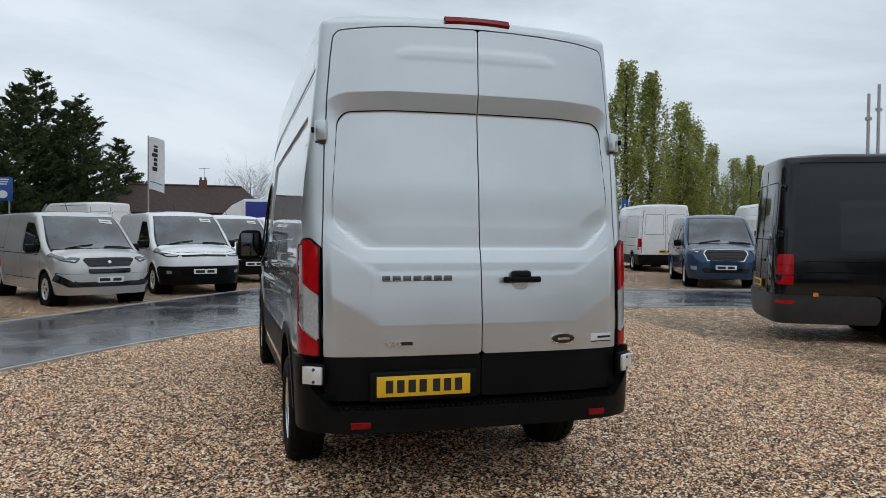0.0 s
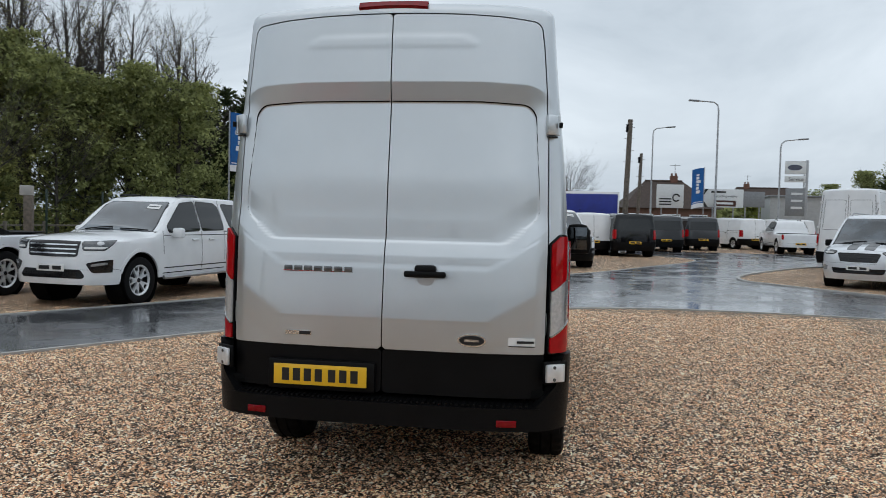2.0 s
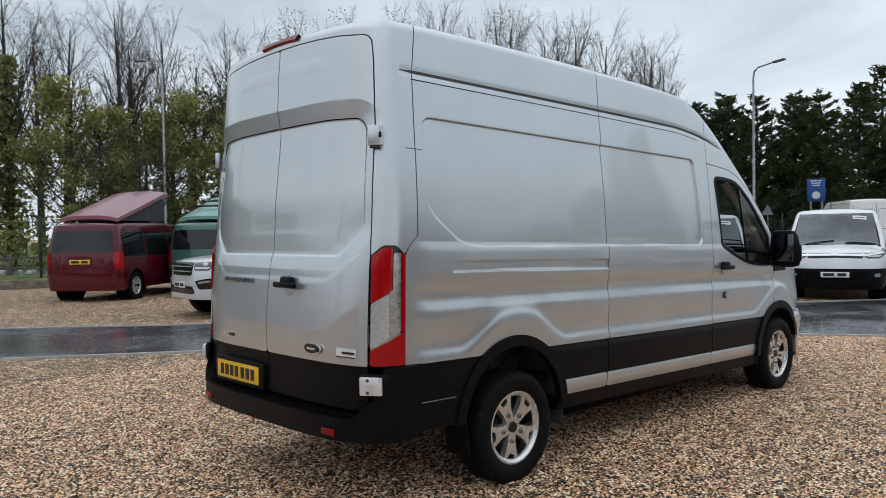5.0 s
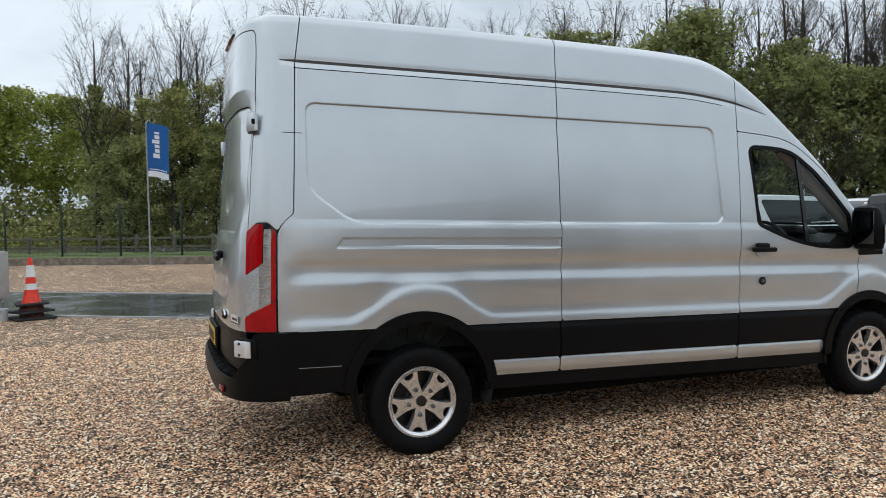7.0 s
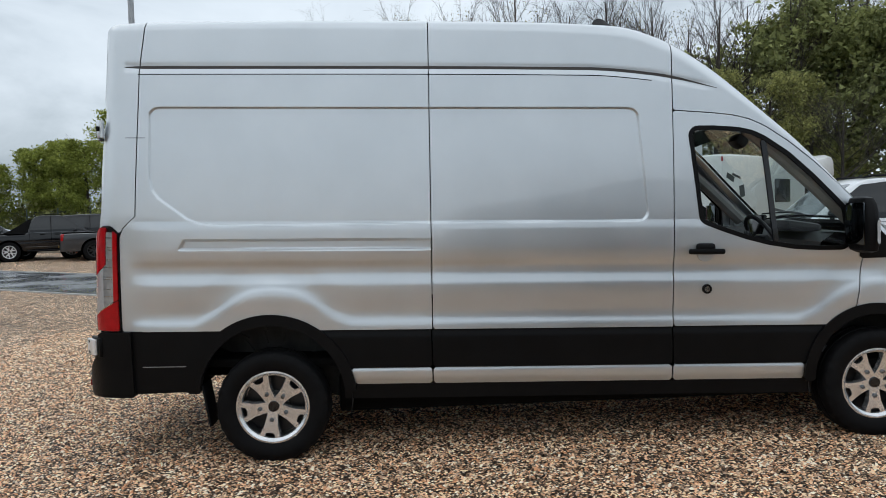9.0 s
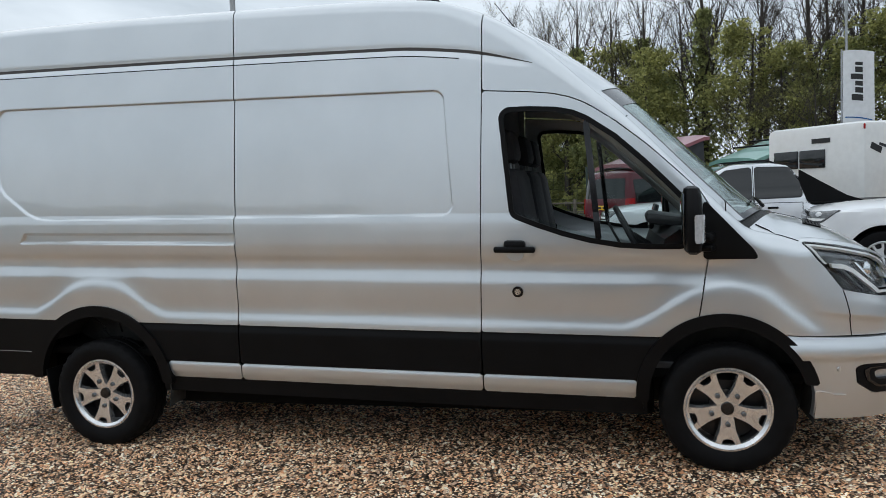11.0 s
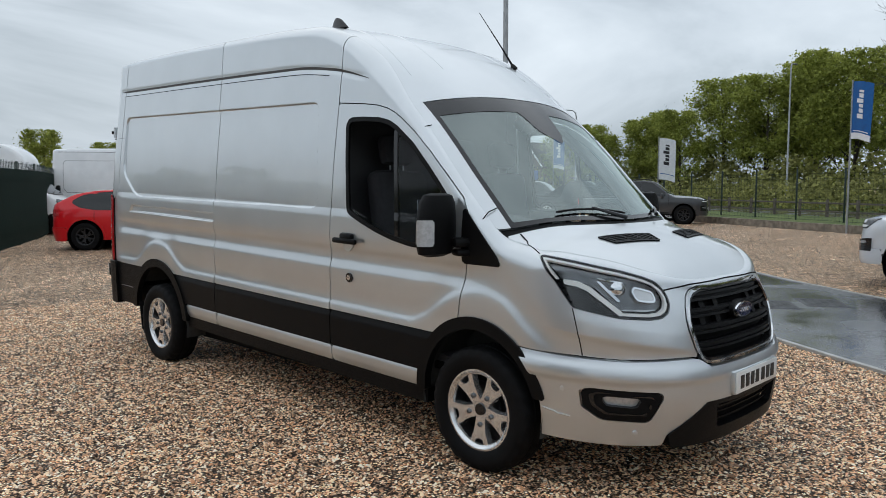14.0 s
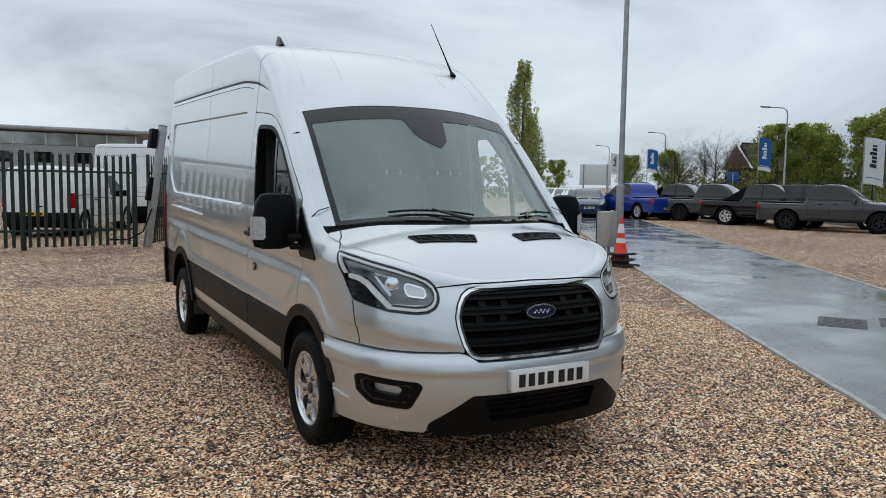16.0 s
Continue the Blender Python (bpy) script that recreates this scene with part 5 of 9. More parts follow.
part("rear_view_pod", Shape().box((0, 3.32, 2.02), (0.16, 0.10, 0.09), pose(0, 0, 0, -40, 0, 0), 0.03), cabin_plastic, VAN, "", rake)


# ---- ground ----
def ground_material():
    m, t, b = nodes_of("wet_pea_gravel")
    co = t.nodes.new("ShaderNodeTexCoord")
    warp = t.nodes.new("ShaderNodeTexNoise")
    warp.inputs["Scale"].default_value = 25.0
    vor = t.nodes.new("ShaderNodeTexVoronoi")
    vor.inputs["Scale"].default_value = 66.0
    big = t.nodes.new("ShaderNodeTexNoise")
    big.inputs["Scale"].default_value, big.inputs["Detail"].default_value = 0.35, 5.0
    sep = t.nodes.new("ShaderNodeSeparateColor")
    ramp = t.nodes.new("ShaderNodeValToRGB")
    cr = ramp.color_ramp
    cr.interpolation = "CONSTANT"
    stops = [(0.0, (0.070, 0.040, 0.026)), (0.12, (0.60, 0.345, 0.195)), (0.26, (0.30, 0.18, 0.11)), (0.39, (0.97, 0.615, 0.37)), (0.53, (0.58, 0.395, 0.27)), (0.62, (0.98, 0.72, 0.46)), (0.79, (0.64, 0.32, 0.16)), (0.88, (0.99, 0.85, 0.66))]
    cr.elements[0].position, cr.elements[0].color = stops[0][0], (*stops[0][1], 1)
    cr.elements[1].position, cr.elements[1].color = stops[1][0], (*stops[1][1], 1)
    for pos, col in stops[2:]:
        e = cr.elements.new(pos)
        e.color = (*col, 1)
    t.links.new(co.outputs["Object"], vor.inputs["Vector"])
    t.links.new(co.outputs["Object"], big.inputs["Vector"])
    t.links.new(vor.outputs["Color"], sep.inputs[0])
    t.links.new(sep.outputs[0], ramp.inputs[0])
    # shade in the gaps between stones is put into the colour
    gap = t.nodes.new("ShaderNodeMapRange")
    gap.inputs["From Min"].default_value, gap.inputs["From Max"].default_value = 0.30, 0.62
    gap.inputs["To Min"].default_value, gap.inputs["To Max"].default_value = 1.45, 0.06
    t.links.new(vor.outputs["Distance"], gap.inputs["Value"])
    damp = t.nodes.new("ShaderNodeMapRange")
    damp.inputs["From Min"].default_value, damp.inputs["From Max"].default_value = 0.3, 0.7
    damp.inputs["To Min"].default_value, damp.inputs["To Max"].default_value = 0.75, 1.2
    t.links.new(big.outputs["Fac"], damp.inputs["Value"])
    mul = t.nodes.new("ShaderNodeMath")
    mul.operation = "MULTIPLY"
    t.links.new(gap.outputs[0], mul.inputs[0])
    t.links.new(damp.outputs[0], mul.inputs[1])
    # clumps of lighter and darker stones
    clump = t.nodes.new("ShaderNodeTexVoronoi")
    clump.inputs["Scale"].default_value = 19.0
    csep, cmap, mul2 = t.nodes.new("ShaderNodeSeparateColor"), t.nodes.new("ShaderNodeMapRange"), t.nodes.new("ShaderNodeMath")
    mul2.operation = "MULTIPLY"
    cmap.inputs["To Min"].default_value, cmap.inputs["To Max"].default_value = 0.50, 1.50
    t.links.new(co.outputs["Object"], clump.inputs["Vector"])
    t.links.new(clump.outputs["Color"], csep.inputs[0])
    t.links.new(csep.outputs[1], cmap.inputs["Value"])
    t.links.new(mul.outputs[0], mul2.inputs[0])
    t.links.new(cmap.outputs[0], mul2.inputs[1])
    grit = t.nodes.new("ShaderNodeTexNoise")
    grit.inputs["Scale"].default_value, grit.inputs["Detail"].default_value, grit.inputs["Roughness"].default_value = 9.0, 8.0, 0.85
    gmap, mul3 = t.nodes.new("ShaderNodeMapRange"), t.nodes.new("ShaderNodeMath")
    mul3.operation = "MULTIPLY"
    gmap.inputs["From Min"].default_value, gmap.inputs["From Max"].default_value = 0.35, 0.65
    gmap.inputs["To Min"].default_value, gmap.inputs["To Max"].default_value = 0.55, 1.5
    t.links.new(co.outputs["Object"], grit.inputs["Vector"])
    t.links.new(grit.outputs["Fac"], gmap.inputs["Value"])
    t.links.new(mul2.outputs[0], mul3.inputs[0])
    t.links.new(gmap.outputs[0], mul3.inputs[1])
    patch, psep, pmap, mul4 = (t.nodes.new(k) for k in ("ShaderNodeTexVoronoi", "ShaderNodeSeparateColor", "ShaderNodeMapRange", "ShaderNodeMath"))
    patch.inputs["Scale"].default_value = 7.0
    mul4.operation = "MULTIPLY"
    pmap.inputs["To Min"].default_value, pmap.inputs["To Max"].default_value = 0.72, 1.28
    t.links.new(co.outputs["Object"], patch.inputs["Vector"])
    t.links.new(patch.outputs["Color"], psep.inputs[0])
    t.links.new(psep.outputs[2], pmap.inputs["Value"])
    t.links.new(mul3.outputs[0], mul4.inputs[0])
    t.links.new(pmap.outputs[0], mul4.inputs[1])
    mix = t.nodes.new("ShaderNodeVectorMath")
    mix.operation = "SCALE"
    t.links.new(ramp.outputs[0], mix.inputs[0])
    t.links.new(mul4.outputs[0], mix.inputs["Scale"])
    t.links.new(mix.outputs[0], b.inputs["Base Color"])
    b.inputs["Roughness"].default_value = 0.6
    b.inputs["Specular IOR Level"].default_value = 0.2
    bp = t.nodes.new("ShaderNodeBump")
    bp.invert = True
    bp.inputs["Strength"].default_value, bp.inputs["Distance"].default_value = 0.9, 0.012
    t.links.new(vor.outputs["Distance"], bp.inputs["Height"])
    t.links.new(bp.outputs[0], b.inputs["Normal"])
    return m


gravel_mat = ground_material()
g = Shape()
gx = [-900, -300, -120, -60, -30, -15, -8, -4, 0, 4, 8, 12, 20, 40, 80, 200, 900]
g.grid([[(x, y, 0.0) for x in gx] for y in gx])
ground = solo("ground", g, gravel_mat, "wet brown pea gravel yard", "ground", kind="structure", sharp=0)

# ---- tarmac lanes and edgings ----
def tarmac_material():
    m, t, b = nodes_of("wet_tarmac")
    co = t.nodes.new("ShaderNodeTexCoord")
    big, fine = t.nodes.new("ShaderNodeTexNoise"), t.nodes.new("ShaderNodeTexNoise")
    big.inputs["Scale"].default_value, big.inputs["Detail"].default_value = 0.8, 8.0
    fine.inputs["Scale"].default_value, fine.inputs["Detail"].default_value = 140.0, 3.0
    for n in (big, fine):
        t.links.new(co.outputs["Object"], n.inputs["Vector"])
    ramp = t.nodes.new("ShaderNodeValToRGB")
    ramp.color_ramp.elements[0].position, ramp.color_ramp.elements[0].color = 0.3, (0.055, 0.058, 0.064, 1)
    ramp.color_ramp.elements[1].position, ramp.color_ramp.elements[1].color = 0.7, (0.115, 0.119, 0.126, 1)
    t.links.new(fine.outputs["Fac"], ramp.inputs[0])
    t.links.new(ramp.outputs[0], b.inputs["Base Color"])
    mr = t.nodes.new("ShaderNodeMapRange")
    mr.inputs["From Min"].default_value, mr.inputs["From Max"].default_value = 0.42, 0.60
    mr.inputs["To Min"].default_value, mr.inputs["To Max"].default_value = 0.07, 0.30
    t.links.new(big.outputs["Fac"], mr.inputs["Value"])
    t.links.new(mr.outputs[0], b.inputs["Roughness"])
    b.inputs["Specular IOR Level"].default_value = 0.9
    b.inputs["Coat Weight"].default_value = 0.35
    b.inputs["Coat Roughness"].default_value = 0.22
    bs = t.nodes.new("ShaderNodeMath")
    bs.operation = "MULTIPLY"
    bs.inputs[1].default_value = 0.7
    t.links.new(mr.outputs[0], bs.inputs[0])
    bp = t.nodes.new("ShaderNodeBump")
    bp.inputs["Distance"].default_value = 0.004
    t.links.new(bs.outputs[0], bp.inputs["Strength"])
    t.links.new(fine.outputs["Fac"], bp.inputs["Height"])
    t.links.new(bp.outputs[0], b.inputs["Normal"])
    return m


tarmac = tarmac_material()
concrete = plain("pale_concrete", (0.42, 0.41, 0.39), 0.75, vary=0.18, scale=5, bump=0.2, bump_scale=80)
iron = plain("wet_cast_iron", (0.045, 0.045, 0.047), 0.4, 0.6, vary=0.2, scale=20, bump=0.2, bump_scale=60)


def flat_sheet(outline, z):
    bm = bmesh.new()
    f = bm.faces.new([bm.verts.new((x, y, z)) for x, y in outline])
    f.normal_update()
    bmesh.ops.triangulate(bm, faces=[f], ngon_method="EAR_CLIP")
    bm.normal_update()
    if bm.faces[:][0].normal.z < 0:
        bmesh.ops.reverse_faces(bm, faces=bm.faces[:])
    bm.verts.index_update()
    sh = Shape()
    sh.add([v.co.copy() for v in bm.verts], [tuple(v.index for v in f.verts) for f in bm.faces])
    bm.free()
    return sh


def rounded_line(pts, n=6):
    """A smooth line through points."""
    P = [Vector((*p, 0)) for p in pts]
    out = []
    for i in range(len(P) - 1):
        a, b, c, d = P[max(i - 1, 0)], P[i], P[i + 1], P[min(i + 2, len(P) - 1)]
        for k in range(n):
            t = k / n
            q = 0.5 * ((2 * b) + (c - a) * t + (2 * a - 5 * b + 4 * c - d) * t * t + (3 * b - a - 3 * c + d) * t ** 3)
            out.append((q.x, q.y))
    out.append(tuple(pts[-1]))
    return out


LANE_NEAR = rounded_line([(-31, -33), (-26, -26), (-16.5, -12.2), (-7.2, 1.50), (-5.15, 4.54), (-3.88, 6.47), (-2.78, 8.18), (-2.03, 9.32), (-1.45, 10.2), (-0.3, 11.6), (0.7, 12.45), (2.2, 13.4), (3.8, 13.9), (5.6, 13.95), (7.7, 13.65), (10, 13.1), (14, 12.0), (22, 9.5), (40, 4)])
ISLAND = rounded_line([(40, 9), (24, 14.0), (13, 17.0), (10.6, 17.5), (9.0, 18.5), (7.6, 20.4), (6.95, 21.7), (7.5, 24), (9.9, 28.2), (12, 30.4), (17, 33.3), (32, 38)])
LANE_FAR = rounded_line([(1.0, 40.5), (4.9, 37.3), (6.5, 35.5), (7.4, 33.6), (7.0, 31), (4.9, 26.7), (2.9, 22.7), (0.8, 20.0), (-1.4, 16.7), (-3.5, 13.4), (-5.5, 9.9), (-7.4, 7.1), (-9.6, 4.3), (-18.6, -8.6), (-29, -24), (-37, -36)])
lane = solo("road", flat_sheet(LANE_NEAR + ISLAND + [(32, 46), (12, 42)] + LANE_FAR, 0.012), tarmac, "wet dark tarmac lane through the yard", "road", kind="structure", sharp=0)


def edging(line, width, height, name="kerb", mat=None, label="narrow concrete edging beside the tarmac lane"):
    sh = Shape()
    rows = []
    for i, (x, y) in enumerate(line):
        a, b = Vector(line[max(i - 1, 0)]), Vector(line[min(i + 1, len(line) - 1)])
        d = (b - a).normalized()
        n = Vector((-d.y, d.x)) * width / 2
        rows.append([(x - n.x, y - n.y, -0.02), (x - n.x, y - n.y, height), (x + n.x, y + n.y, height), (x + n.x, y + n.y, -0.02)])
    sh.grid(rows)
    return solo(name, sh, mat or concrete, label, "kerb", kind="structure", sharp=20)


edging(LANE_NEAR[6:104], 0.055, 0.028)
edging(LANE_FAR[6:80], 0.06, 0.025)
edging(ISLAND[6:], 0.10, 0.04)
for x, y, a in ((-4.72, 7.78, 33), (-5.32, 8.17, 33)):
    cover = thing("manhole_cover", "cast-iron chequered drain cover set in the tarmac", "manhole cover", pose(x, y, 0.012, 0, 0, a), "drain covers")
    part("frame", Shape().box((0, 0, -0.002), (0.72, 0.52, 0.010), None, 0.002), iron, cover)
    for i in range(6):
        for j in range(4):
            part("tread", Shape().box((-0.27 + 0.108 * i, -0.16 + 0.107 * j, 0.003), (0.085, 0.085, 0.006), None, 0.002), iron, cover)


# ---- other parked vehicles ----
white_paint = carpaint("white_paint", (0.80, 0.81, 0.82))
grey_paint = carpaint("pale_grey_paint", (0.54, 0.53, 0.52), 0.5, 0.35)
silver2_paint = carpaint("bright_silver_paint", (0.72, 0.74, 0.77), 0.35, 0.3)
dark_paint = carpaint("dark_grey_paint", (0.050, 0.052, 0.056), 0.3, 0.3)
black_paint = plain("black_paint", (0.004, 0.004, 0.005), 0.3, 0.0, 1.0, vary=0.05, scale=3.0, spec=0.0)
red_paint = carpaint("dark_red_paint", (0.10, 0.004, 0.012), 0.2, 0.3)
bright_red = carpaint("bright_red_paint", (0.60, 0.006, 0.012))
green_paint = carpaint("blue_green_paint", (0.055, 0.15, 0.13), 0.2)
navy_paint = carpaint("steel_blue_paint", (0.022, 0.055, 0.12), 0.5, 0.3)
blue_paint = carpaint("vivid_blue_paint", (0.012, 0.045, 0.30), 0.3, 0.3)
grey_plastic = plain("weathered_grey_plastic", (0.022, 0.022, 0.024), 0.45, vary=0.15, bump=0.1, bump_scale=300)
pop_cloth = plain("grey_tent_cloth", (0.05, 0.05, 0.055), 0.85, vary=0.2, scale=6, bump=0.2)


class Car:
    """A parked vehicle: a shell with its panels, glass, lamps and wheels; front is +y."""

    def __init__(self, name, label, category, paint, half, tail, nose, prof, crown=0.05, corner=0.08, lean=0.16, belt=1.0, axles=(-1.6, 1.6), wheel_r=0.33, rim=None, nt=4.0, nf=2.8, rear_lean=0.10, group="parked vehicles", low=0.28, step=0.085, tuck=0.82, forks=False):
        self.ob = thing(name, label, category, None, group)
        self.paint, self.half, self.short_lamps, self.pane_step = paint, half, False, 0.055
        top = max(z for _, z in prof)
        y0, y1 = tail + 0.35, nose - 0.75
        self.sh = Shell(tail, y0, y1, nose, hw=[(0.2, half * 0.93), (0.5, half * 0.985), (0.8, half), (belt, half * 0.985), (top, half * tuck), (top + 0.3, half * (tuck - 0.05))], prof=prof,
                        crown=[(tail - 0.2, crown), (nose * 0.3, crown), (nose * 0.55, crown * 2.0), (nose + 0.2, crown * 1.6)], r=[(tail - 0.2, corner), (nose + 0.2, corner * 0.9)],
                        rear=[(0.2, 0.06), (0.5, 0.0), (belt, 0.02), (top, rear_lean), (top + 0.2, rear_lean)], front=[(0.2, -0.08), (0.45, 0.0), (0.7, -0.01), (1.0, -lean), (1.4, -lean * 2.2)], nt=nt, nf=nf, low=low)
        self.axles, self.wr, self.step, self.low = axles, wheel_r, step, low
        self.arches = [(a, wheel_r, wheel_r + 0.075) for a in axles]
        rim = rim or alloy
        for sx in (1, -1):
            for a in axles:
                wheel(self.ob, (sx * (half - 0.115), a, wheel_r), wheel_r, 0.22, wheel_r * 0.64, 5, rim, sx, tread=False, lug=False, forks=forks)
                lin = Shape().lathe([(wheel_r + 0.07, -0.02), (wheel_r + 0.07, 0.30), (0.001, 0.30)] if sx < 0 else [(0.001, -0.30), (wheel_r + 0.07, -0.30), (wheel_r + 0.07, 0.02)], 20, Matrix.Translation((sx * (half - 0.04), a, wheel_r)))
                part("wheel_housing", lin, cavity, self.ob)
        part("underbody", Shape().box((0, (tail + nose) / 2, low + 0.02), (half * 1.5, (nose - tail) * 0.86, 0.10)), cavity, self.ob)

    def wall(self, name, fn, mat, s=(None, None), v=(0.25, 3.2), off=0.0, depth=0.012, both=True, res=None, label=""):
        S = self.sh
        a, b = s[0] if s[0] is not None else S.s0, s[1] if s[1] is not None else S.s1
        d = res or self.step
        us, vs = np.linspace(a, b, max(4, int((b - a) / d) + 1)), np.arange(v[0], v[1] + d * 0.8, d * 0.8)
        U, V = np.meshgrid(us, vs, indexing="ij")
        X = np.interp(U, S.S, S.X) * S.hw(V)
        f = np.maximum(fn(U, V, X), V - S.top_v(us)[:, None])
        sh = skin(us, vs, f, lambda p, q, o: S.wall(p, q, off + o), depth)
        if both == "joined":
            return part(name, merged(sh, mirror_x(sh)), mat, self.ob, label)
        part(name, sh, mat, self.ob, label)
        if both:
            part(name, mirror_x(sh), mat, self.ob, label)

    def roofsheet(self, name, fn, mat, y=(None, None), off=0.0, depth=0.012, res=None, label=""):
        S = self.sh
        d = res or self.step
        ys = np.arange(y[0] if y[0] is not None else S.tail, (y[1] if y[1] is not None else S.nose) + d, d)
        xs = np.linspace(-self.half, self.half, int(2 * self.half / d) + 1)
        GX_, GY_ = np.meshgrid(xs, ys, indexing="ij")
        f = np.maximum(fn(GX_, GY_), poly_sdf(GX_, GY_, S.rim_loop(90)) - 0.003)
        return part(name, skin(xs, ys, f, lambda p, q, o: S.top(p, q, off + o), depth), mat, self.ob, label)

    def body(self, ws, bumper=None, bumper_top=0.62, lower=None, side_windows=(), rear_window=None, grille=None, head=None, tail_lamp=None, plates=(None, None), windows_mat=None, door_gaps=(), rear_gap=False, bars=3, bar_mat=None):
        """ws: windscreen (top y, base y, half width at the top, at the base)."""
        glassm = windows_mat or dark_glass
        arch = lambda U, V: np.minimum(np.hypot(U - self.arches[0][0], V - self.arches[0][1]) - self.arches[0][2], np.hypot(U - self.arches[1][0], V - self.arches[1][1]) - self.arches[1][2])
        for y, z0, z1 in door_gaps:
            self.line("door_seam", [(y, z0), (y, z1)])
        front_s, rear_s = self.axles[1] + self.arches[1][2], self.axles[0] - self.arches[0][2]
        in_bump = (lambda U, V: np.where((U > front_s - 0.02) | (U < rear_s + 0.02), V - bumper_top, 1.0)) if bumper else (lambda U, V: np.ones(U.shape))
        self.wall("body", lambda U, V, X: np.maximum.reduce([self.low - V, -arch(U, V), -in_bump(U, V) if bumper else -np.ones(U.shape)]), self.paint, both="joined", depth=0.02)
        if bumper:
            self.wall("front_bumper", lambda U, V, X: np.maximum.reduce([front_s - U, V - bumper_top + 0.004, self.low - 0.04 - V]), bumper, s=(front_s - 0.1, None), v=(0.2, bumper_top + 0.1), off=0.01, both="joined")
            self.wall("rear_bumper", lambda U, V, X: np.maximum.reduce([U - rear_s, V - bumper_top + 0.004, self.low - 0.02 - V]), bumper, s=(None, rear_s + 0.1), v=(0.2, bumper_top + 0.1), off=0.02, both="joined")
        if lower:
            self.wall("lower_cladding", lambda U, V, X: np.maximum.reduce([self.low - 0.01 - V, V - lower, -arch(U, V), rear_s - U, U - front_s]), black_plastic, s=(rear_s - 0.1, front_s + 0.1), v=(0.2, lower + 0.1), off=0.008)
        for a in self.arches:
            if lower or bumper:
                self.wall("arch_trim", lambda U, V, X: np.maximum.reduce([np.hypot(U - a[0], V - a[1]) - a[2] - 0.05, a[2] - np.hypot(U - a[0], V - a[1]), self.low - V]), black_plastic if lower else self.paint, s=(a[0] - 0.6, a[0] + 0.6), v=(0.2, 1.0), off=0.012, res=0.05)
        yt, yb, wt, wb = ws
        wsf = lambda X, Y: np.maximum.reduce([yt + 0.06 * (1 - (X / wt) ** 2) - Y, Y - yb - 0.14 * (1 - (X / wb) ** 2), np.abs(X) - np.interp(Y, [yt, yb], [wt, wb])])
        self.roofsheet("roof", lambda X, Y: np.maximum(-wsf(X, Y), Y - yb - 0.14 * (1 - (X / wb) ** 2)), self.paint)
        self.roofsheet("bonnet", lambda X, Y: yb + 0.17 * (1 - (X / wb) ** 2) - Y, self.paint, y=(yb - 0.1, None))
        self.roofsheet("screen_edge", lambda X, Y: wsf(X, Y) + 0.001, gloss_black, y=(yt - 0.1, yb + 0.2), off=-0.006, res=0.065)
        self.roofsheet("windscreen", lambda X, Y: wsf(X, Y) + 0.022, cabin_glass, y=(yt - 0.1, yb + 0.2), off=0.001, res=0.065, label="dark windscreen")
        self.wipers(yb + 0.05, span=wb * 0.66)
        for poly in side_windows:
            xs = [p[0] for p in poly]
            zs = [p[1] for p in poly]
            self.wall("window_surround", lambda U, V, X: poly_sdf(U, V, poly, 0.03) - 0.022, gloss_black, s=(min(xs) - 0.1, max(xs) + 0.1), v=(min(zs) - 0.1, max(zs) + 0.1), off=0.002, res=self.pane_step, depth=0.0)
            self.wall("side_window", lambda U, V, X: poly_sdf(U, V, poly, 0.03), glassm, s=(min(xs) - 0.06, max(xs) + 0.06), v=(min(zs) - 0.06, max(zs) + 0.08), off=0.004, res=self.pane_step, label="dark side window")
        if rear_window:
            self.wall("rear_window", lambda U, V, X: np.where(U < self.sh.y0, poly_sdf(X, V, rear_window, 0.03), 1.0), dark_glass, s=(None, self.sh.y0 + 0.05), off=0.005, res=0.035, both="joined", label="dark rear window")
        if rear_gap:
            self.wall("door_seam", lambda U, V, X: np.where(U < self.sh.y0, np.maximum.reduce([X - 0.006, 0.5 - V, V - rear_gap]), 1.0), cavity, s=(None, self.sh.s0 + 0.1), off=0.004, res=0.01, both="joined")
            self.wall("door_handle", lambda U, V, X: np.maximum(np.abs(X - 0.14) - 0.06, np.abs(V - rear_gap * 0.46) - 0.018), black_plastic, s=(None, self.sh.s0 + 0.4), v=(0.5, 1.5), off=0.03, res=0.02, both=False)
        fs = lambda U, f: np.where(U > self.sh.y1, f, 1.0)
        if grille:
            self.wall("grille", lambda U, V, X: fs(U, poly_sdf(X, V, grille, 0.02)), gloss_black, s=(self.sh.y1, None), v=(0.25, 1.4), off=0.006, res=0.03, both="joined", label="black grille")
            zs = [p[1] for p in grille]
            for k in range(bars):
                z = min(zs) + (k + 1) * (max(zs) - min(zs)) / (bars + 1)
                self.wall("grille_bar", lambda U, V, X: fs(U, np.maximum(poly_sdf(X, V, grille, 0.02) + 0.03, np.abs(V - z) - 0.011)), bar_mat or dark_alloy, s=(self.sh.y1, None), v=(z - 0.1, z + 0.1), off=0.012, res=0.02, both="joined")
        if head:
            sc, zt = self.sh.at_x(0.955) - 0.16, max(p[1] for p in head)
            back = (lambda U, V: sc + (zt - V) * 1.3 - U) if self.short_lamps else (lambda U, V: U * 0.0 - 1.0)
            self.wall("headlamp_bezel", lambda U, V, X: fs(U, np.maximum(poly_sdf(X, V, head, 0.02), back(U, V)) - 0.014), gloss_black, s=(self.sh.y1 - 0.2, None), v=(0.4, 1.4), off=0.005, res=0.03)
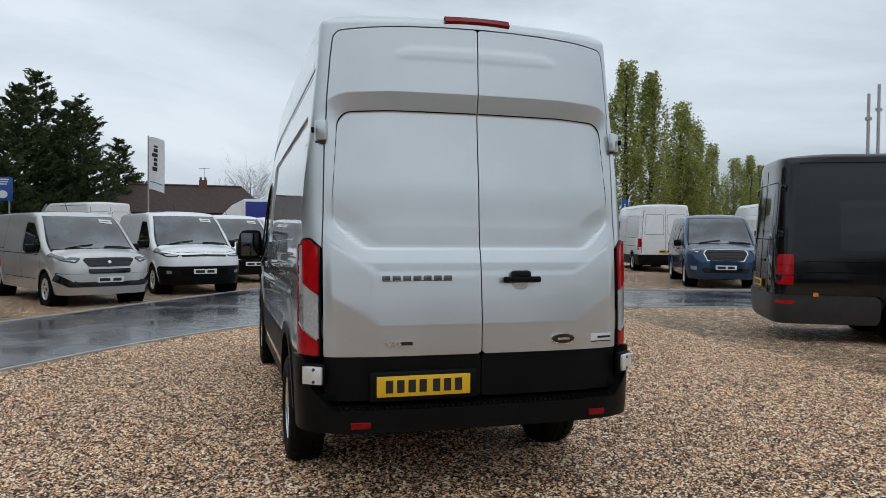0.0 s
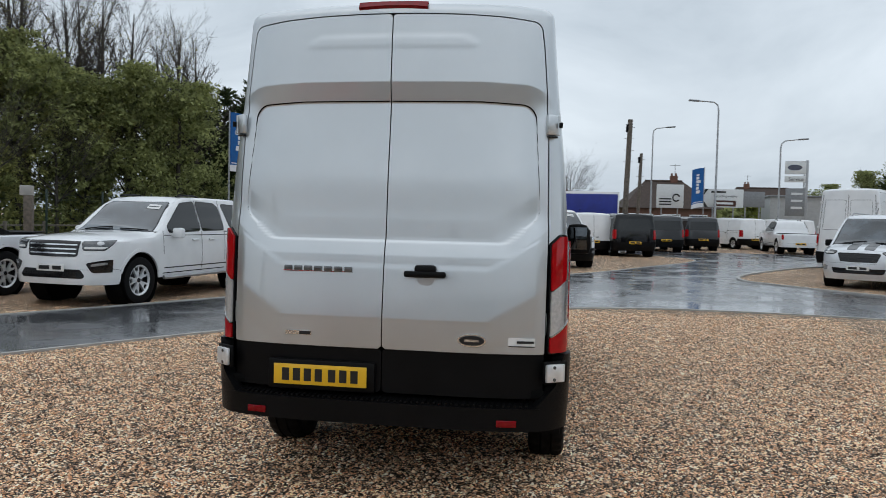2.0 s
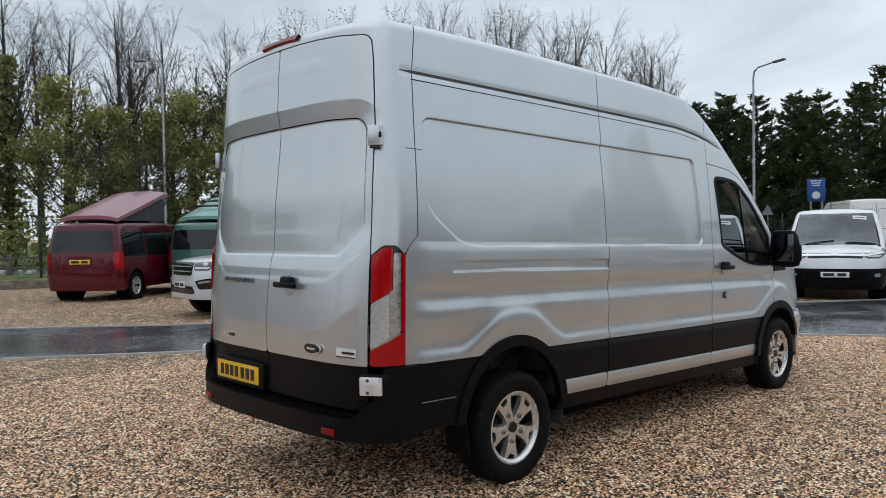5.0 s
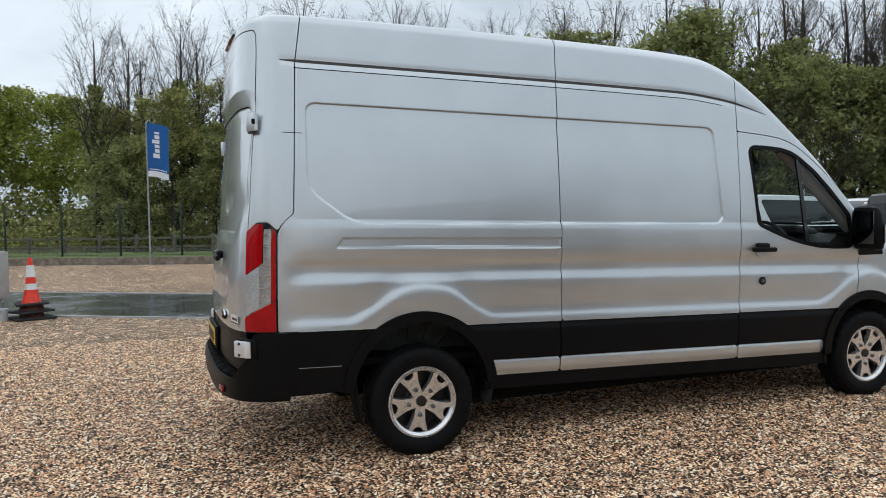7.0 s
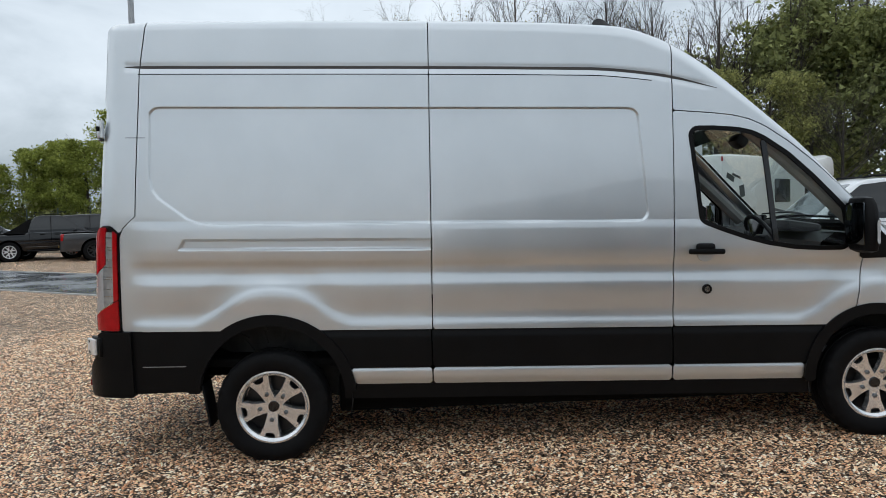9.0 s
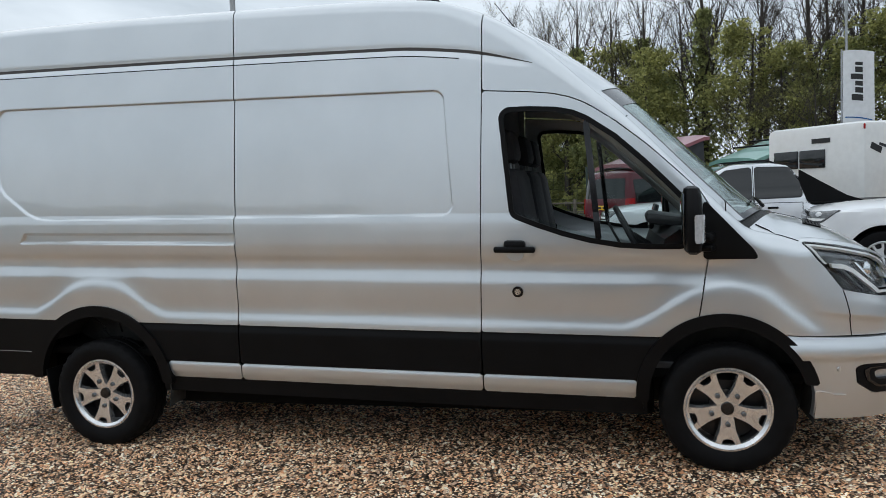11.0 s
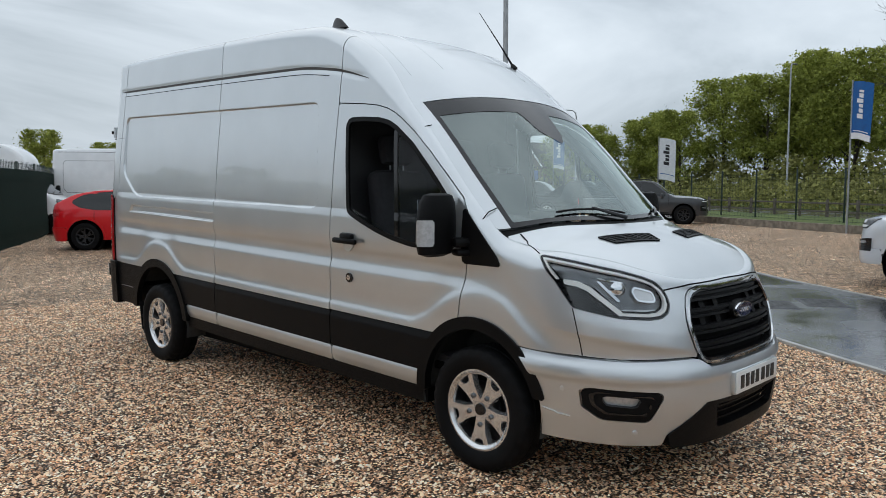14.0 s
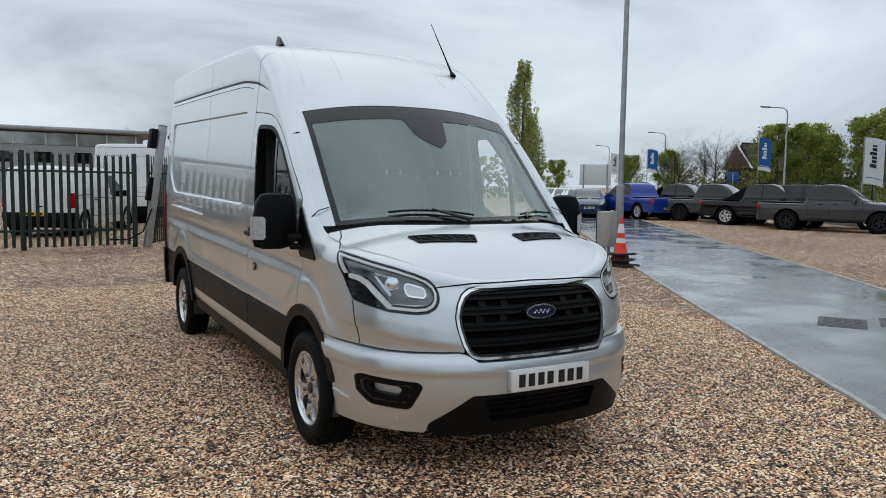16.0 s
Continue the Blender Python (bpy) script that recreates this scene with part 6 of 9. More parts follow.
            self.wall("headlamp", lambda U, V, X: fs(U, np.maximum(poly_sdf(X, V, head, 0.02), back(U, V))), lamp_inner, s=(self.sh.y1 - 0.2, None), v=(0.4, 1.4), off=0.008, res=0.03, label="clear headlamp")
            cx, cz = sum(p[0] for p in head) / len(head), sum(p[1] for p in head) / len(head)
            self.wall("headlamp_lens", lambda U, V, X: fs(U, np.hypot((X - cx) * 0.75, V - cz) - 0.030), bright_lens, s=(self.sh.y1 - 0.2, None), v=(cz - 0.1, cz + 0.1), off=0.013, res=0.02)
            low = min(p[1] for p in head)
            self.wall("running_light", lambda U, V, X: fs(U, np.maximum(np.maximum(poly_sdf(X, V, head, 0.02), back(U, V)) + 0.012, V - low - 0.045)), white_plate, s=(self.sh.y1 - 0.2, None), v=(0.4, 1.4), off=0.012, res=0.03, label="white running light")
        if tail_lamp:
            x0, x1, z0, z1 = tail_lamp
            self.wall("tail_lamp", lambda U, V, X: np.where(U < self.sh.y0 - 0.08, np.maximum.reduce([x0 - X, X - x1, z0 - V, V - z1]), 1.0), red_lens, s=(None, self.sh.y0 - 0.10), v=(z0 - 0.1, z1 + 0.1), off=0.012, res=0.04, label="red tail lamp")
        fz, rz = plates
        if fz:
            y = float(self.sh.wall([self.sh.s1], [fz], 0.02)[0][1])
            self.plate(Matrix.Translation((0, y + 0.004, fz)) @ FACE_FRONT, white_plate)
        if rz:
            y = float(self.sh.wall([self.sh.s0], [rz], 0.02)[0][1])
            self.plate(Matrix.Translation((0, y - 0.01, rz)) @ FACE_REAR, yellow_plate)
        return self

    def line(self, name, pts, w=0.006, mat=None, off=0.002, both=True):
        """A thin seam drawn on the wall along (s, v) points."""
        S = self.sh
        P = np.array(pts, float)
        k = np.concatenate([[0], np.cumsum(np.hypot(*np.diff(P, axis=0).T))])
        n = max(2, int(k[-1] / 0.09) + 1)
        t = np.linspace(0, k[-1], n)
        u, v = np.interp(t, k, P[:, 0]), np.interp(t, k, P[:, 1])
        du, dv = np.gradient(u) if n > 2 else np.full(2, u[1] - u[0]), np.gradient(v) if n > 2 else np.full(2, v[1] - v[0])
        L = np.hypot(du, dv) + 1e-9
        a, b = S.wall(u - dv / L * w, v + du / L * w, off), S.wall(u + dv / L * w, v - du / L * w, off)
        sh = Shape().grid([a, b])
        part(name, sh, mat or cavity, self.ob)
        if both:
            part(name, mirror_x(sh), mat or cavity, self.ob)

    def wipers(self, y, x0=0.08, span=0.55):
        for x in (-x0 - span * 0.2, x0 + span * 0.9):
            p = [self.sh.top(x - span * q, y + 0.02 - 0.07 * q, 0.016) for q in (0, 0.5, 1)]
            part("wiper", Shape().tube(p, 0.011, 5), black_plastic, self.ob)

    def sticker(self, x, y, w=0.26, d=0.10):
        part("price_sticker", Shape().grid([[self.sh.top(x + i * w / 3, y + j * d, 0.008) for i in range(4)] for j in (1, 0)]), white_plate, self.ob, "white sales sticker")
        part("sticker_bar", Shape().grid([[self.sh.top(x + w * 0.1 + i * w * 0.8 / 3, y + d * j, 0.011) for i in range(4)] for j in (0.62, 0.42)]), dark_paint, self.ob)

    def plate(self, m, back):
        p = part("number_plate", Shape().box((0, 0, 0), (0.52, 0.111, 0.008), m @ Matrix.Translation((0, 0, 0.003)), 0.002), back, self.ob)
        for x, w in ((-0.115, 0.20), (0.125, 0.16)):
            part("plate_bar", Shape().box((0, 0, 0), (w, 0.060, 0.004), m @ Matrix.Translation((x, 0, 0.009))), black_ink, p)

    def mirrors(self, y, z, mat=None, size=(0.20, 0.12, 0.18)):
        for sx in (1, -1):
            w = float(self.sh.hw(z))
            part("door_mirror", merged(Shape().box((sx * (w + 0.13), y, z), size, pose(0, 0, 0, 0, 0, -8 * sx), 0.04), Shape().box((sx * (w + 0.02), y + 0.02, z - 0.04), (0.12, 0.05, 0.04), None, 0.01)), mat or self.paint, self.ob)

    def put(self, x, y, fx, fy):
        """Stands it at x, y with its front towards (fx, fy)."""
        self.ob.matrix_world = pose(x, y, 0, 0, 0, math.degrees(math.atan2(-fx, fy)))
        return self

    def again(self, x, y, fx, fy, label=""):
        o = copy_thing(self.ob, pose(x, y, 0, 0, 0, math.degrees(math.atan2(-fx, fy))))
        if label:
            tagged(o, label)
        return o


def mid_van(label, paint, bumper, head, grille, rear_window=None, windows=False, pop=None, camper=False, lower=None, rear_plate=0.62, gap=True):
    """A medium panel van about five metres long."""
    c = Car("panel_van" if not camper else "camper_van", label, "van", paint, 0.95, -2.48, 2.48,
            [(-2.6, 1.80), (-2.4, 1.86), (-1.8, 1.91), (0.2, 1.93), (0.62, 1.90), (0.82, 1.82), (1.60, 1.22), (1.76, 1.15), (2.10, 1.08), (2.34, 1.0), (2.55, 0.90)],
            crown=0.05, corner=0.10, axles=(-1.62, 1.60), wheel_r=0.335, belt=1.08, tuck=0.82, rear_lean=0.10, nf=3.3, lean=0.09, forks=True)
    sw = [[(0.27, 1.66), (0.70, 1.64), (1.30, 1.22), (1.28, 1.08), (0.95, 1.06), (0.29, 1.10)]]
    if windows:
        sw += [[(-1.0, 1.64), (0.10, 1.64), (0.10, 1.08), (-1.0, 1.08)], [(-2.2, 1.62), (-1.12, 1.64), (-1.12, 1.08), (-2.15, 1.08)]]
    c.body((0.78, 1.62, 0.74, 0.84), bumper=bumper, bumper_top=0.66, side_windows=sw, rear_window=rear_window, grille=grille, head=head, tail_lamp=(0.80, 1.2, 0.78, 1.18), plates=(0.54, rear_plate),
           door_gaps=[(0.20, 0.36, 1.80), (1.36, 0.45, 1.16), (-1.02, 0.36, 1.80)], rear_gap=1.78 if not rear_window and gap else False, lower=lower)
    c.mirrors(1.14, 1.14, black_plastic)
    # creases have no relief; flat grey lines paint their light and shade
    c.line("side_crease", [(-2.1, 1.04), (1.2, 1.02)], 0.008, lamp_inner)
    c.line("slide_rail", [(-2.2, 1.12), (-1.0, 1.12)], 0.010)
    c.line("sill_crease", [(-1.1, 0.52), (1.1, 0.52)], 0.006, lamp_inner)
    for y in (0.34, -0.86):
        c.wall("door_handle", lambda U, V, X: np.maximum(np.abs(U - y) - 0.09, np.abs(V - 0.98) - 0.018), paint if paint is not white_paint else black_plastic, s=(y - 0.15, y + 0.15), v=(0.9, 1.06), off=0.025, res=0.02)
    part("roof_aerial", Shape().tube([(0.1, 0.45, 1.93), (0.1, 0.30, 2.10)], 0.008, 6), black_plastic, c.ob)
    if pop:
        hinge, front = -2.1, 0.55
        roofp = Shape()
        rows = []
        for y, z in ((hinge, 2.06), (hinge + 0.5, 2.20), (-0.6, 2.48), (front - 0.2, 2.76), (front + 0.02, 2.78)):
            rows.append([(x, y, z - 0.07 * (abs(x) / 0.72) ** 3) for x in np.linspace(-0.74, 0.74, 9)])
        low = [[(p[0], p[1], p[2] - 0.09) for p in r] for r in rows]
        roofp.grid([r[::-1] for r in rows]).grid(low)
        for i in (0, -1):
            roofp.grid([[r[i] for r in rows], [r[i] for r in low]])
        roofp.grid([rows[0], low[0]]).grid([rows[-1], low[-1]])
        part("pop_up_roof", roofp, pop, c.ob, "raised sloping camper roof")
        cloth = Shape()
        base = 1.93
        for sx in (0.66, -0.66):
            cloth.grid([[(sx, y, base) for y in np.linspace(hinge + 0.1, front - 0.1, 8)], [(sx * 0.97, y, base + max(0.04, (y - hinge) / (front - hinge) * 0.80)) for y in np.linspace(hinge + 0.1, front - 0.1, 8)]])
        cloth.grid([[(x, front - 0.1, base) for x in (-0.66, 0, 0.66)], [(x, front - 0.1, 2.68) for x in (-0.64, 0, 0.64)]])
        cloth.grid([[(x, hinge + 0.1, base) for x in (-0.66, 0, 0.66)], [(x, hinge + 0.1, 2.02) for x in (-0.64, 0, 0.64)]])
        part("tent_cloth", cloth, pop_cloth, c.ob, "dark tent cloth under the raised roof")
    return c


HEAD_A = [(0.50, 0.95), (0.76, 1.03), (0.945, 1.10), (0.95, 0.98), (0.80, 0.885), (0.60, 0.885)]
HEAD_B = [(0.54, 0.965), (0.72, 1.03), (0.945, 1.14), (0.955, 1.03), (0.85, 0.93), (0.63, 0.885)]
GRILLE_A = [(-0.3, 0.97), (0.44, 0.96), (0.40, 0.81), (-0.3, 0.80)]
GRILLE_B = [(-0.3, 0.99), (0.52, 0.97), (0.50, 0.87), (-0.3, 0.89)]
# row of medium vans across the lane
expert = mid_van("pale grey medium panel van with black front grille, parked on gravel", grey_paint, grey_paint, HEAD_B, [(-0.3, 0.985), (0.46, 0.975), (0.50, 0.93), (0.40, 0.80), (-0.3, 0.79)])
def front_face(c, name, poly, mat, off=0.016, z=(0.25, 1.2), label="", both="joined"):
    c.wall(name, lambda U, V, X: np.where(U > c.sh.y1 - 0.1, poly_sdf(X, V, poly, 0.015), 1.0), mat, s=(c.sh.y1 - 0.1, None), v=z, off=off, res=0.03, both=both, label=label)


front_face(expert, "lower_intake", [(-0.3, 0.50), (0.60, 0.50), (0.90, 0.70), (0.93, 0.52), (0.74, 0.40), (-0.3, 0.40)], gloss_black, label="black lower air intake")
front_face(expert, "intake_slot", [(-0.3, 0.755), (0.42, 0.755), (0.40, 0.665), (-0.3, 0.665)], gloss_black)
front_face(expert, "intake_trim", [(0.62, 0.54), (0.88, 0.68), (0.90, 0.66), (0.66, 0.50)], grey_paint, off=0.022, both=True)
front_face(expert, "badge", [(-0.05, 0.92), (0.05, 0.92), (0.0, 0.84)], chrome, off=0.022)
expert.sticker(-0.62, 0.92)
expert.put(-3.45, 18.0, 0.50, -0.87)
expert.ob.scale = (0.97, 0.97, 0.96)
cit = mid_van("white medium panel van with black bumpers", white_paint, black_plastic, HEAD_A, GRILLE_B)
front_face(cit, "chrome_strip", [(-0.3, 0.965), (0.55, 0.94), (0.90, 1.0), (0.90, 0.985), (0.55, 0.922), (-0.3, 0.947)], chrome, off=0.020)
front_face(cit, "chevron_badge", [(-0.09, 0.93), (0.09, 0.93), (0.0, 1.0)], chrome, off=0.024)
front_face(cit, "bumper_slot", [(-0.3, 0.60), (0.55, 0.60), (0.50, 0.44), (-0.3, 0.44)], cavity, off=0.022)
front_face(cit, "fog_lamp", [(0.70, 0.56), (0.80, 0.57), (0.80, 0.50), (0.70, 0.49)], clear_lens, off=0.022, both=True)
cit.sticker(-0.60, 0.92)
cit.put(-1.40, 20.50, 0.33, -0.94)
cit.again(-0.20, 24.30, 0.33, -0.94, "white medium panel van with black bumpers beside the lane")
cit.again(1.50, 27.0, 0.36, -0.93, "white medium panel van at the end of the row")
cit.again(2.75, 37.0, -0.25, 0.97, "white medium van seen from its rear doors")
cit.again(12.4, 51.0, -0.4, 0.92, "far white van in the back row")
cit.again(15.8, 53.0, -0.4, 0.92, "far white van in the back row")
cit.again(2.25, -11.8, -0.44, -0.9, "white van behind the palisade fence")
blackvan = mid_van("black medium van seen from behind", black_paint, black_plastic, HEAD_A, GRILLE_A, rear_window=[(-0.2, 1.66), (0.72, 1.64), (0.76, 1.12), (-0.2, 1.12)], windows=True)
blackvan.put(4.75, 36.6, -0.15, 0.99)
dkvan = mid_van("dark grey medium van with tinted windows", dark_paint, black_plastic, HEAD_A, GRILLE_A, rear_window=[(-0.2, 1.64), (0.70, 1.62), (0.74, 1.14), (-0.2, 1.14)], windows=True)
dkvan.put(7.0, 43.4, -0.1, 0.99)
dkvan.again(9.4, 46.8, -0.1, 0.99)
dkvan.again(-7.2, 22.4, -0.35, 0.94, "dark grey medium van parked behind the pickups")
camper_red = mid_van("dark red camper van with its roof raised", red_paint, red_paint, HEAD_A, GRILLE_A, rear_window=[(-0.2, 1.70), (0.74, 1.68), (0.78, 1.18), (-0.2, 1.18)], windows=True, pop=plain("pink_red_roof", (0.30, 0.10, 0.12), 0.35, coat=0.5), camper=True, rear_plate=0.95)
camper_red.put(-15.3, 9.55, -0.66, 0.75)
camper_green = mid_van("two-tone green camper van with raised roof and roof bars", green_paint, dark_paint, HEAD_A, GRILLE_A, rear_window=[(-0.2, 1.70), (0.74, 1.68), (0.78, 1.18), (-0.2, 1.18)], windows=True, pop=plain("mint_green_roof", (0.17, 0.34, 0.29), 0.4, coat=0.5), camper=True, rear_plate=0.7)
for y in (-1.3, -0.7, -0.1):
    z = 2.08 + (y + 2.1) / 2.65 * 0.72 + 0.05
    part("roof_bar", Shape().tube([(-0.70, y, z), (0.70, y, z)], 0.022, 8), black_plastic, camper_green.ob, "black roof bar")
camper_green.put(-15.0, 12.45, -0.64, 0.77)
connect = mid_van("silver small van with two dark bonnet stripes", silver2_paint, silver2_paint, HEAD_A, [(-0.3, 0.93), (0.50, 0.92), (0.42, 0.70), (-0.3, 0.68)])
front_face(connect, "lower_intake", [(-0.3, 0.52), (0.62, 0.54), (0.56, 0.40), (-0.3, 0.40)], gloss_black)
front_face(connect, "fog_lamp", [(0.72, 0.58), (0.86, 0.60), (0.86, 0.47), (0.74, 0.46)], clear_lens, both=True)
for sgn in (1, -1):
    part("roof_rail", Shape().tube([(sgn * 0.72, -1.6, 1.90), (sgn * 0.73, -1.5, 1.94), (sgn * 0.73, 0.2, 1.96), (sgn * 0.72, 0.35, 1.90)], 0.018, 6), steel, connect.ob)
connect.roofsheet("bonnet_stripe", lambda X, Y: np.maximum(np.abs(X - 0.20) - 0.12, 1.66 - Y), dark_paint, y=(1.6, 2.4), off=0.005, res=0.04, label="dark bonnet stripe")
connect.roofsheet("bonnet_stripe", lambda X, Y: np.maximum(np.abs(X + 0.20) - 0.12, 1.66 - Y), dark_paint, y=(1.6, 2.4), off=0.005, res=0.04, label="dark bonnet stripe")
connect.put(10.55, 22.0, -0.56, -0.83)
connect.ob.scale = (0.98, 0.92, 0.97)
custom = mid_van("steel blue medium van with chrome-barred grille", navy_paint, navy_paint, [(0.60, 1.0), (0.74, 1.05), (0.945, 1.15), (0.955, 1.04), (0.86, 0.94), (0.68, 0.90)], [(-0.3, 1.0), (0.46, 1.0), (0.53, 0.90), (0.44, 0.72), (-0.3, 0.72)], windows=True)
front_face(custom, "grille_frame", [(-0.3, 1.022), (0.478, 1.022), (0.556, 0.90), (0.456, 0.697), (-0.3, 0.697)], chrome, off=0.003, label="slim chrome grille frame")
front_face(custom, "lower_intake", [(-0.3, 0.50), (0.60, 0.52), (0.54, 0.40), (-0.3, 0.40)], gloss_black)
front_face(custom, "fog_lamp", [(0.70, 0.56), (0.84, 0.58), (0.84, 0.48), (0.70, 0.47)], clear_lens, both=True)
custom.put(13.9, 20.0, -0.44, -0.90)
custom.ob.scale = (1.04, 1.04, 1.06)


def big_van(label, paint, height=2.6, bumper=None, rear_glass=False, sideglass=False, lamp_low=0.85, rear_axle=-1.75):
    """A large high-roof van about six metres long."""
    h = height
    c = Car("panel_van", label, "van", paint, 1.0, -3.0, 3.0,
            [(-3.1, h - 0.10), (-2.85, h - 0.04), (-2.2, h), (0.9, h), (1.25, h - 0.10), (1.55, h - 0.34), (1.75, 1.98), (2.30, 1.36), (2.45, 1.22), (2.80, 1.08), (2.95, 0.96), (3.1, 0.85)],
            crown=0.04, corner=0.09, axles=(rear_axle, 1.90), wheel_r=0.345, belt=1.2, tuck=0.86, rear_lean=0.10, nt=5.5, rim=dark_alloy if paint is black_paint else None)
    sw = [[(1.0, 1.95), (1.5, 1.93), (2.08, 1.36), (2.05, 1.20), (1.02, 1.20)]]
    if sideglass:
        sw.append([(-2.15, 1.95), (-0.6, 1.97), (-0.6, 1.28), (-2.15, 1.28)])
    c.body((1.66, 2.28, 0.74, 0.88), bumper=bumper or black_plastic, bumper_top=0.66, lower=0.62, side_windows=sw, grille=[(-0.3, 1.02), (0.5, 1.02), (0.46, 0.80), (-0.3, 0.80)], head=[(0.58, 1.04), (0.92, 1.14), (0.94, 0.92), (0.62, 0.88)],
           tail_lamp=(0.90, 1.3, lamp_low, lamp_low + 0.42), plates=(0.56, 0.78), rear_gap=h - 0.22, door_gaps=[(0.95, 0.40, h - 0.3), (-0.35, 0.40, h - 0.3)], rear_window=[(-0.2, h - 0.5), (0.74, h - 0.52), (0.80, 1.35), (-0.2, 1.35)] if rear_glass else None)
    c.mirrors(2.12, 1.38, black_plastic, (0.22, 0.13, 0.34))
    seam = lamp_inner if paint is white_paint else cavity
    # recess outlines and waist crease: flat lines paint the shade of pressings
    for y0, y1 in () if sideglass else ((-2.50, -0.46), (-0.26, 0.84)):
        c.line("panel_outline", [(y0 + 0.12, 1.30), (y1 - 0.08, 1.30), (y1, 1.38), (y1, h - 0.54), (y1 - 0.08, h - 0.46), (y0 + 0.08, h - 0.46), (y0, h - 0.54), (y0, 1.46), (y0 + 0.12, 1.30)], 0.005, seam)
    c.line("roof_seam", [(-2.7, h - 0.16), (1.0, h - 0.16)], 0.006, seam)
    c.line("waist_crease", [(-2.6, 1.12), (0.8, 1.12)], 0.004, seam)
    s_e = c.sh.at_x(0.90, False)
    c.line("rear_door_edge", [(s_e, 0.70), (s_e, h - 0.24)], 0.008)
    q0, q1 = c.sh.at_x(0.08, False), c.sh.at_x(0.80, False)
    c.line("rear_panel_outline", [(q0, 1.42), (q1, 1.42), (q1, h - 0.42), (q0, h - 0.42), (q0, 1.42)], 0.006, seam)
    for z in (0.9, 1.5, h - 0.5):
        for sgn in (1, -1):
            p = c.sh.wall([c.sh.at_x(0.95, False)], [z], 0.015)[0]
            part("hinge", Shape().box((sgn * p[0], p[1], p[2]), (0.07, 0.05, 0.09), pose(0, 0, 0, 0, 0, 35 * sgn), 0.01), paint, c.ob)
    c.wall("rub_strip", lambda U, V, X: np.maximum(np.abs(V - 0.98) - 0.012, np.maximum(-2.6 - U, U - 2.2)), cavity, s=(-2.65, 2.25), v=(0.9, 1.1), off=0.003, res=0.03)
    return c


blackbig = big_van("large black panel van with tinted side window, seen from its tail", black_paint, 2.64, grey_plastic, sideglass=True, lamp_low=0.80, rear_axle=-1.22)
lamp_s = blackbig.sh.at_x(0.93, False)
blackbig.wall("reflector", lambda U, V, X: np.maximum.reduce([lamp_s - U, U + 2.73, np.abs(V - 0.56) - 0.024]), red_lens, s=(lamp_s - 0.05, -2.68), v=(0.48, 0.64), off=0.028, res=0.02, label="red bumper reflector")
blackbig.wall("side_marker", lambda U, V, X: np.maximum(np.abs(U + 2.46) - 0.035, np.abs(V - 0.67) - 0.026), amber_lens, s=(-2.54, -2.38), v=(0.60, 0.74), off=0.02, res=0.015, label="amber side marker lamp")
for z in (0.93, 1.07):
    blackbig.wall("lamp_divider", lambda U, V, X: np.maximum.reduce([lamp_s - U, U + 2.74, np.abs(V - z) - 0.006]), gloss_black, s=(lamp_s - 0.05, -2.68), v=(z - 0.05, z + 0.05), off=0.016, res=0.012)
blackbig.put(10.35, 8.45, 0.88, -0.47)
crafter = big_van("large white panel van seen from its rear doors", white_paint, 2.60)
crafter.put(16.7, 28.4, 0.30, 0.955)
crafter.again(19.6, 24.6, 0.40, 0.92, "large white panel van behind the blue van")
cit.again(-14.2, 28.2, 0.30, -0.95, "white medium van parked far behind the pickups")
sprinter = big_van("tall white high-roof van with plain rear doors", white_paint, 2.86)
sprinter.put(13.2, 30.3, 0.55, 0.83)
crafter.again(-6.4, 36.4, -0.55, 0.83, "large white panel van far behind the row")
sprinter.again(-6.9, -15.6, -0.80, 0.60, "tall white van parked behind the red car")
sprinter.again(-1.6, -16.0, -0.85, 0.52, "tall white van beyond the palisade fence")
sprinter.again(9.0, -14.0, 0.9, 0.4, "tall white van beyond the palisade fence")


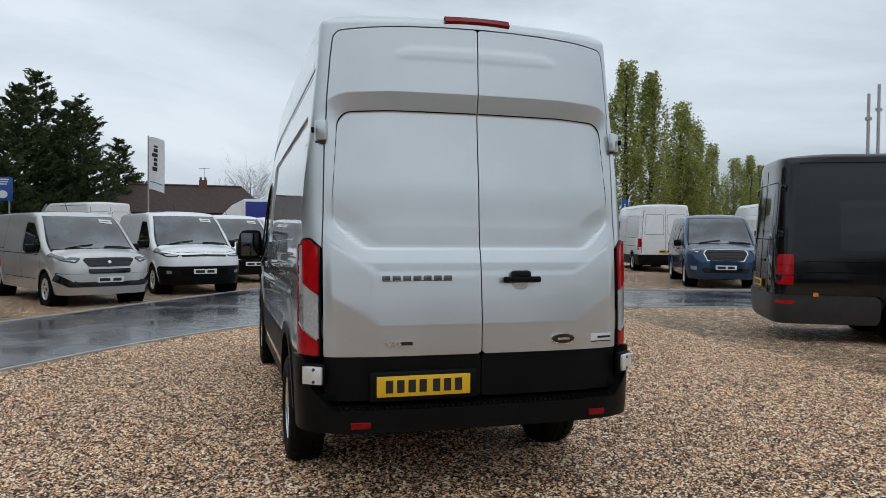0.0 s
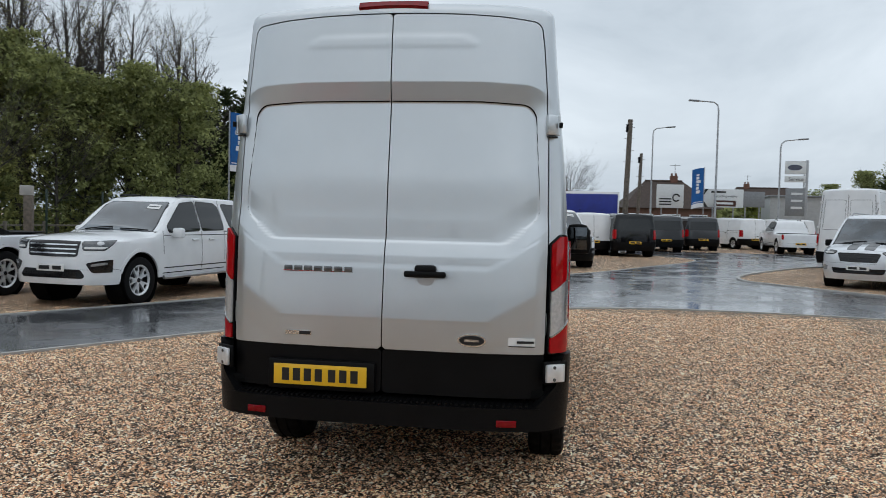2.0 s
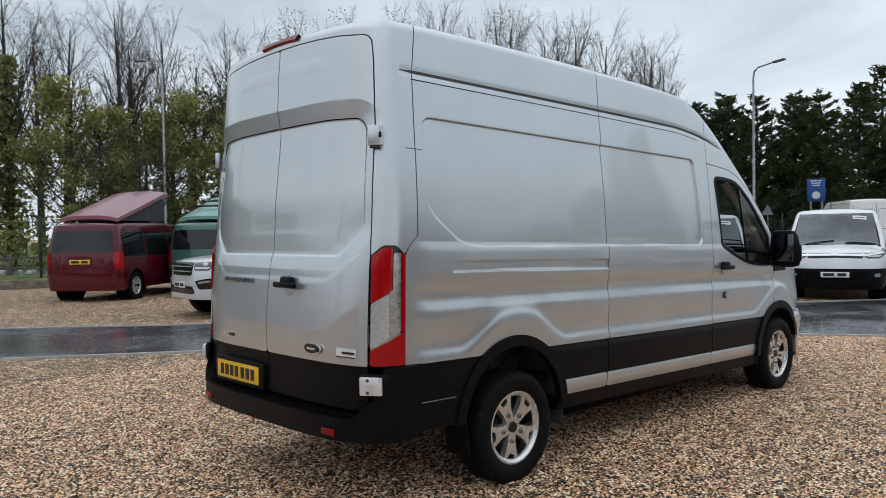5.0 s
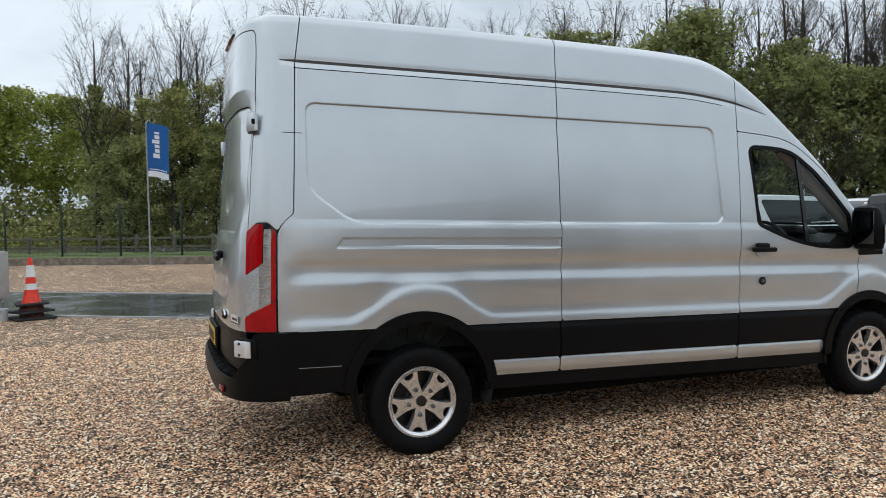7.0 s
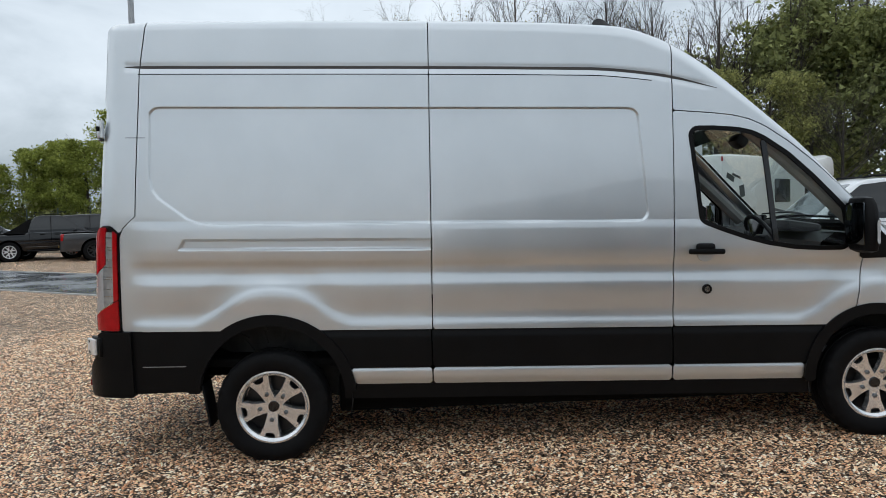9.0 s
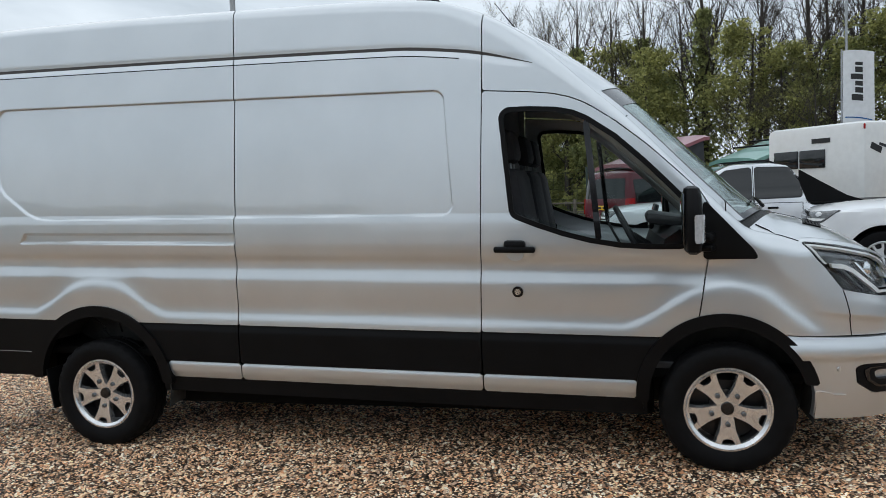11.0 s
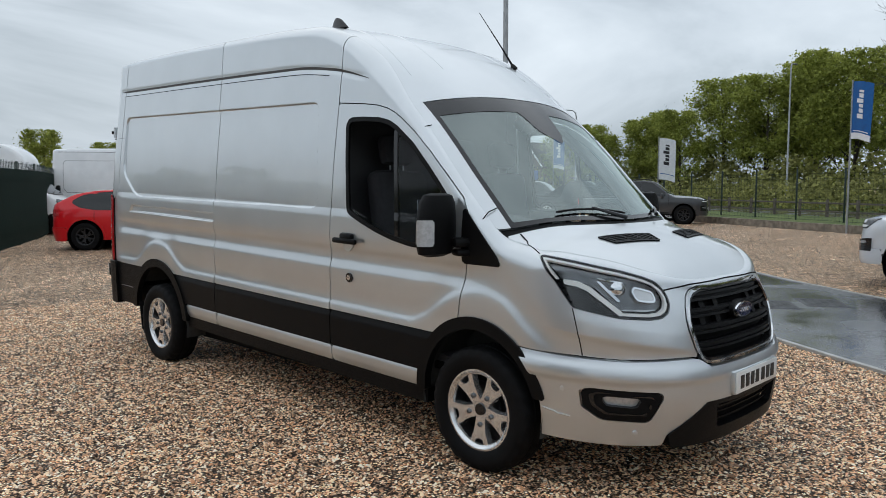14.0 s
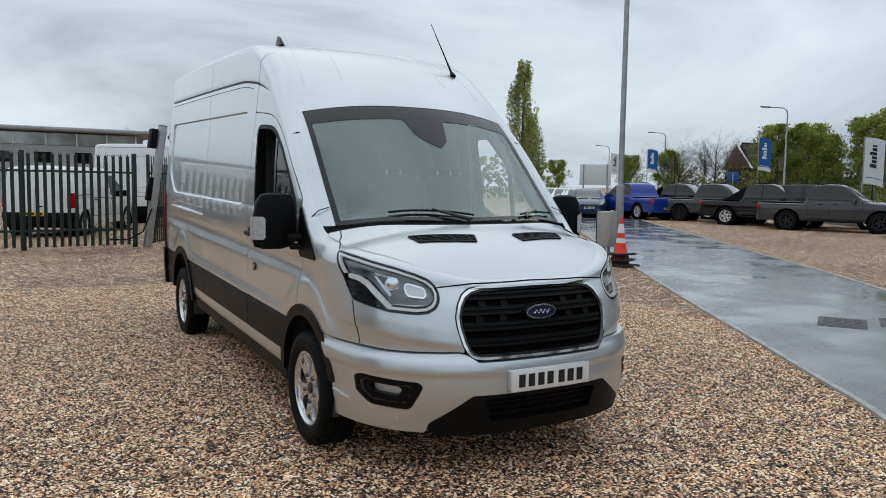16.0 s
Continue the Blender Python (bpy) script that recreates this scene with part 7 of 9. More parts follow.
def pickup(label, paint, canopy=False, rollbar=False, rim=None, cover=True, front=True, chrome_bars=False):
    """A double-cab pickup about five and a quarter metres long."""
    if canopy:
        prof = [(-2.75, 1.45), (-2.45, 1.60), (-2.2, 1.76), (-0.4, 1.82), (0.3, 1.80), (0.56, 1.71), (1.20, 1.25), (1.42, 1.19), (2.05, 1.15), (2.42, 1.10), (2.60, 1.02), (2.75, 0.94)]
    else:
        prof = [(-2.75, 1.06), (-2.6, 1.09), (-0.95, 1.09), (-0.86, 1.13), (-0.66, 1.62), (-0.52, 1.76), (-0.1, 1.81), (0.3, 1.80), (0.56, 1.71), (1.20, 1.25), (1.42, 1.19), (2.05, 1.15), (2.42, 1.10), (2.60, 1.02), (2.75, 0.94)]
    c = Car("pickup_truck", label, "pickup", paint, 0.93, -2.65, 2.65, prof, crown=0.04, corner=0.06, axles=(-1.48, 1.72), wheel_r=0.39, belt=1.08, tuck=0.76, rear_lean=0.06, nt=6.0, low=0.40, rim=rim, nf=3.8, lean=0.05, step=0.07, forks=True)
    c.short_lamps, c.pane_step = True, 0.042
    sw = [[(-0.72, 1.62), (-0.60, 1.69), (-0.04, 1.71), (-0.04, 1.20), (-0.74, 1.21)], [(0.04, 1.71), (0.44, 1.67), (0.98, 1.27), (0.95, 1.18), (0.04, 1.20)]]
    if canopy:
        sw.append([(-2.10, 1.64), (-0.86, 1.68), (-0.98, 1.27), (-2.28, 1.30)])
    c.body((0.52, 1.24, 0.62, 0.78), bumper=paint, bumper_top=0.60, side_windows=sw, bars=3 if canopy else 2, bar_mat=chrome if canopy else steel, grille=[(-0.3, 1.05), (0.49, 1.05), (0.46, 0.80), (-0.3, 0.78)], head=[(0.53, 1.05), (0.90, 1.12), (0.925, 1.10), (0.925, 0.97), (0.82, 0.91), (0.55, 0.91)],
           tail_lamp=(0.83, 0.915, 0.78, 1.04), plates=(0.62, 0.56), door_gaps=[(0.0, 0.45, 1.74), (-0.76, 0.62, 1.10 if not canopy else 1.76), (1.12, 0.80, 1.20)], lower=None)
    # belt and sill creases are grey lines in place of light and shade
    c.line("belt_crease", [(-2.3, 1.10), (1.1, 1.12)], 0.006, lamp_inner)
    c.line("sill_crease", [(-0.9, 0.56), (1.1, 0.56)], 0.010, lamp_inner)
    c.line("door_foot", [(-0.76, 0.47), (1.14, 0.47)], 0.008)
    if canopy:
        c.line("canopy_seam", [(-2.5, 1.15), (-0.74, 1.17)], 0.007)
        c.sticker(-0.55, 0.66)
    c.mirrors(0.86, 1.16, paint)
    c.wall("lower_intake", lambda U, V, X: np.where(U > 2.0, poly_sdf(X, V, [(-0.3, 0.60), (0.52, 0.60), (0.60, 0.50), (0.56, 0.46), (-0.3, 0.46)], 0.02), 1.0), gloss_black, s=(1.9, None), v=(0.3, 0.7), off=0.016, res=0.03, both="joined")
    for nm, poly, m in (("fog_duct", [(0.60, 0.70), (0.90, 0.76), (0.92, 0.56), (0.70, 0.55)], gloss_black), ("fog_lamp", [(0.68, 0.685), (0.86, 0.72), (0.86, 0.68), (0.68, 0.645)], clear_lens)):
        c.wall(nm, lambda U, V, X: np.where(U > c.sh.at_x(0.955) - 0.04, poly_sdf(X, V, poly, 0.02), 1.0), m, s=(1.9, None), v=(0.4, 0.9), off=0.016 if m is gloss_black else 0.022, res=0.03)
    for sx in (1, -1):
        part("side_step", Shape().tube([(sx * 0.95, -0.85, 0.40), (sx * 0.98, -0.7, 0.40), (sx * 0.98, 1.0, 0.40), (sx * 0.95, 1.15, 0.40)], 0.035, 8), steel if chrome_bars or canopy else black_plastic, c.ob)
        part("roof_rail", Shape().tube([(sx * 0.60, -0.35, 1.79), (sx * 0.61, -0.2, 1.83), (sx * 0.61, 0.2, 1.83), (sx * 0.60, 0.35, 1.80)], 0.016, 6), black_plastic, c.ob)
        for y, z in ((-0.30, 1.03), (0.22, 1.03)):
            part("door_handle", Shape().box((sx * 0.935, y, z), (0.04, 0.17, 0.035), None, 0.012), black_plastic if not canopy else paint, c.ob)
    if not canopy:
        part("bed_cover", Shape().box((0, -1.72, 1.092), (1.56, 1.66, 0.03), None, 0.01), black_plastic, c.ob, "black load-bed cover")
        if rollbar:
            for sx in (1, -1):
                part("sports_bar", Shape().grid([[(sx * 0.72, -0.72, 1.66), (sx * 0.74, -1.05, 1.45), (sx * 0.76, -1.45, 1.20), (sx * 0.77, -1.7, 1.11)], [(sx * 0.72, -0.72, 1.10), (sx * 0.74, -1.05, 1.10), (sx * 0.76, -1.45, 1.10), (sx * 0.77, -1.7, 1.10)]]), black_plastic, c.ob, "black sports bar behind the cab")
    return c


ranger = pickup("silver double-cab pickup with black sports bar", silver2_paint, rollbar=True, rim=alloy)
ranger.put(-8.35, 10.5, -0.06, -1.0)
for sx in (1, -1):
    part("wing_vent", Shape().box((sx * 0.94, 1.16, 0.99), (0.02, 0.20, 0.07), None, 0.008), gloss_black, ranger.ob)
amarok = pickup("white double-cab pickup with a matching hard canopy", white_paint, canopy=True)
amarok.put(-5.35, 13.45, -0.12, -0.99)
dark_pick = pickup("dark grey double-cab pickup with black wheels", dark_paint, rim=dark_alloy)
dark_pick.put(-23.9, -5.25, -0.42, 0.91)
dark_pick.again(-25.4, -12.2, -0.42, 0.91, "dark grey pickup in the far row")
black_pick = pickup("black double-cab pickup with a sports bar", black_paint, rollbar=True)
black_pick.put(-24.6, -8.8, -0.42, 0.91)
black_pick.again(-27.0, -16.0, -0.42, 0.91, "black pickup in the far row")
canopy_pick = pickup("black double-cab pickup with a dark hard canopy", black_paint, canopy=True)
canopy_pick.put(-26.4, -7.2, -0.42, 0.91)
blue_pick = pickup("vivid blue double-cab pickup", blue_paint)
blue_pick.put(-24.0, -16.3, -0.11, -0.99)
white_pick = pickup("white double-cab pickup with open load bed", white_paint)
white_pick.put(14.2, 45.0, 0.0, 1.0)


def hatch(label, paint):
    c = Car("hatchback_car", label, "car", paint, 0.90, -2.15, 2.2,
            [(-2.3, 0.98), (-2.1, 1.06), (-1.95, 1.16), (-1.5, 1.37), (-0.9, 1.45), (-0.2, 1.47), (0.25, 1.42), (1.10, 0.99), (1.3, 0.94), (1.8, 0.84), (2.1, 0.70), (2.3, 0.6)], crown=0.04, corner=0.06, axles=(-1.32, 1.36), wheel_r=0.33, belt=0.92, tuck=0.70, rear_lean=0.05, nt=3.2, nf=2.6, low=0.24, step=0.07, rim=dark_alloy, forks=True)
    c.body((0.28, 1.12, 0.56, 0.70), bumper=paint, bumper_top=0.55, side_windows=[[(-1.62, 1.15), (-1.40, 1.29), (-1.05, 1.355), (-0.60, 1.385), (-0.22, 1.39), (-0.22, 0.97), (-1.10, 0.985), (-1.42, 1.04)], [(-0.14, 1.39), (0.12, 1.36), (0.80, 1.0), (0.78, 0.95), (-0.14, 0.97)]],
           grille=[(-0.3, 0.68), (0.42, 0.68), (0.36, 0.48), (-0.3, 0.48)], head=[(0.48, 0.74), (0.80, 0.80), (0.82, 0.70), (0.54, 0.65)], tail_lamp=(0.62, 1.2, 0.80, 0.98), plates=(0.5, 0.74), door_gaps=[(-0.18, 0.35, 1.3), (-1.1, 0.6, 1.3), (0.86, 0.35, 0.92)])
    c.mirrors(0.68, 1.0)
    return c


focus = hatch("bright red five-door hatchback parked on gravel", bright_red)
focus.put(-3.2, -7.05, -0.80, 0.60)
car_white = hatch("small white hatchback in the far row", white_paint)
car_white.put(-24.2, -21.0, 0.6, 0.8)
car_white.again(-27.5, -26.5, 0.6, 0.8)
car_blue = hatch("small blue hatchback in the far row", navy_paint)
car_blue.put(-22.9, -18.7, 0.6, 0.8)
car_blue.again(19.5, 40.0, -0.4, -0.9, "small blue hatchback far across the yard")
car_silver = hatch("small silver hatchback in the far row", silver2_paint)
car_silver.put(-26.0, -23.6, 0.6, 0.8)
car_silver.again(-29.0, -30.0, 0.6, 0.8)

# motorhome
cream = plain("white_grp_panel", (0.74, 0.74, 0.72), 0.4, coat=0.4, vary=0.03)
mh = thing("motorhome", "white coach-built motorhome with dark graphics", "motorhome", pose(-10.2, 11.94, 0, 0, 0, math.degrees(math.atan2(0.61, 0.79))))
part("coach_body", Shape().box((0, 2.25, 1.55), (2.30, 4.5, 1.95), None, 0.12), cream, mh)
part("overcab", Shape().box((0, 4.9, 2.20), (2.20, 1.5, 0.72), pose(0, 0, 0, 8, 0, 0), 0.2), cream, mh)
part("cab", Shape().box((0, 5.15, 1.15), (1.98, 1.6, 1.25), None, 0.18), white_paint, mh)
part("skirt", Shape().box((0, 2.4, 0.50), (2.26, 4.7, 0.34), None, 0.03), cream, mh)
for x in (-0.44, 0.20):
    part("rear_window", Shape().box((x - 0.2, -0.01, 1.87), (0.60, 0.03, 0.36), None, 0.03), dark_glass, mh, "dark rear window")
part("name_bar", Shape().box((0.20, -0.008, 2.22), (0.42, 0.012, 0.09)), black_ink, mh)
part("side_window", Shape().box((1.16, 2.6, 1.72), (0.03, 0.72, 0.55), None, 0.03), dark_glass, mh, "dark side window")
part("side_door", Shape().box((1.155, 3.9, 1.40), (0.02, 0.62, 1.55), None, 0.04), cream, mh)
part("door_window", Shape().box((1.17, 3.9, 1.80), (0.02, 0.40, 0.50), None, 0.04), dark_glass, mh)
for y, z, w, h, r in ((0.55, 2.05, 0.34, 0.05, -14), (0.78, 1.72, 0.20, 0.26, 12), (2.05, 1.75, 0.06, 0.60, 8), (2.45, 1.25, 0.95, 0.06, -8), (0.30, 2.02, 0.30, 0.12, -20)):
    part("side_graphic", Shape().box((1.153, y, z), (0.012, w, h), pose(0, 0, 0, r, 0, 0)), dark_paint, mh)
part("marker_lamp", Shape().box((1.12, 0.03, 2.42), (0.03, 0.03, 0.10), None, 0.008), red_lens, mh)
part("roof_vent", Shape().box((0.3, 1.7, 2.55), (0.6, 0.9, 0.07), None, 0.02), cream, mh)
for sx in (1, -1):
    for y in (1.1, 5.1):
        wheel(mh, (sx * 0.98, y, 0.34), 0.34, 0.22, 0.21, 5, alloy, sx, tread=False, lug=False, forks=False)
    part("door_mirror", Shape().box((sx * 1.18, 5.3, 1.5), (0.2, 0.12, 0.32), None, 0.04), black_plastic, mh)

# curtain-sided lorry
blue_curtain = plain("blue_curtain", (0.012, 0.025, 0.24), 0.5, vary=0.12, scale=2, bump=0.15, bump_scale=8)
lorry = thing("lorry", "white lorry with a blue curtain side", "lorry", pose(3.0, 50.6, 0, 0, 0, 92))
part("load_body", Shape().box((0, 0, 2.22), (2.2, 4.6, 2.36), None, 0.03), white_paint, lorry)
part("curtain", Shape().box((1.106, 0.0, 2.18), (0.02, 4.4, 2.12), None, 0.01), blue_curtain, lorry, "blue curtain")
part("curtain", Shape().box((-1.106, 0.0, 2.18), (0.02, 4.4, 2.12), None, 0.01), blue_curtain, lorry, "blue curtain")
part("chassis", Shape().box((0, 0.4, 0.85), (1.6, 5.8, 0.3), None, 0.02), cavity, lorry)
part("cab", Shape().box((0, 3.2, 1.45), (2.0, 1.5, 1.5), None, 0.18), white_paint, lorry)
part("wind_deflector", Shape().prism([(2.3, 2.2), (3.8, 2.2), (3.0, 3.0), (2.3, 3.38)], 1.8, Matrix(((0, 0, 1, -0.9), (1, 0, 0, 0), (0, 1, 0, 0), (0, 0, 0, 1)))), white_paint, lorry, "white roof deflector")
for sx in (1, -1):
    for y in (-1.4, 3.1):
        wheel(lorry, (sx * 0.88, y, 0.4), 0.4, 0.24, 0.24, 5, steel, sx, tread=False, lug=False, forks=False)


# ---- verge, main road, fences ----
def grass_material():
    m, t, b = nodes_of("rough_grass")
    co = t.nodes.new("ShaderNodeTexCoord")
    n1, n2 = t.nodes.new("ShaderNodeTexNoise"), t.nodes.new("ShaderNodeTexNoise")
    n1.inputs["Scale"].default_value, n1.inputs["Detail"].default_value = 0.7, 6
    n2.inputs["Scale"].default_value, n2.inputs["Detail"].default_value = 30, 4
    mix = t.nodes.new("ShaderNodeMath")
    mix.operation = "MULTIPLY_ADD"
    mix.inputs[1].default_value = 0.5
    half = t.nodes.new("ShaderNodeMath")
    half.operation = "MULTIPLY"
    half.inputs[1].default_value = 0.5
    ramp = t.nodes.new("ShaderNodeValToRGB")
    ramp.color_ramp.elements[0].position, ramp.color_ramp.elements[0].color = 0.32, (0.032, 0.055, 0.013, 1)
    ramp.color_ramp.elements[1].position, ramp.color_ramp.elements[1].color = 0.68, (0.16, 0.21, 0.045, 1)
    for n in (n1, n2):
        t.links.new(co.outputs["Object"], n.inputs["Vector"])
    t.links.new(n2.outputs["Fac"], half.inputs[0])
    t.links.new(n1.outputs["Fac"], mix.inputs[0])
    t.links.new(half.outputs[0], mix.inputs[2])
    t.links.new(mix.outputs[0], ramp.inputs[0])
    t.links.new(ramp.outputs[0], b.inputs["Base Color"])
    b.inputs["Roughness"].default_value = 0.85
    bp = t.nodes.new("ShaderNodeBump")
    bp.inputs["Strength"].default_value, bp.inputs["Distance"].default_value = 0.8, 0.05
    t.links.new(n2.outputs["Fac"], bp.inputs["Height"])
    t.links.new(bp.outputs[0], b.inputs["Normal"])
    return m


grass_mat = grass_material()
VERGE = rounded_line([(-62, -66), (-44, -36), (-30.5, -11), (-25.2, -2.0), (-22.4, 3.0), (-20.5, 7.2), (-18.4, 14), (-16.2, 21), (-13.5, 30), (-9, 44), (2, 58), (14, 66), (40, 76)])


def beside(line, d):
    """The line moved to its left by d."""
    out = []
    for i, (x, y) in enumerate(line):
        a, b = Vector(line[max(i - 1, 0)]), Vector(line[min(i + 1, len(line) - 1)])
        t = (b - a).normalized()
        out.append((x - t.y * d, y + t.x * d))
    return out


def ribbon(line, d0, d1, z0, z1):
    return Shape().grid([[(x, y, z1) for x, y in beside(line, d1)], [(x, y, z0) for x, y in beside(line, d0)]])


solo("verge", ribbon(VERGE, 0.0, 7.0, 0.24, 0.16), grass_mat, "rough green grass verge along the yard", "grass", kind="structure", sharp=0)
solo("far_verge", ribbon(VERGE, 15.0, 90.0, 0.06, 0.4), grass_mat, "grass and undergrowth beyond the main road", "grass", kind="structure", sharp=0)
solo("main_road", ribbon(VERGE, 7.0, 15.0, 0.03, 0.05), tarmac, "grey main road beyond the verge", "road", kind="structure", sharp=0)
sleeper_wood = plain("weathered_sleepers", (0.22, 0.185, 0.145), 0.85, vary=0.35, scale=5, bump=0.4, bump_scale=30)
wood_grey = plain("weathered_wood", (0.13, 0.11, 0.09), 0.85, vary=0.3, scale=10, bump=0.4, bump_scale=40)
edging(VERGE, 0.16, 0.27, mat=sleeper_wood, label="low weathered timber edging along the grass verge")
fence_green = plain("dark_green_powder_coat", (0.010, 0.026, 0.020), 0.45, vary=0.15, bump=0.05)
wire = plain("dark_green_wire", (0.012, 0.028, 0.020), 0.5)


def spaced(line, gap, start=0.0):
    out, acc, want = [], 0.0, start
    for i in range(len(line) - 1):
        a, b = Vector(line[i]), Vector(line[i + 1])
        L = (b - a).length
        while want <= acc + L:
            out.append(a + (b - a) * ((want - acc) / L))
            want += gap
        acc += L
    return out


# post and two rails along the road
rail_line = [tuple(p) for p in spaced(beside(VERGE, 6.3), 1.0)][36:128]
rail_fence = thing("rail_fence", "low weathered wooden post and rail fence by the road", "fence")
pts = spaced(rail_line, 1.8)
post_mesh = mesh_of("post", *(lambda s: (s.v, s.f))(Shape().box((0, 0, 0.45), (0.14, 0.14, 1.0), None, 0.02)), wood_grey)
for i, p in enumerate(pts):
    o = new("post", post_mesh)
    o.parent = rail_fence
    o.matrix_local = pose(p.x, p.y, 0.02, 0, 0, 20)
    if i:
        q = pts[i - 1]
        for z in (0.42, 0.80):
            part("rail", Shape().tube([(q.x, q.y, z), (p.x, p.y, z)], 0.05, 4), wood_grey, rail_fence)
# mesh security fence on the verge
mesh_fence = thing("mesh_fence", "dark green welded mesh security fence on posts", "fence")
mline = [tuple(p) for p in spaced(beside(VERGE, 2.2), 1.0)][40:126]
mp = spaced(mline, 2.5)
mpost = mesh_of("post", *(lambda s: (s.v, s.f))(Shape().box((0, 0, 1.1), (0.07, 0.07, 2.2), None, 0.008)), fence_green)
wires = Shape()
for i, p in enumerate(mp):
    o = new("post", mpost)
    o.parent = mesh_fence
    o.matrix_local = pose(p.x, p.y, 0.05, 0, 0, 20)
    if i:
        q = mp[i - 1]
        for z in (0.25, 0.65, 1.05, 1.45, 1.85, 2.05):
            wires.tube([(q.x, q.y, z), (p.x, p.y, z)], 0.006, 3, False)
        for k in range(1, 12):
            w = q + (p - q) * (k / 12)
            wires.tube([(w.x, w.y, 0.1), (w.x, w.y, 2.1)], 0.004, 3, False)
tagged(part("mesh_infill", wires, wire, mesh_fence), kind="stuff")


def palisade(name, a, b, skip=0.0, label="dark green steel palisade fence with pointed pales"):
    """A palisade fence from a to b: posts, two rails and pales with split points."""
    f = thing(name, label, "fence")
    A, B = Vector(a), Vector(b)
    L = (B - A).length
    ang = math.degrees(math.atan2(B.y - A.y, B.x - A.x))
    f.matrix_world = pose(A.x, A.y, 0, 0, 0, ang)
    pale = Shape()
    w = 0.034
    outline = [(-w, 0.06), (w, 0.06), (w, 2.02), (w * 1.25, 2.12), (w * 0.4, 2.07), (0, 2.16), (-w * 0.4, 2.07), (-w * 1.25, 2.12), (-w, 2.02)]
    pale.prism(outline, 0.004, pose(0, 0.012, 0, 90, 0, 0))
    pale.box((-w, 0.004, 1.0), (0.004, 0.02, 1.9)).box((w, 0.004, 1.0), (0.004, 0.02, 1.9))
    pm = mesh_of("pale", pale.v, pale.f, fence_green)
    n = int(L / 0.155)
    for k in range(n + 1):
        o = new("pale", pm)
        o.parent = f
        o.matrix_local = pose(k * L / n, -0.03, 0, 0, 0, 0)
    for z in (0.42, 1.72):
        part("rail", Shape().box((L / 2, 0.01, z), (L, 0.045, 0.045), None, 0.004), fence_green, f)
    m = max(1, round(L / 2.6))
    for k in range(m + 1):
        part("post", Shape().box((k * L / m, 0.06, 1.08), (0.10, 0.055, 2.16), None, 0.006), fence_green, f)
    return f


palisade("palisade_fence", (10.5, -4.6), (1.35, -5.75))
palisade("palisade_fence", (0.95, -6.1), (-2.1, -11.9), label="dark green palisade fence running back from the gate")
palisade("palisade_fence", (-2.1, -11.9), (-6.2, -21.6), label="dark green palisade fence running back from the gate")
gate_post = thing("gate_post", "leaning galvanised steel post beside the palisade fence", "post", pose(1.12, -5.62, 0, 0, -8.5, 15))
part("column", Shape().box((0, 0, 1.42), (0.16, 0.14, 2.85), None, 0.01), steel, gate_post)
part("cap", Shape().box((0, 0, 2.86), (0.17, 0.15, 0.02), None, 0.004), steel, gate_post)
part("control_box", Shape().box((0.20, 0.0, 2.52), (0.16, 0.20, 0.45), None, 0.02), black_plastic, gate_post, "black box on the post")
part("lower_box", Shape().box((0.14, 0.02, 1.35), (0.10, 0.16, 0.55), None, 0.02), black_plastic, gate_post, "black box on the post")
part("cable", Shape().tube([(0.05, 0.1, 0.9), (0.2, 0.14, 0.35), (0.5, 0.1, 0.12), (0.9, 0.05, 0.08)], 0.018, 6), black_plastic, gate_post, "black cable")

# lamp column with its cabinet and a traffic cone
orange = plain("orange_plastic", (0.82, 0.045, 0.018), 0.45, vary=0.12, scale=15)
column = thing("lamp_column", "tall grey steel lamp column at the lane's edge", "lamp post", pose(-7.35, 1.0, 0, 0, 0, 0))
part("column", Shape().tube([(0, 0, 0), (0, 0, 1.6), (0, 0, 1.62), (0.0, 0, 9.0)], [0.085, 0.085, 0.06, 0.045], 14), steel, column)
part("arm", Shape().tube([(0, 0, 9.0), (-0.1, 0.0, 9.25), (-0.6, 0, 9.35)], 0.03, 8), steel, column)
part("lamp_head", Shape().box((-0.85, 0, 9.36), (0.6, 0.25, 0.09), None, 0.04), plain("grey_lamp_case", (0.2, 0.2, 0.21), 0.5), column)
box_grey = plain("pale_grey_cabinet", (0.36, 0.35, 0.33), 0.6, vary=0.1, scale=5)
cab = thing("electric_cabinet", "pale grey electric cabinet on short legs beside the column", "cabinet", pose(-6.78, 1.27, 0, 0, 0, 30))
part("body", Shape().box((0, 0, 0.71), (0.46, 0.26, 0.72), None, 0.015), box_grey, cab)
part("door", Shape().box((0.0, -0.135, 0.71), (0.40, 0.012, 0.64), None, 0.004), box_grey, cab)
for sx in (-0.13, 0.13):
    part("leg", Shape().tube([(sx, 0, 0), (sx, 0, 0.36)], 0.03, 10), steel, cab)
gp = thing("green_post", "short dark green fence post beside the cabinet", "post", pose(-6.85, 0.93, 0))
part("post", Shape().box((0, 0, 0.55), (0.08, 0.08, 1.1), None, 0.008), fence_green, gp)
tub_grey = plain("pale_grey_tub", (0.42, 0.43, 0.43), 0.5, vary=0.12, scale=12)
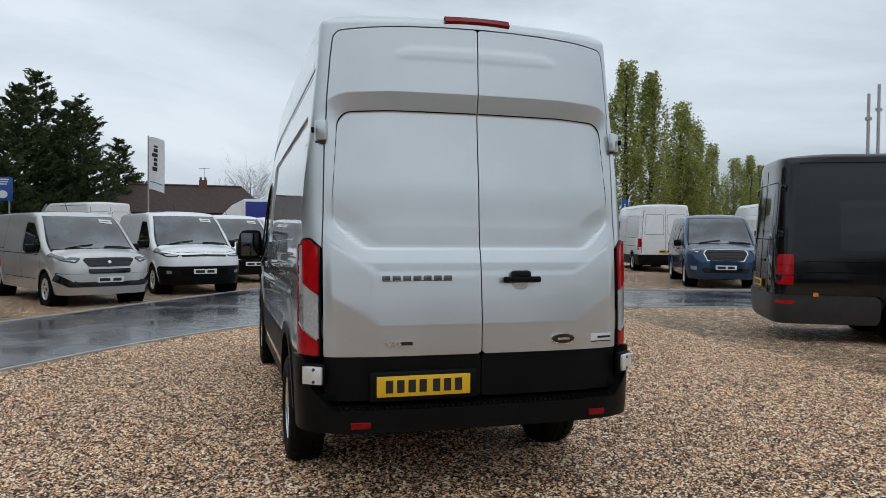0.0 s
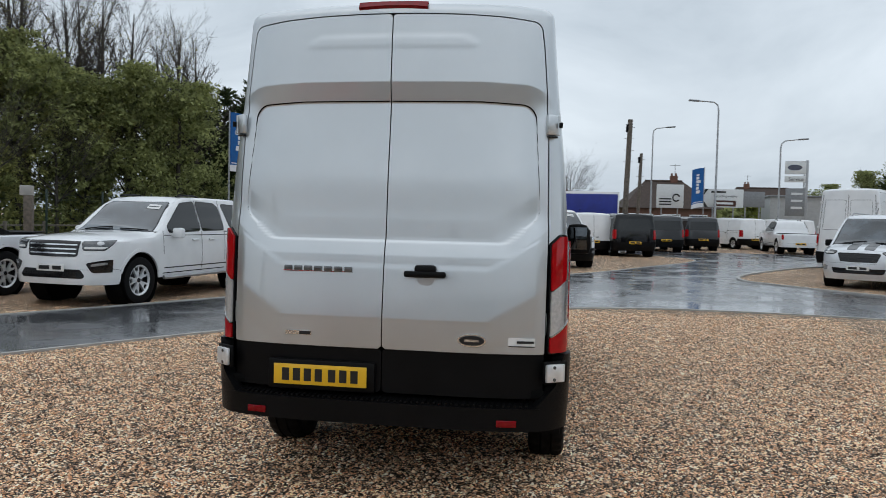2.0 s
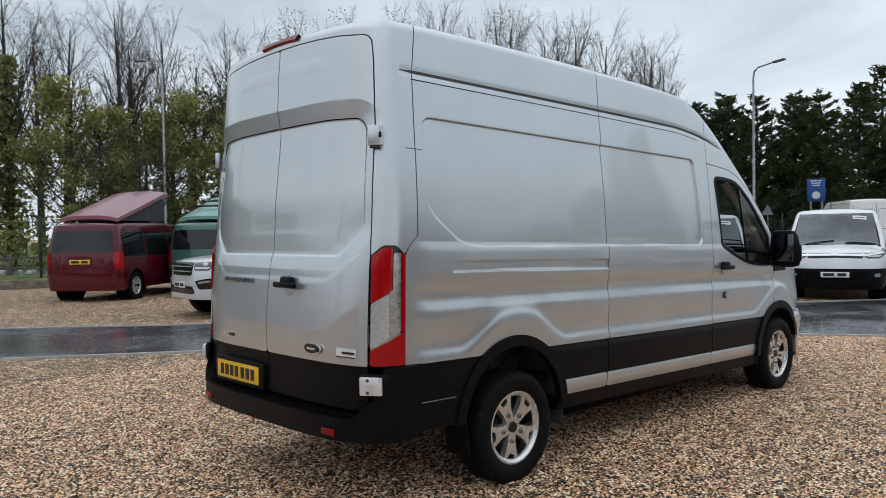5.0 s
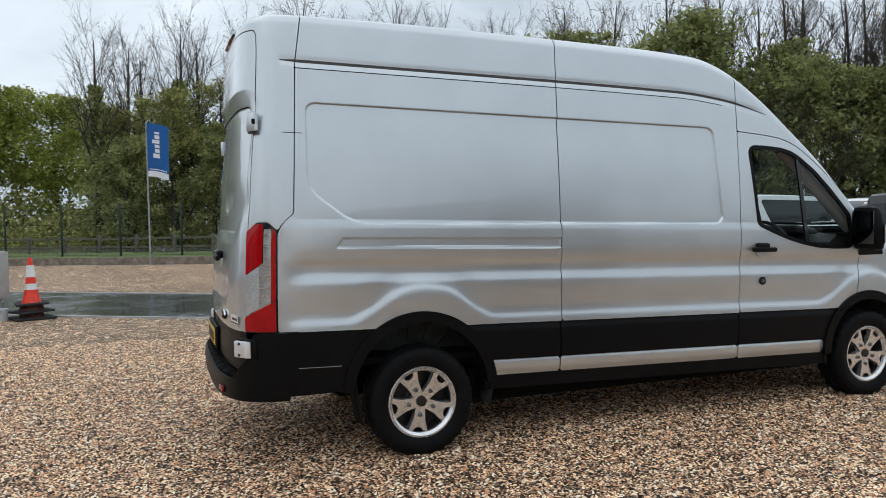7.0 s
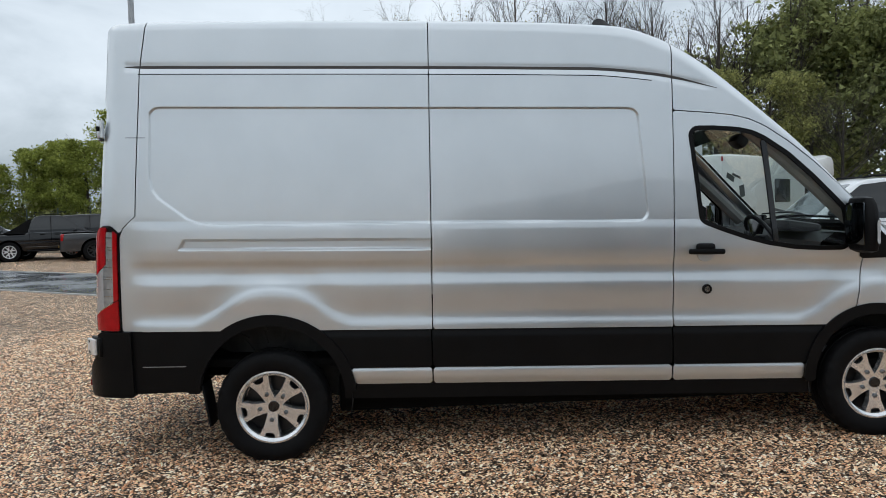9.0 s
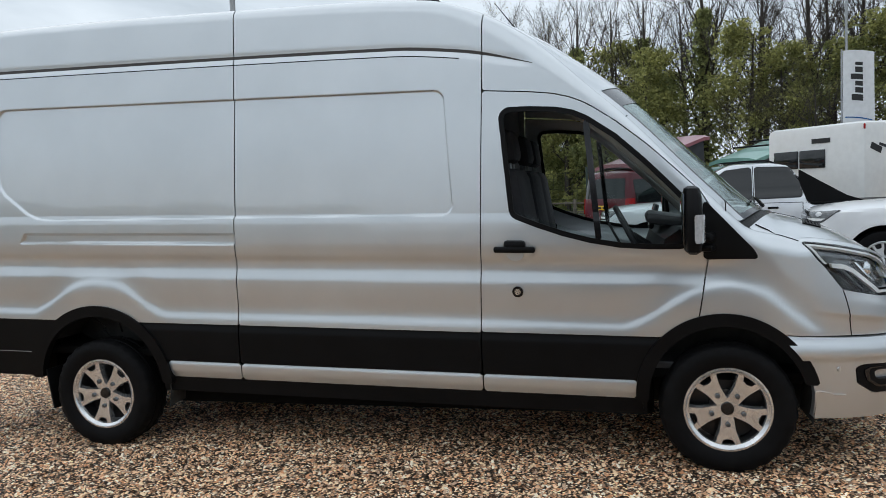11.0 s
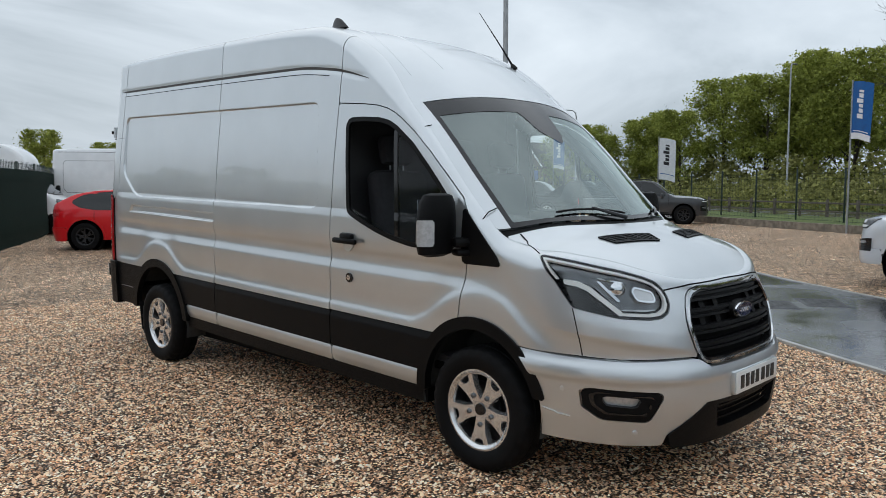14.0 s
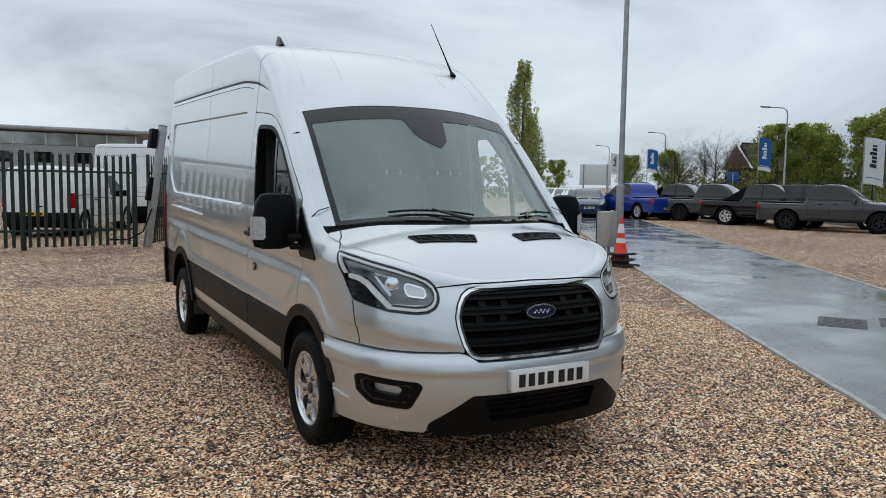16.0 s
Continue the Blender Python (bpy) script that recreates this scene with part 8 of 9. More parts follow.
for x, y in ((-6.56, 1.21), (-6.56, 1.40)):
    tub = thing("plastic_tub", "small pale grey plastic tub standing below the cabinet", "tub", pose(x, y, 0), "tubs")
    part("body", Shape().lathe([(0.001, 0.0), (0.066, 0.0), (0.080, 0.175), (0.080, 0.18)], 20, pose(0, 0, 0, 0, -90, 0)), tub_grey, tub)
    part("lid", Shape().lathe([(0.088, 0.17), (0.090, 0.19), (0.085, 0.20), (0.001, 0.203)], 20, pose(0, 0, 0, 0, -90, 0)), tub_grey, tub)
TURN_UP = pose(0, 0, 0, 0, -90, 0)
cone = thing("traffic_cone", "red and white traffic cone stacked on two crushed dirty cones", "traffic cone", pose(-6.70, 1.78, 0, 0, 0, 20))
dirty_rubber = plain("dark_red_rubber", (0.075, 0.022, 0.016), 0.8, vary=0.4, scale=18)
base_black = plain("black_rubber_base", (0.018, 0.017, 0.017), 0.8, vary=0.2)
for z, w, a in ((0.022, 0.58, 0), (0.125, 0.50, 12), (0.245, 0.46, -8)):
    part("base", Shape().box((0, 0, z), (w, w, 0.035), pose(0, 0, 0, 2 if z > 0.1 else 0, 0, a), 0.012), base_black, cone, "black rubber base")
for z0, z1 in ((0.038, 0.11), (0.14, 0.232)):
    part("crushed_cone", Shape().lathe([(0.19, z0), (0.15, z1)], 24, TURN_UP), dirty_rubber, cone, "dirty dark red cone skirt")
cone_r = smooth_table([0.255, 0.29, 0.95, 0.97], [0.145, 0.128, 0.026, 0.020])
part("cone_body", Shape().lathe([(float(cone_r(z)), z) for z in np.linspace(0.255, 0.97, 14)] + [(0.001, 0.972)], 28, TURN_UP), orange, cone, "red cone")
for lo, hi in ((0.465, 0.56), (0.66, 0.845)):
    part("band", Shape().lathe([(float(cone_r(lo)) + 0.003, lo), (float(cone_r(hi)) + 0.003, hi)], 28, TURN_UP), white_ink, cone, "white reflective band")


# ---- street furniture ----
def street_lamp(x, y, h, a, arm=1.3, label="tall grey street lamp with a curved arm"):
    o = thing("street_lamp", label, "street lamp", pose(x, y, 0, 0, 0, a), "street lamps")
    part("column", Shape().tube([(0, 0, 0), (0, 0, 1.4), (0, 0, 1.45), (0, 0, h - 0.6), (0.06, 0, h - 0.25), (0.3, 0, h - 0.05), (arm, 0, h + 0.06)], [0.11, 0.11, 0.085, 0.055, 0.05, 0.045, 0.04], 10), steel, o)
    part("lamp_head", Shape().box((arm + 0.3, 0, h + 0.08), (0.75, 0.28, 0.11), pose(0, 0, 0, 0, -4, 0), 0.05), bpy.data.materials["grey_lamp_case"], o, "grey lamp head")


for x, y, h, a in ((-14.4, 44.3, 10.6, -10), (12.0, 54.4, 9.8, 175), (9.6, 72.9, 10.2, 0), (-34.3, 18.5, 10.9, 200), (-56.8, -11.6, 11.2, 190), (18.0, 62.0, 8.0, 0), (-58.7, -48.7, 7.6, -60), (-47.4, -25.1, 7.8, -60), (-68.9, -69.4, 7.3, -60)):
    street_lamp(x, y, h, a)
for x, y, h, r in ((5.1, 41.5, 6.9, 0.13), (6.9, 55.0, 6.3, 0.11)):
    up = thing("utility_pole", "dark weathered wooden utility pole", "utility pole", pose(x, y, 0, 0, 1.5, 0), "utility poles")
    part("pole", Shape().tube([(0, 0, 0), (0, 0, h)], [r * 1.2, r], 10), wood_grey, up)
    for k in range(4):
        part("step_bolt", Shape().tube([(-0.25, 0, h - 0.4 - 0.6 * k), (0.25, 0, h - 0.4 - 0.6 * k)], 0.015, 5), steel, up)
    part("pole_box", Shape().box((-0.12, 0, h - 0.45), (0.16, 0.2, 0.4), None, 0.02), black_plastic, up)

flag_white = plain("white_flag_cloth", (0.72, 0.73, 0.75), 0.8, vary=0.05, bump=0.05)
flag_blue = plain("blue_flag_cloth", (0.010, 0.10, 0.32), 0.8, vary=0.1, bump=0.05)


def flag(x, y, z0, z1, width, a, cloth, ink, label):
    """A tall banner on a pole, rippling a little, with upright marks as plain bars."""
    o = thing("banner_flag", label, "flag", pose(x, y, 0, 0, 0, a), "banner flags")
    part("pole", Shape().tube([(0, 0, 0), (0, 0, z1 + 0.05)], [0.035, 0.022], 8), steel, o)
    ph = random.random() * 6

    def pt(u, v, off=0.0):
        return (0.03 + u * width, 0.07 * math.sin(ph + 4.5 * u + 1.4 * v) * u + off, z0 + (z1 - z0) * v - 0.16 * u * u)
    us, vs = np.linspace(0, 1, 9), np.linspace(0, 1, 15)
    rows = [[pt(u, v, 0.004) for u in us] for v in vs]
    back = [[pt(u, v, -0.004) for u in us] for v in vs]
    part("cloth", Shape().grid(back).grid([r[::-1] for r in rows]), cloth, o)
    for side in (0.012, -0.012):
        for k, (v0, v1, u0, u1) in enumerate(((0.36, 0.44, 0.28, 0.62), (0.46, 0.53, 0.38, 0.62), (0.55, 0.61, 0.38, 0.62), (0.63, 0.70, 0.25, 0.62), (0.72, 0.79, 0.38, 0.62), (0.81, 0.85, 0.38, 0.62))):
            part("flag_bar", Shape().grid([[pt(u, v, side) for u in np.linspace(u0, u1, 4)] for v in (v0, (v0 + v1) / 2, v1)]), ink, o)
        part("flag_stripe", Shape().grid([[pt(u, v, side) for u in np.linspace(0.08, 0.92, 6)] for v in (0.135, 0.15)]), flag_blue if cloth is flag_white else flag_white, o)
        if cloth is flag_blue:
            part("flag_foot", Shape().grid([[pt(u, v, side) for u in np.linspace(0.0, 1.0, 8)] for v in (0.0, 0.06, 0.11)]), flag_white, o, "white foot of the flag")


flag(-15.7, 13.8, 2.75, 4.75, 0.78, 55, flag_white, black_ink, "white banner flag with dark upright marks")
flag(-29.4, -7.6, 1.9, 3.95, 0.78, 120, flag_white, black_ink, "white banner flag with dark upright marks")
flag(-2.85, 29.0, 2.9, 4.75, 0.62, -35, flag_white, black_ink, "white banner flag curling in the wind")
flag(-22.0, 3.4, 3.1, 4.95, 0.78, 60, flag_blue, flag_white, "blue banner flag with pale upright marks")
flag(-9.25, 24.7, 2.95, 4.95, 0.72, 10, flag_blue, flag_white, "blue banner flag with pale upright marks")
flag(-44.6, -25.3, 3.0, 5.4, 0.85, 130, flag_blue, flag_white, "blue banner flag with pale upright marks")
flag(-42.1, -34.2, 2.9, 4.75, 0.8, 130, flag_blue, flag_white, "blue banner flag with pale upright marks")
flag(-49.2, -46.7, 3.0, 5.0, 0.85, 130, flag_white, black_ink, "small white banner flag far along the verge")
flag(11.0, 53.0, 2.6, 5.2, 0.8, 190, flag_blue, flag_white, "blue feather flag beside the road signs")
flag(30.0, 55.0, 1.6, 4.2, 0.8, 20, flag_blue, flag_white, "blue banner flag far across the yard")

sign_white = plain("white_sign_face", (0.66, 0.68, 0.68), 0.4, vary=0.04)
sign_blue = plain("blue_sign_face", (0.012, 0.07, 0.30), 0.4, vary=0.06)
sign_grey = plain("grey_sign_back", (0.22, 0.23, 0.24), 0.5, 0.3, vary=0.1)


def text_part(body, size, m, mat, parent):
    cu = bpy.data.curves.new("lettering", "FONT")
    cu.body, cu.size, cu.align_x, cu.align_y, cu.extrude = body, size, "CENTER", "CENTER", 0.002
    cu.materials.append(mat)
    ob = new("lettering", cu)
    dg = bpy.context.evaluated_depsgraph_get()
    me = bpy.data.meshes.new_from_object(ob.evaluated_get(dg))
    bpy.data.objects.remove(ob)
    t = new("lettering", me)
    me.materials.clear()
    me.materials.append(mat)
    t.parent = parent
    t.matrix_local = m
    return t


def signboard(name, x, y, a, label, w, h, z, face, posts=(0.0,)):
    """A board on posts; its face looks along local -y."""
    o = thing(name, label, "sign", pose(x, y, 0, 0, 0, a))
    part("board", Shape().box((0, 0, z + h / 2), (w, 0.05, h), None, 0.01), face, o)
    for px in posts:
        part("post", Shape().tube([(px, 0.06, 0), (px, 0.06, z + h)], 0.05, 8), steel, o)
    return o


blue_sign = signboard("direction_sign", -12.3, 47.7, 12, "blue roadside direction sign with white marks", 0.95, 1.30, 3.0, sign_blue, (-0.3, 0.3))
for k in range(3):
    part("sign_bar", Shape().box((0, -0.03, 4.18 - 0.13 * k), (0.6 - 0.1 * k, 0.008, 0.06)), sign_white, blue_sign)
part("sign_mark", Shape().prism(oval(0.22, 0.22, 24), 0.008, Matrix.Translation((0, -0.026, 3.35)) @ FACE_REAR), sign_white, blue_sign)
recycling = signboard("direction_sign", 12.6, 54.8, 8, "large white arrow sign for the recycling centre", 2.7, 1.25, 2.65, sign_white, (-0.7, 0.7))
part("sign_arrow", Shape().prism([(-1.75, 3.27), (-1.25, 3.90), (-1.05, 3.90), (-1.5, 3.27), (-1.05, 2.65), (-1.25, 2.65)], 0.03, pose(0, -0.03, 0, 90, 0, 0)), black_ink, recycling)
text_part("Recycling centre", 0.24, Matrix.Translation((0.12, -0.03, 3.42)) @ FACE_REAR, black_ink, recycling)
part("sign_bar", Shape().box((-0.35, -0.03, 3.70), (1.0, 0.008, 0.12)), black_ink, recycling)
part("sign_panel", Shape().box((0.1, -0.03, 2.93), (1.5, 0.008, 0.40)), plain("brown_sign_face", (0.06, 0.018, 0.01), 0.4), recycling)
part("sign_bar", Shape().box((0.1, -0.037, 2.93), (1.1, 0.006, 0.14)), sign_white, recycling)
signboard("road_sign_back", 15.0, 57.0, 10, "grey back of a road sign", 1.7, 1.1, 2.75, sign_grey, (-0.5, 0.5))
rb = signboard("roundabout_sign", 9.4, 57.5, 12, "white roundabout direction sign with dark marks", 2.0, 1.7, 2.6, sign_white, (-0.6, 0.6))
for k in range(3):
    part("sign_bar", Shape().box((-0.35, -0.03, 2.85 + 0.2 * k), (0.9, 0.008, 0.09)), black_ink, rb)
part("sign_mark", Shape().tube([(0.45 + 0.25 * math.cos(a), -0.035, 3.35 + 0.25 * math.sin(a)) for a in np.linspace(0.3, 5.6, 16)], 0.05, 6), black_ink, rb)
pylon = signboard("dealer_pylon", 18.2, 58.4, -8, "grey dealer pylon with a blue oval above a service panel", 1.5, 0.95, 5.2, sign_white, (0.55,))
part("oval_mark", Shape().prism(oval(0.48, 0.20, 28), 0.01, Matrix.Translation((-0.1, -0.03, 5.68)) @ FACE_REAR), blue_enamel, pylon, "dark blue oval")
part("service_panel", Shape().box((0, 0, 4.85), (1.5, 0.05, 0.45), None, 0.01), sign_white, pylon)
text_part("Service", 0.34, Matrix.Translation((0, -0.032, 4.84)) @ FACE_REAR, black_ink, pylon)
part("lower_panel", Shape().box((0.0, 0, 3.2), (1.3, 0.05, 2.0), None, 0.01), sign_grey, pylon)
for k in range(3):
    part("sign_bar", Shape().box((0.1, -0.032, 3.8 - 0.5 * k), (0.75, 0.008, 0.16)), sign_white, pylon)
part("mast", Shape().box((0.72, 0.02, 3.1), (0.18, 0.1, 6.2), None, 0.02), steel, pylon)
board = signboard("dealer_board", -35.4, -32.8, -45, "white dealer board with a grey mark", 2.4, 1.6, 1.7, sign_white, (-0.9, 0.9))
part("sign_mark", Shape().tube([(-0.6 + 0.3 * math.cos(a), -0.04, 2.5 + 0.35 * math.sin(a)) for a in np.linspace(3.3, 6.1, 10)], 0.05, 6), sign_blue, board)
part("sign_bar", Shape().box((0.35, -0.03, 2.6), (1.1, 0.008, 0.16)), sign_grey, board)
keep = signboard("arrow_sign", -41.0, -24.5, -45, "small blue road sign with a white arrow", 0.75, 0.75, 2.0, sign_blue, (0.0,))
part("sign_arrow", Shape().box((0, -0.03, 2.37), (0.45, 0.008, 0.10), pose(0, 0, 0, 0, 45, 0)), sign_white, keep)
brd = thing("barrier_post", "square timber post carrying a small pale box", "post", pose(-12.6, 19.2, 0, 0, 0, 20))
part("post", Shape().box((0, 0, 0.95), (0.22, 0.22, 1.9), None, 0.02), wood_grey, brd)
part("box", Shape().box((-0.05, 0, 2.02), (0.32, 0.2, 0.28), None, 0.02), box_grey, brd, "pale box")
for x, y in ((-15.5, 48.5), (-10.6, 50.0)):
    tri_sign = thing("warning_sign", "small triangular warning sign seen from afar", "sign", pose(x, y, 0, 0, 0, 10))
    part("plate", Shape().prism([(-0.35, 2.3), (0.35, 2.3), (0, 2.95)], 0.02, pose(0, 0, 0, 90, 0, 0)), sign_grey, tri_sign)
    part("post", Shape().tube([(0, 0.03, 0), (0, 0.03, 2.8)], 0.035, 6), steel, tri_sign)
for x, y, h in ((49.0, 49.9, 12.7), (49.6, 49.5, 13.4)):
    fl = thing("flue_stack", "tall thin metal mast above the yard", "mast", pose(x, y, 0))
    part("mast", Shape().tube([(0, 0, 0), (0, 0, h)], [0.16, 0.12], 10), steel, fl)
    part("bracket", Shape().box((0, 0, h - 2.0), (0.5, 0.2, 0.25)), steel, fl)

# ---- buildings ----
roof_tile = plain("brown_roof_tiles", (0.055, 0.036, 0.028), 0.8, vary=0.35, scale=6, bump=0.5, bump_scale=18)
brick = plain("red_brown_brick", (0.17, 0.085, 0.06), 0.85, vary=0.25, scale=14, bump=0.2, bump_scale=50)


def house(x, y, a, L, W, eave, ridge, label, hipped=True, chimney=0.0):
    o = thing("house", label, "house", pose(x, y, 0, 0, 0, a))
    part("wall", Shape().box((0, 0, eave / 2), (L, W, eave)), brick, o)
    e, i = 0.4, (W * 0.3 if hipped else 0.0)
    A = [(-L / 2 - e, -W / 2 - e, eave - 0.1), (L / 2 + e, -W / 2 - e, eave - 0.1), (L / 2 + e, W / 2 + e, eave - 0.1), (-L / 2 - e, W / 2 + e, eave - 0.1), (-L / 2 + i, 0, ridge), (L / 2 - i, 0, ridge)]
    part("roof", Shape().add(A, [(0, 1, 5, 4), (2, 3, 4, 5), (1, 2, 5), (3, 0, 4), (3, 2, 1, 0)]), roof_tile, o, "brown tiled roof", sharp=0)
    part("ridge", Shape().tube([(-L / 2 + i, 0, ridge), (L / 2 - i, 0, ridge)], 0.12, 6), roof_tile, o)
    part("chimney", merged(Shape().box((chimney, 0, ridge + 0.1), (0.7, 0.5, 0.9)), Shape().tube([(chimney - 0.2, 0, ridge + 0.5), (chimney - 0.2, 0, ridge + 0.8)], 0.10, 8), Shape().tube([(chimney + 0.2, 0, ridge + 0.5), (chimney + 0.2, 0, ridge + 0.8)], 0.10, 8)), brick, o)
    part("aerial", merged(Shape().tube([(chimney + 0.1, 0, ridge), (chimney + 0.1, 0, ridge + 1.7)], 0.03, 4), Shape().tube([(chimney - 0.4, 0, ridge + 1.6), (chimney + 0.6, 0, ridge + 1.6)], 0.03, 4)), steel, o)
    for k in range(-1, 2):
        wx = k * L * 0.3
        wnd = part("window", Shape().box((wx, -W / 2 - 0.02, eave * 0.58), (1.7, 0.1, 1.2), None, 0.02), white_paint, o, "white window frame")
        for d in (-0.4, 0.4):
            part("pane", Shape().box((wx + d, -W / 2 - 0.075, eave * 0.58), (0.7, 0.02, 1.0)), dark_glass, wnd)
    return o


house(-4.0, 73.0, 3, 14.0, 7.0, 3.0, 5.4, "brown-roofed bungalow with white windows", chimney=1.5)
house(11.5, 80.0, 5, 8.5, 8.0, 3.0, 5.7, "brown hip-roofed bungalow behind the lorry", chimney=1.0)
house(27.5, 108.0, 0, 12.0, 9.0, 3.5, 6.4, "far house with a brown tiled roof", chimney=-2.0)
house(42.0, 115.0, 0, 12.0, 9.0, 3.5, 6.6, "far house with a brown hipped roof", chimney=2.0)
gabled = house(-65.0, -38.55, 156.8, 9.0, 6.0, 3.7, 6.2, "brick house with a brown gable among trees", hipped=False, chimney=2.0)
part("gable_wall", Shape().prism([(-3.0, 3.65), (3.0, 3.65), (0.0, 6.05)], 0.12, Matrix.Translation((-5.0, 0, 0)) @ Matrix(((0, 0, 1, 0), (-1, 0, 0, 0), (0, 1, 0, 0), (0, 0, 0, 1)))), brick, gabled)
for k in (-1, 1):
    part("bargeboard", Shape().tube([(-5.06, k * 3.45, 3.55), (-5.06, 0, 6.16)], 0.09, 6), white_paint, gabled, "white bargeboard")
gw_ = part("gable_window", Shape().box((-4.60, 0.2, 2.9), (0.10, 1.5, 1.2), None, 0.02), white_paint, gabled, "white window frame")
part("pane", Shape().box((-4.66, 0.2, 2.9), (0.02, 1.3, 1.0)), dark_glass, gw_)
clad = plain("grey_cladding", (0.40, 0.41, 0.42), 0.5, 0.2, vary=0.08, scale=3)
office = thing("office_building", "grey modern office building with a flat overhanging roof", "building", pose(2.0, -52.0, 0, 0, 0, 2))
part("wall", Shape().box((7, 0, 1.95), (26, 8, 3.9)), clad, office)
part("roof", Shape().box((6.5, 0, 5.0), (29, 11, 0.28), None, 0.1), steel, office, "flat overhanging roof")
# whitish reflections on the glass are put into its pale, uneven colour
part("clerestory", Shape().box((6.5, 0, 4.35), (26, 8.05, 0.85)), plain("glazing_reflection", (0.40, 0.45, 0.46), 0.12, 0.3, vary=0.35, scale=0.7), office, "band of roof windows, pale with painted reflections")
for k in range(14):
    part("mullion", Shape().box((-6 + k * 2.0, 4.05, 4.35), (0.10, 0.08, 0.85)), white_paint, office)
for k in range(10):
    part("window", Shape().box((-5 + k * 2.6, 4.02, 3.05), (1.1, 0.08, 0.75)), dark_glass, office)
shed = thing("workshop", "low grey workshop behind the pylon sign", "building", pose(24.5, 74.0, 0, 0, 0, -6))
part("wall", Shape().box((0, 0, 2.0), (9, 6, 4.0)), clad, shed)
part("roof", Shape().box((0, 0, 4.08), (9.4, 6.4, 0.16), None, 0.03), sign_grey, shed)


# ---- trees ----
def leaf_material(name, dark, light, scale=0.9):
    m, t, b = nodes_of(name)
    geo = t.nodes.new("ShaderNodeNewGeometry")
    co = t.nodes.new("ShaderNodeTexCoord")
    n1 = t.nodes.new("ShaderNodeTexNoise")
    n1.inputs["Scale"].default_value, n1.inputs["Detail"].default_value = scale, 3
    t.links.new(co.outputs["Object"], n1.inputs["Vector"])
    add = t.nodes.new("ShaderNodeMath")
    add.operation = "MULTIPLY_ADD"
    add.inputs[1].default_value = 0.45
    sub = t.nodes.new("ShaderNodeMath")
    sub.operation = "MULTIPLY"
    sub.inputs[1].default_value = 0.62
    t.links.new(n1.outputs["Fac"], sub.inputs[0])
    t.links.new(geo.outputs["Random Per Island"], add.inputs[0])
    t.links.new(sub.outputs[0], add.inputs[2])
    ramp = t.nodes.new("ShaderNodeValToRGB")
    ramp.color_ramp.elements[0].position, ramp.color_ramp.elements[0].color = 0.2, (*dark, 1)
    ramp.color_ramp.elements[1].position, ramp.color_ramp.elements[1].color = 0.85, (*light, 1)
    t.links.new(add.outputs[0], ramp.inputs[0])
    t.links.new(ramp.outputs[0], b.inputs["Base Color"])
    b.inputs["Roughness"].default_value = 0.65
    b.inputs["Specular IOR Level"].default_value = 0.25
    tl, mx = t.nodes.new("ShaderNodeBsdfTranslucent"), t.nodes.new("ShaderNodeMixShader")
    mx.inputs[0].default_value = 0.45
    t.links.new(ramp.outputs[0], tl.inputs["Color"])
    t.links.new(b.outputs[0], mx.inputs[1])
    t.links.new(tl.outputs[0], mx.inputs[2])
    t.links.new(mx.outputs[0], t.nodes["Material Output"].inputs["Surface"])
    return m


bark = plain("dark_bark", (0.055, 0.046, 0.038), 0.9, vary=0.3, scale=8, bump=0.5, bump_scale=30)
leaf_spring = leaf_material("spring_leaves", (0.11, 0.135, 0.026), (0.46, 0.50, 0.11))
leaf_olive = leaf_material("olive_leaves", (0.105, 0.115, 0.042), (0.52, 0.51, 0.18))
leaf_dark = leaf_material("ivy_leaves", (0.080, 0.098, 0.040), (0.46, 0.485, 0.19))
needle = leaf_material("conifer_needles", (0.020, 0.034, 0.018), (0.125, 0.155, 0.062))
leaf_poplar = leaf_material("poplar_leaves", (0.12, 0.14, 0.035), (0.46, 0.49, 0.14), 1.4)
leaf_pale = leaf_material("pale_bud_leaves", (0.10, 0.095, 0.035), (0.34, 0.30, 0.13))


def leaf_cards(centres, size, rng, squash=1.0):
    """Small bent leaf sprays, two faces each, at the given places."""
    n = len(centres)
    a = rng.normal(size=(n, 3))
    a /= np.linalg.norm(a, axis=1)[:, None]
    b = np.cross(a, rng.normal(size=(n, 3)))
    b /= np.linalg.norm(b, axis=1)[:, None] + 1e-9
    nrm = np.cross(a, b)
    s = size * rng.uniform(0.55, 1.25, n)[:, None]
    p0, p1 = centres - a * s * 0.5, centres + a * s * 0.5
    l, r = centres + b * s * 0.36 + nrm * s * 0.14, centres - b * s * 0.36 + nrm * s * 0.14
    v = np.stack([p0, l, p1, r], 1).reshape(-1, 3)
    i = np.arange(n) * 4
    f = np.concatenate([np.stack([i, i + 1, i + 2], 1), np.stack([i, i + 2, i + 3], 1)])
    return v, f


def leaf_sprays(centres, size, rng, stretch=0.62, droop=None):
    """Single three-cornered leaf sprays at the given places."""
    n = len(centres)
    a = rng.normal(size=(n, 3))
    if droop is not None:
        a = a * 0.6 + droop
    a /= np.linalg.norm(a, axis=1)[:, None]
    b = np.cross(a, rng.normal(size=(n, 3)))
    b /= np.linalg.norm(b, axis=1)[:, None] + 1e-9
    s = size * rng.uniform(0.5, 1.4, n)[:, None]
    v = np.stack([centres - a * s * 0.5 - b * s * stretch * 0.5, centres - a * s * 0.4 + b * s * stretch * 0.5, centres + a * s * 0.6], 1).reshape(-1, 3)
    return v, np.arange(3 * n).reshape(n, 3)


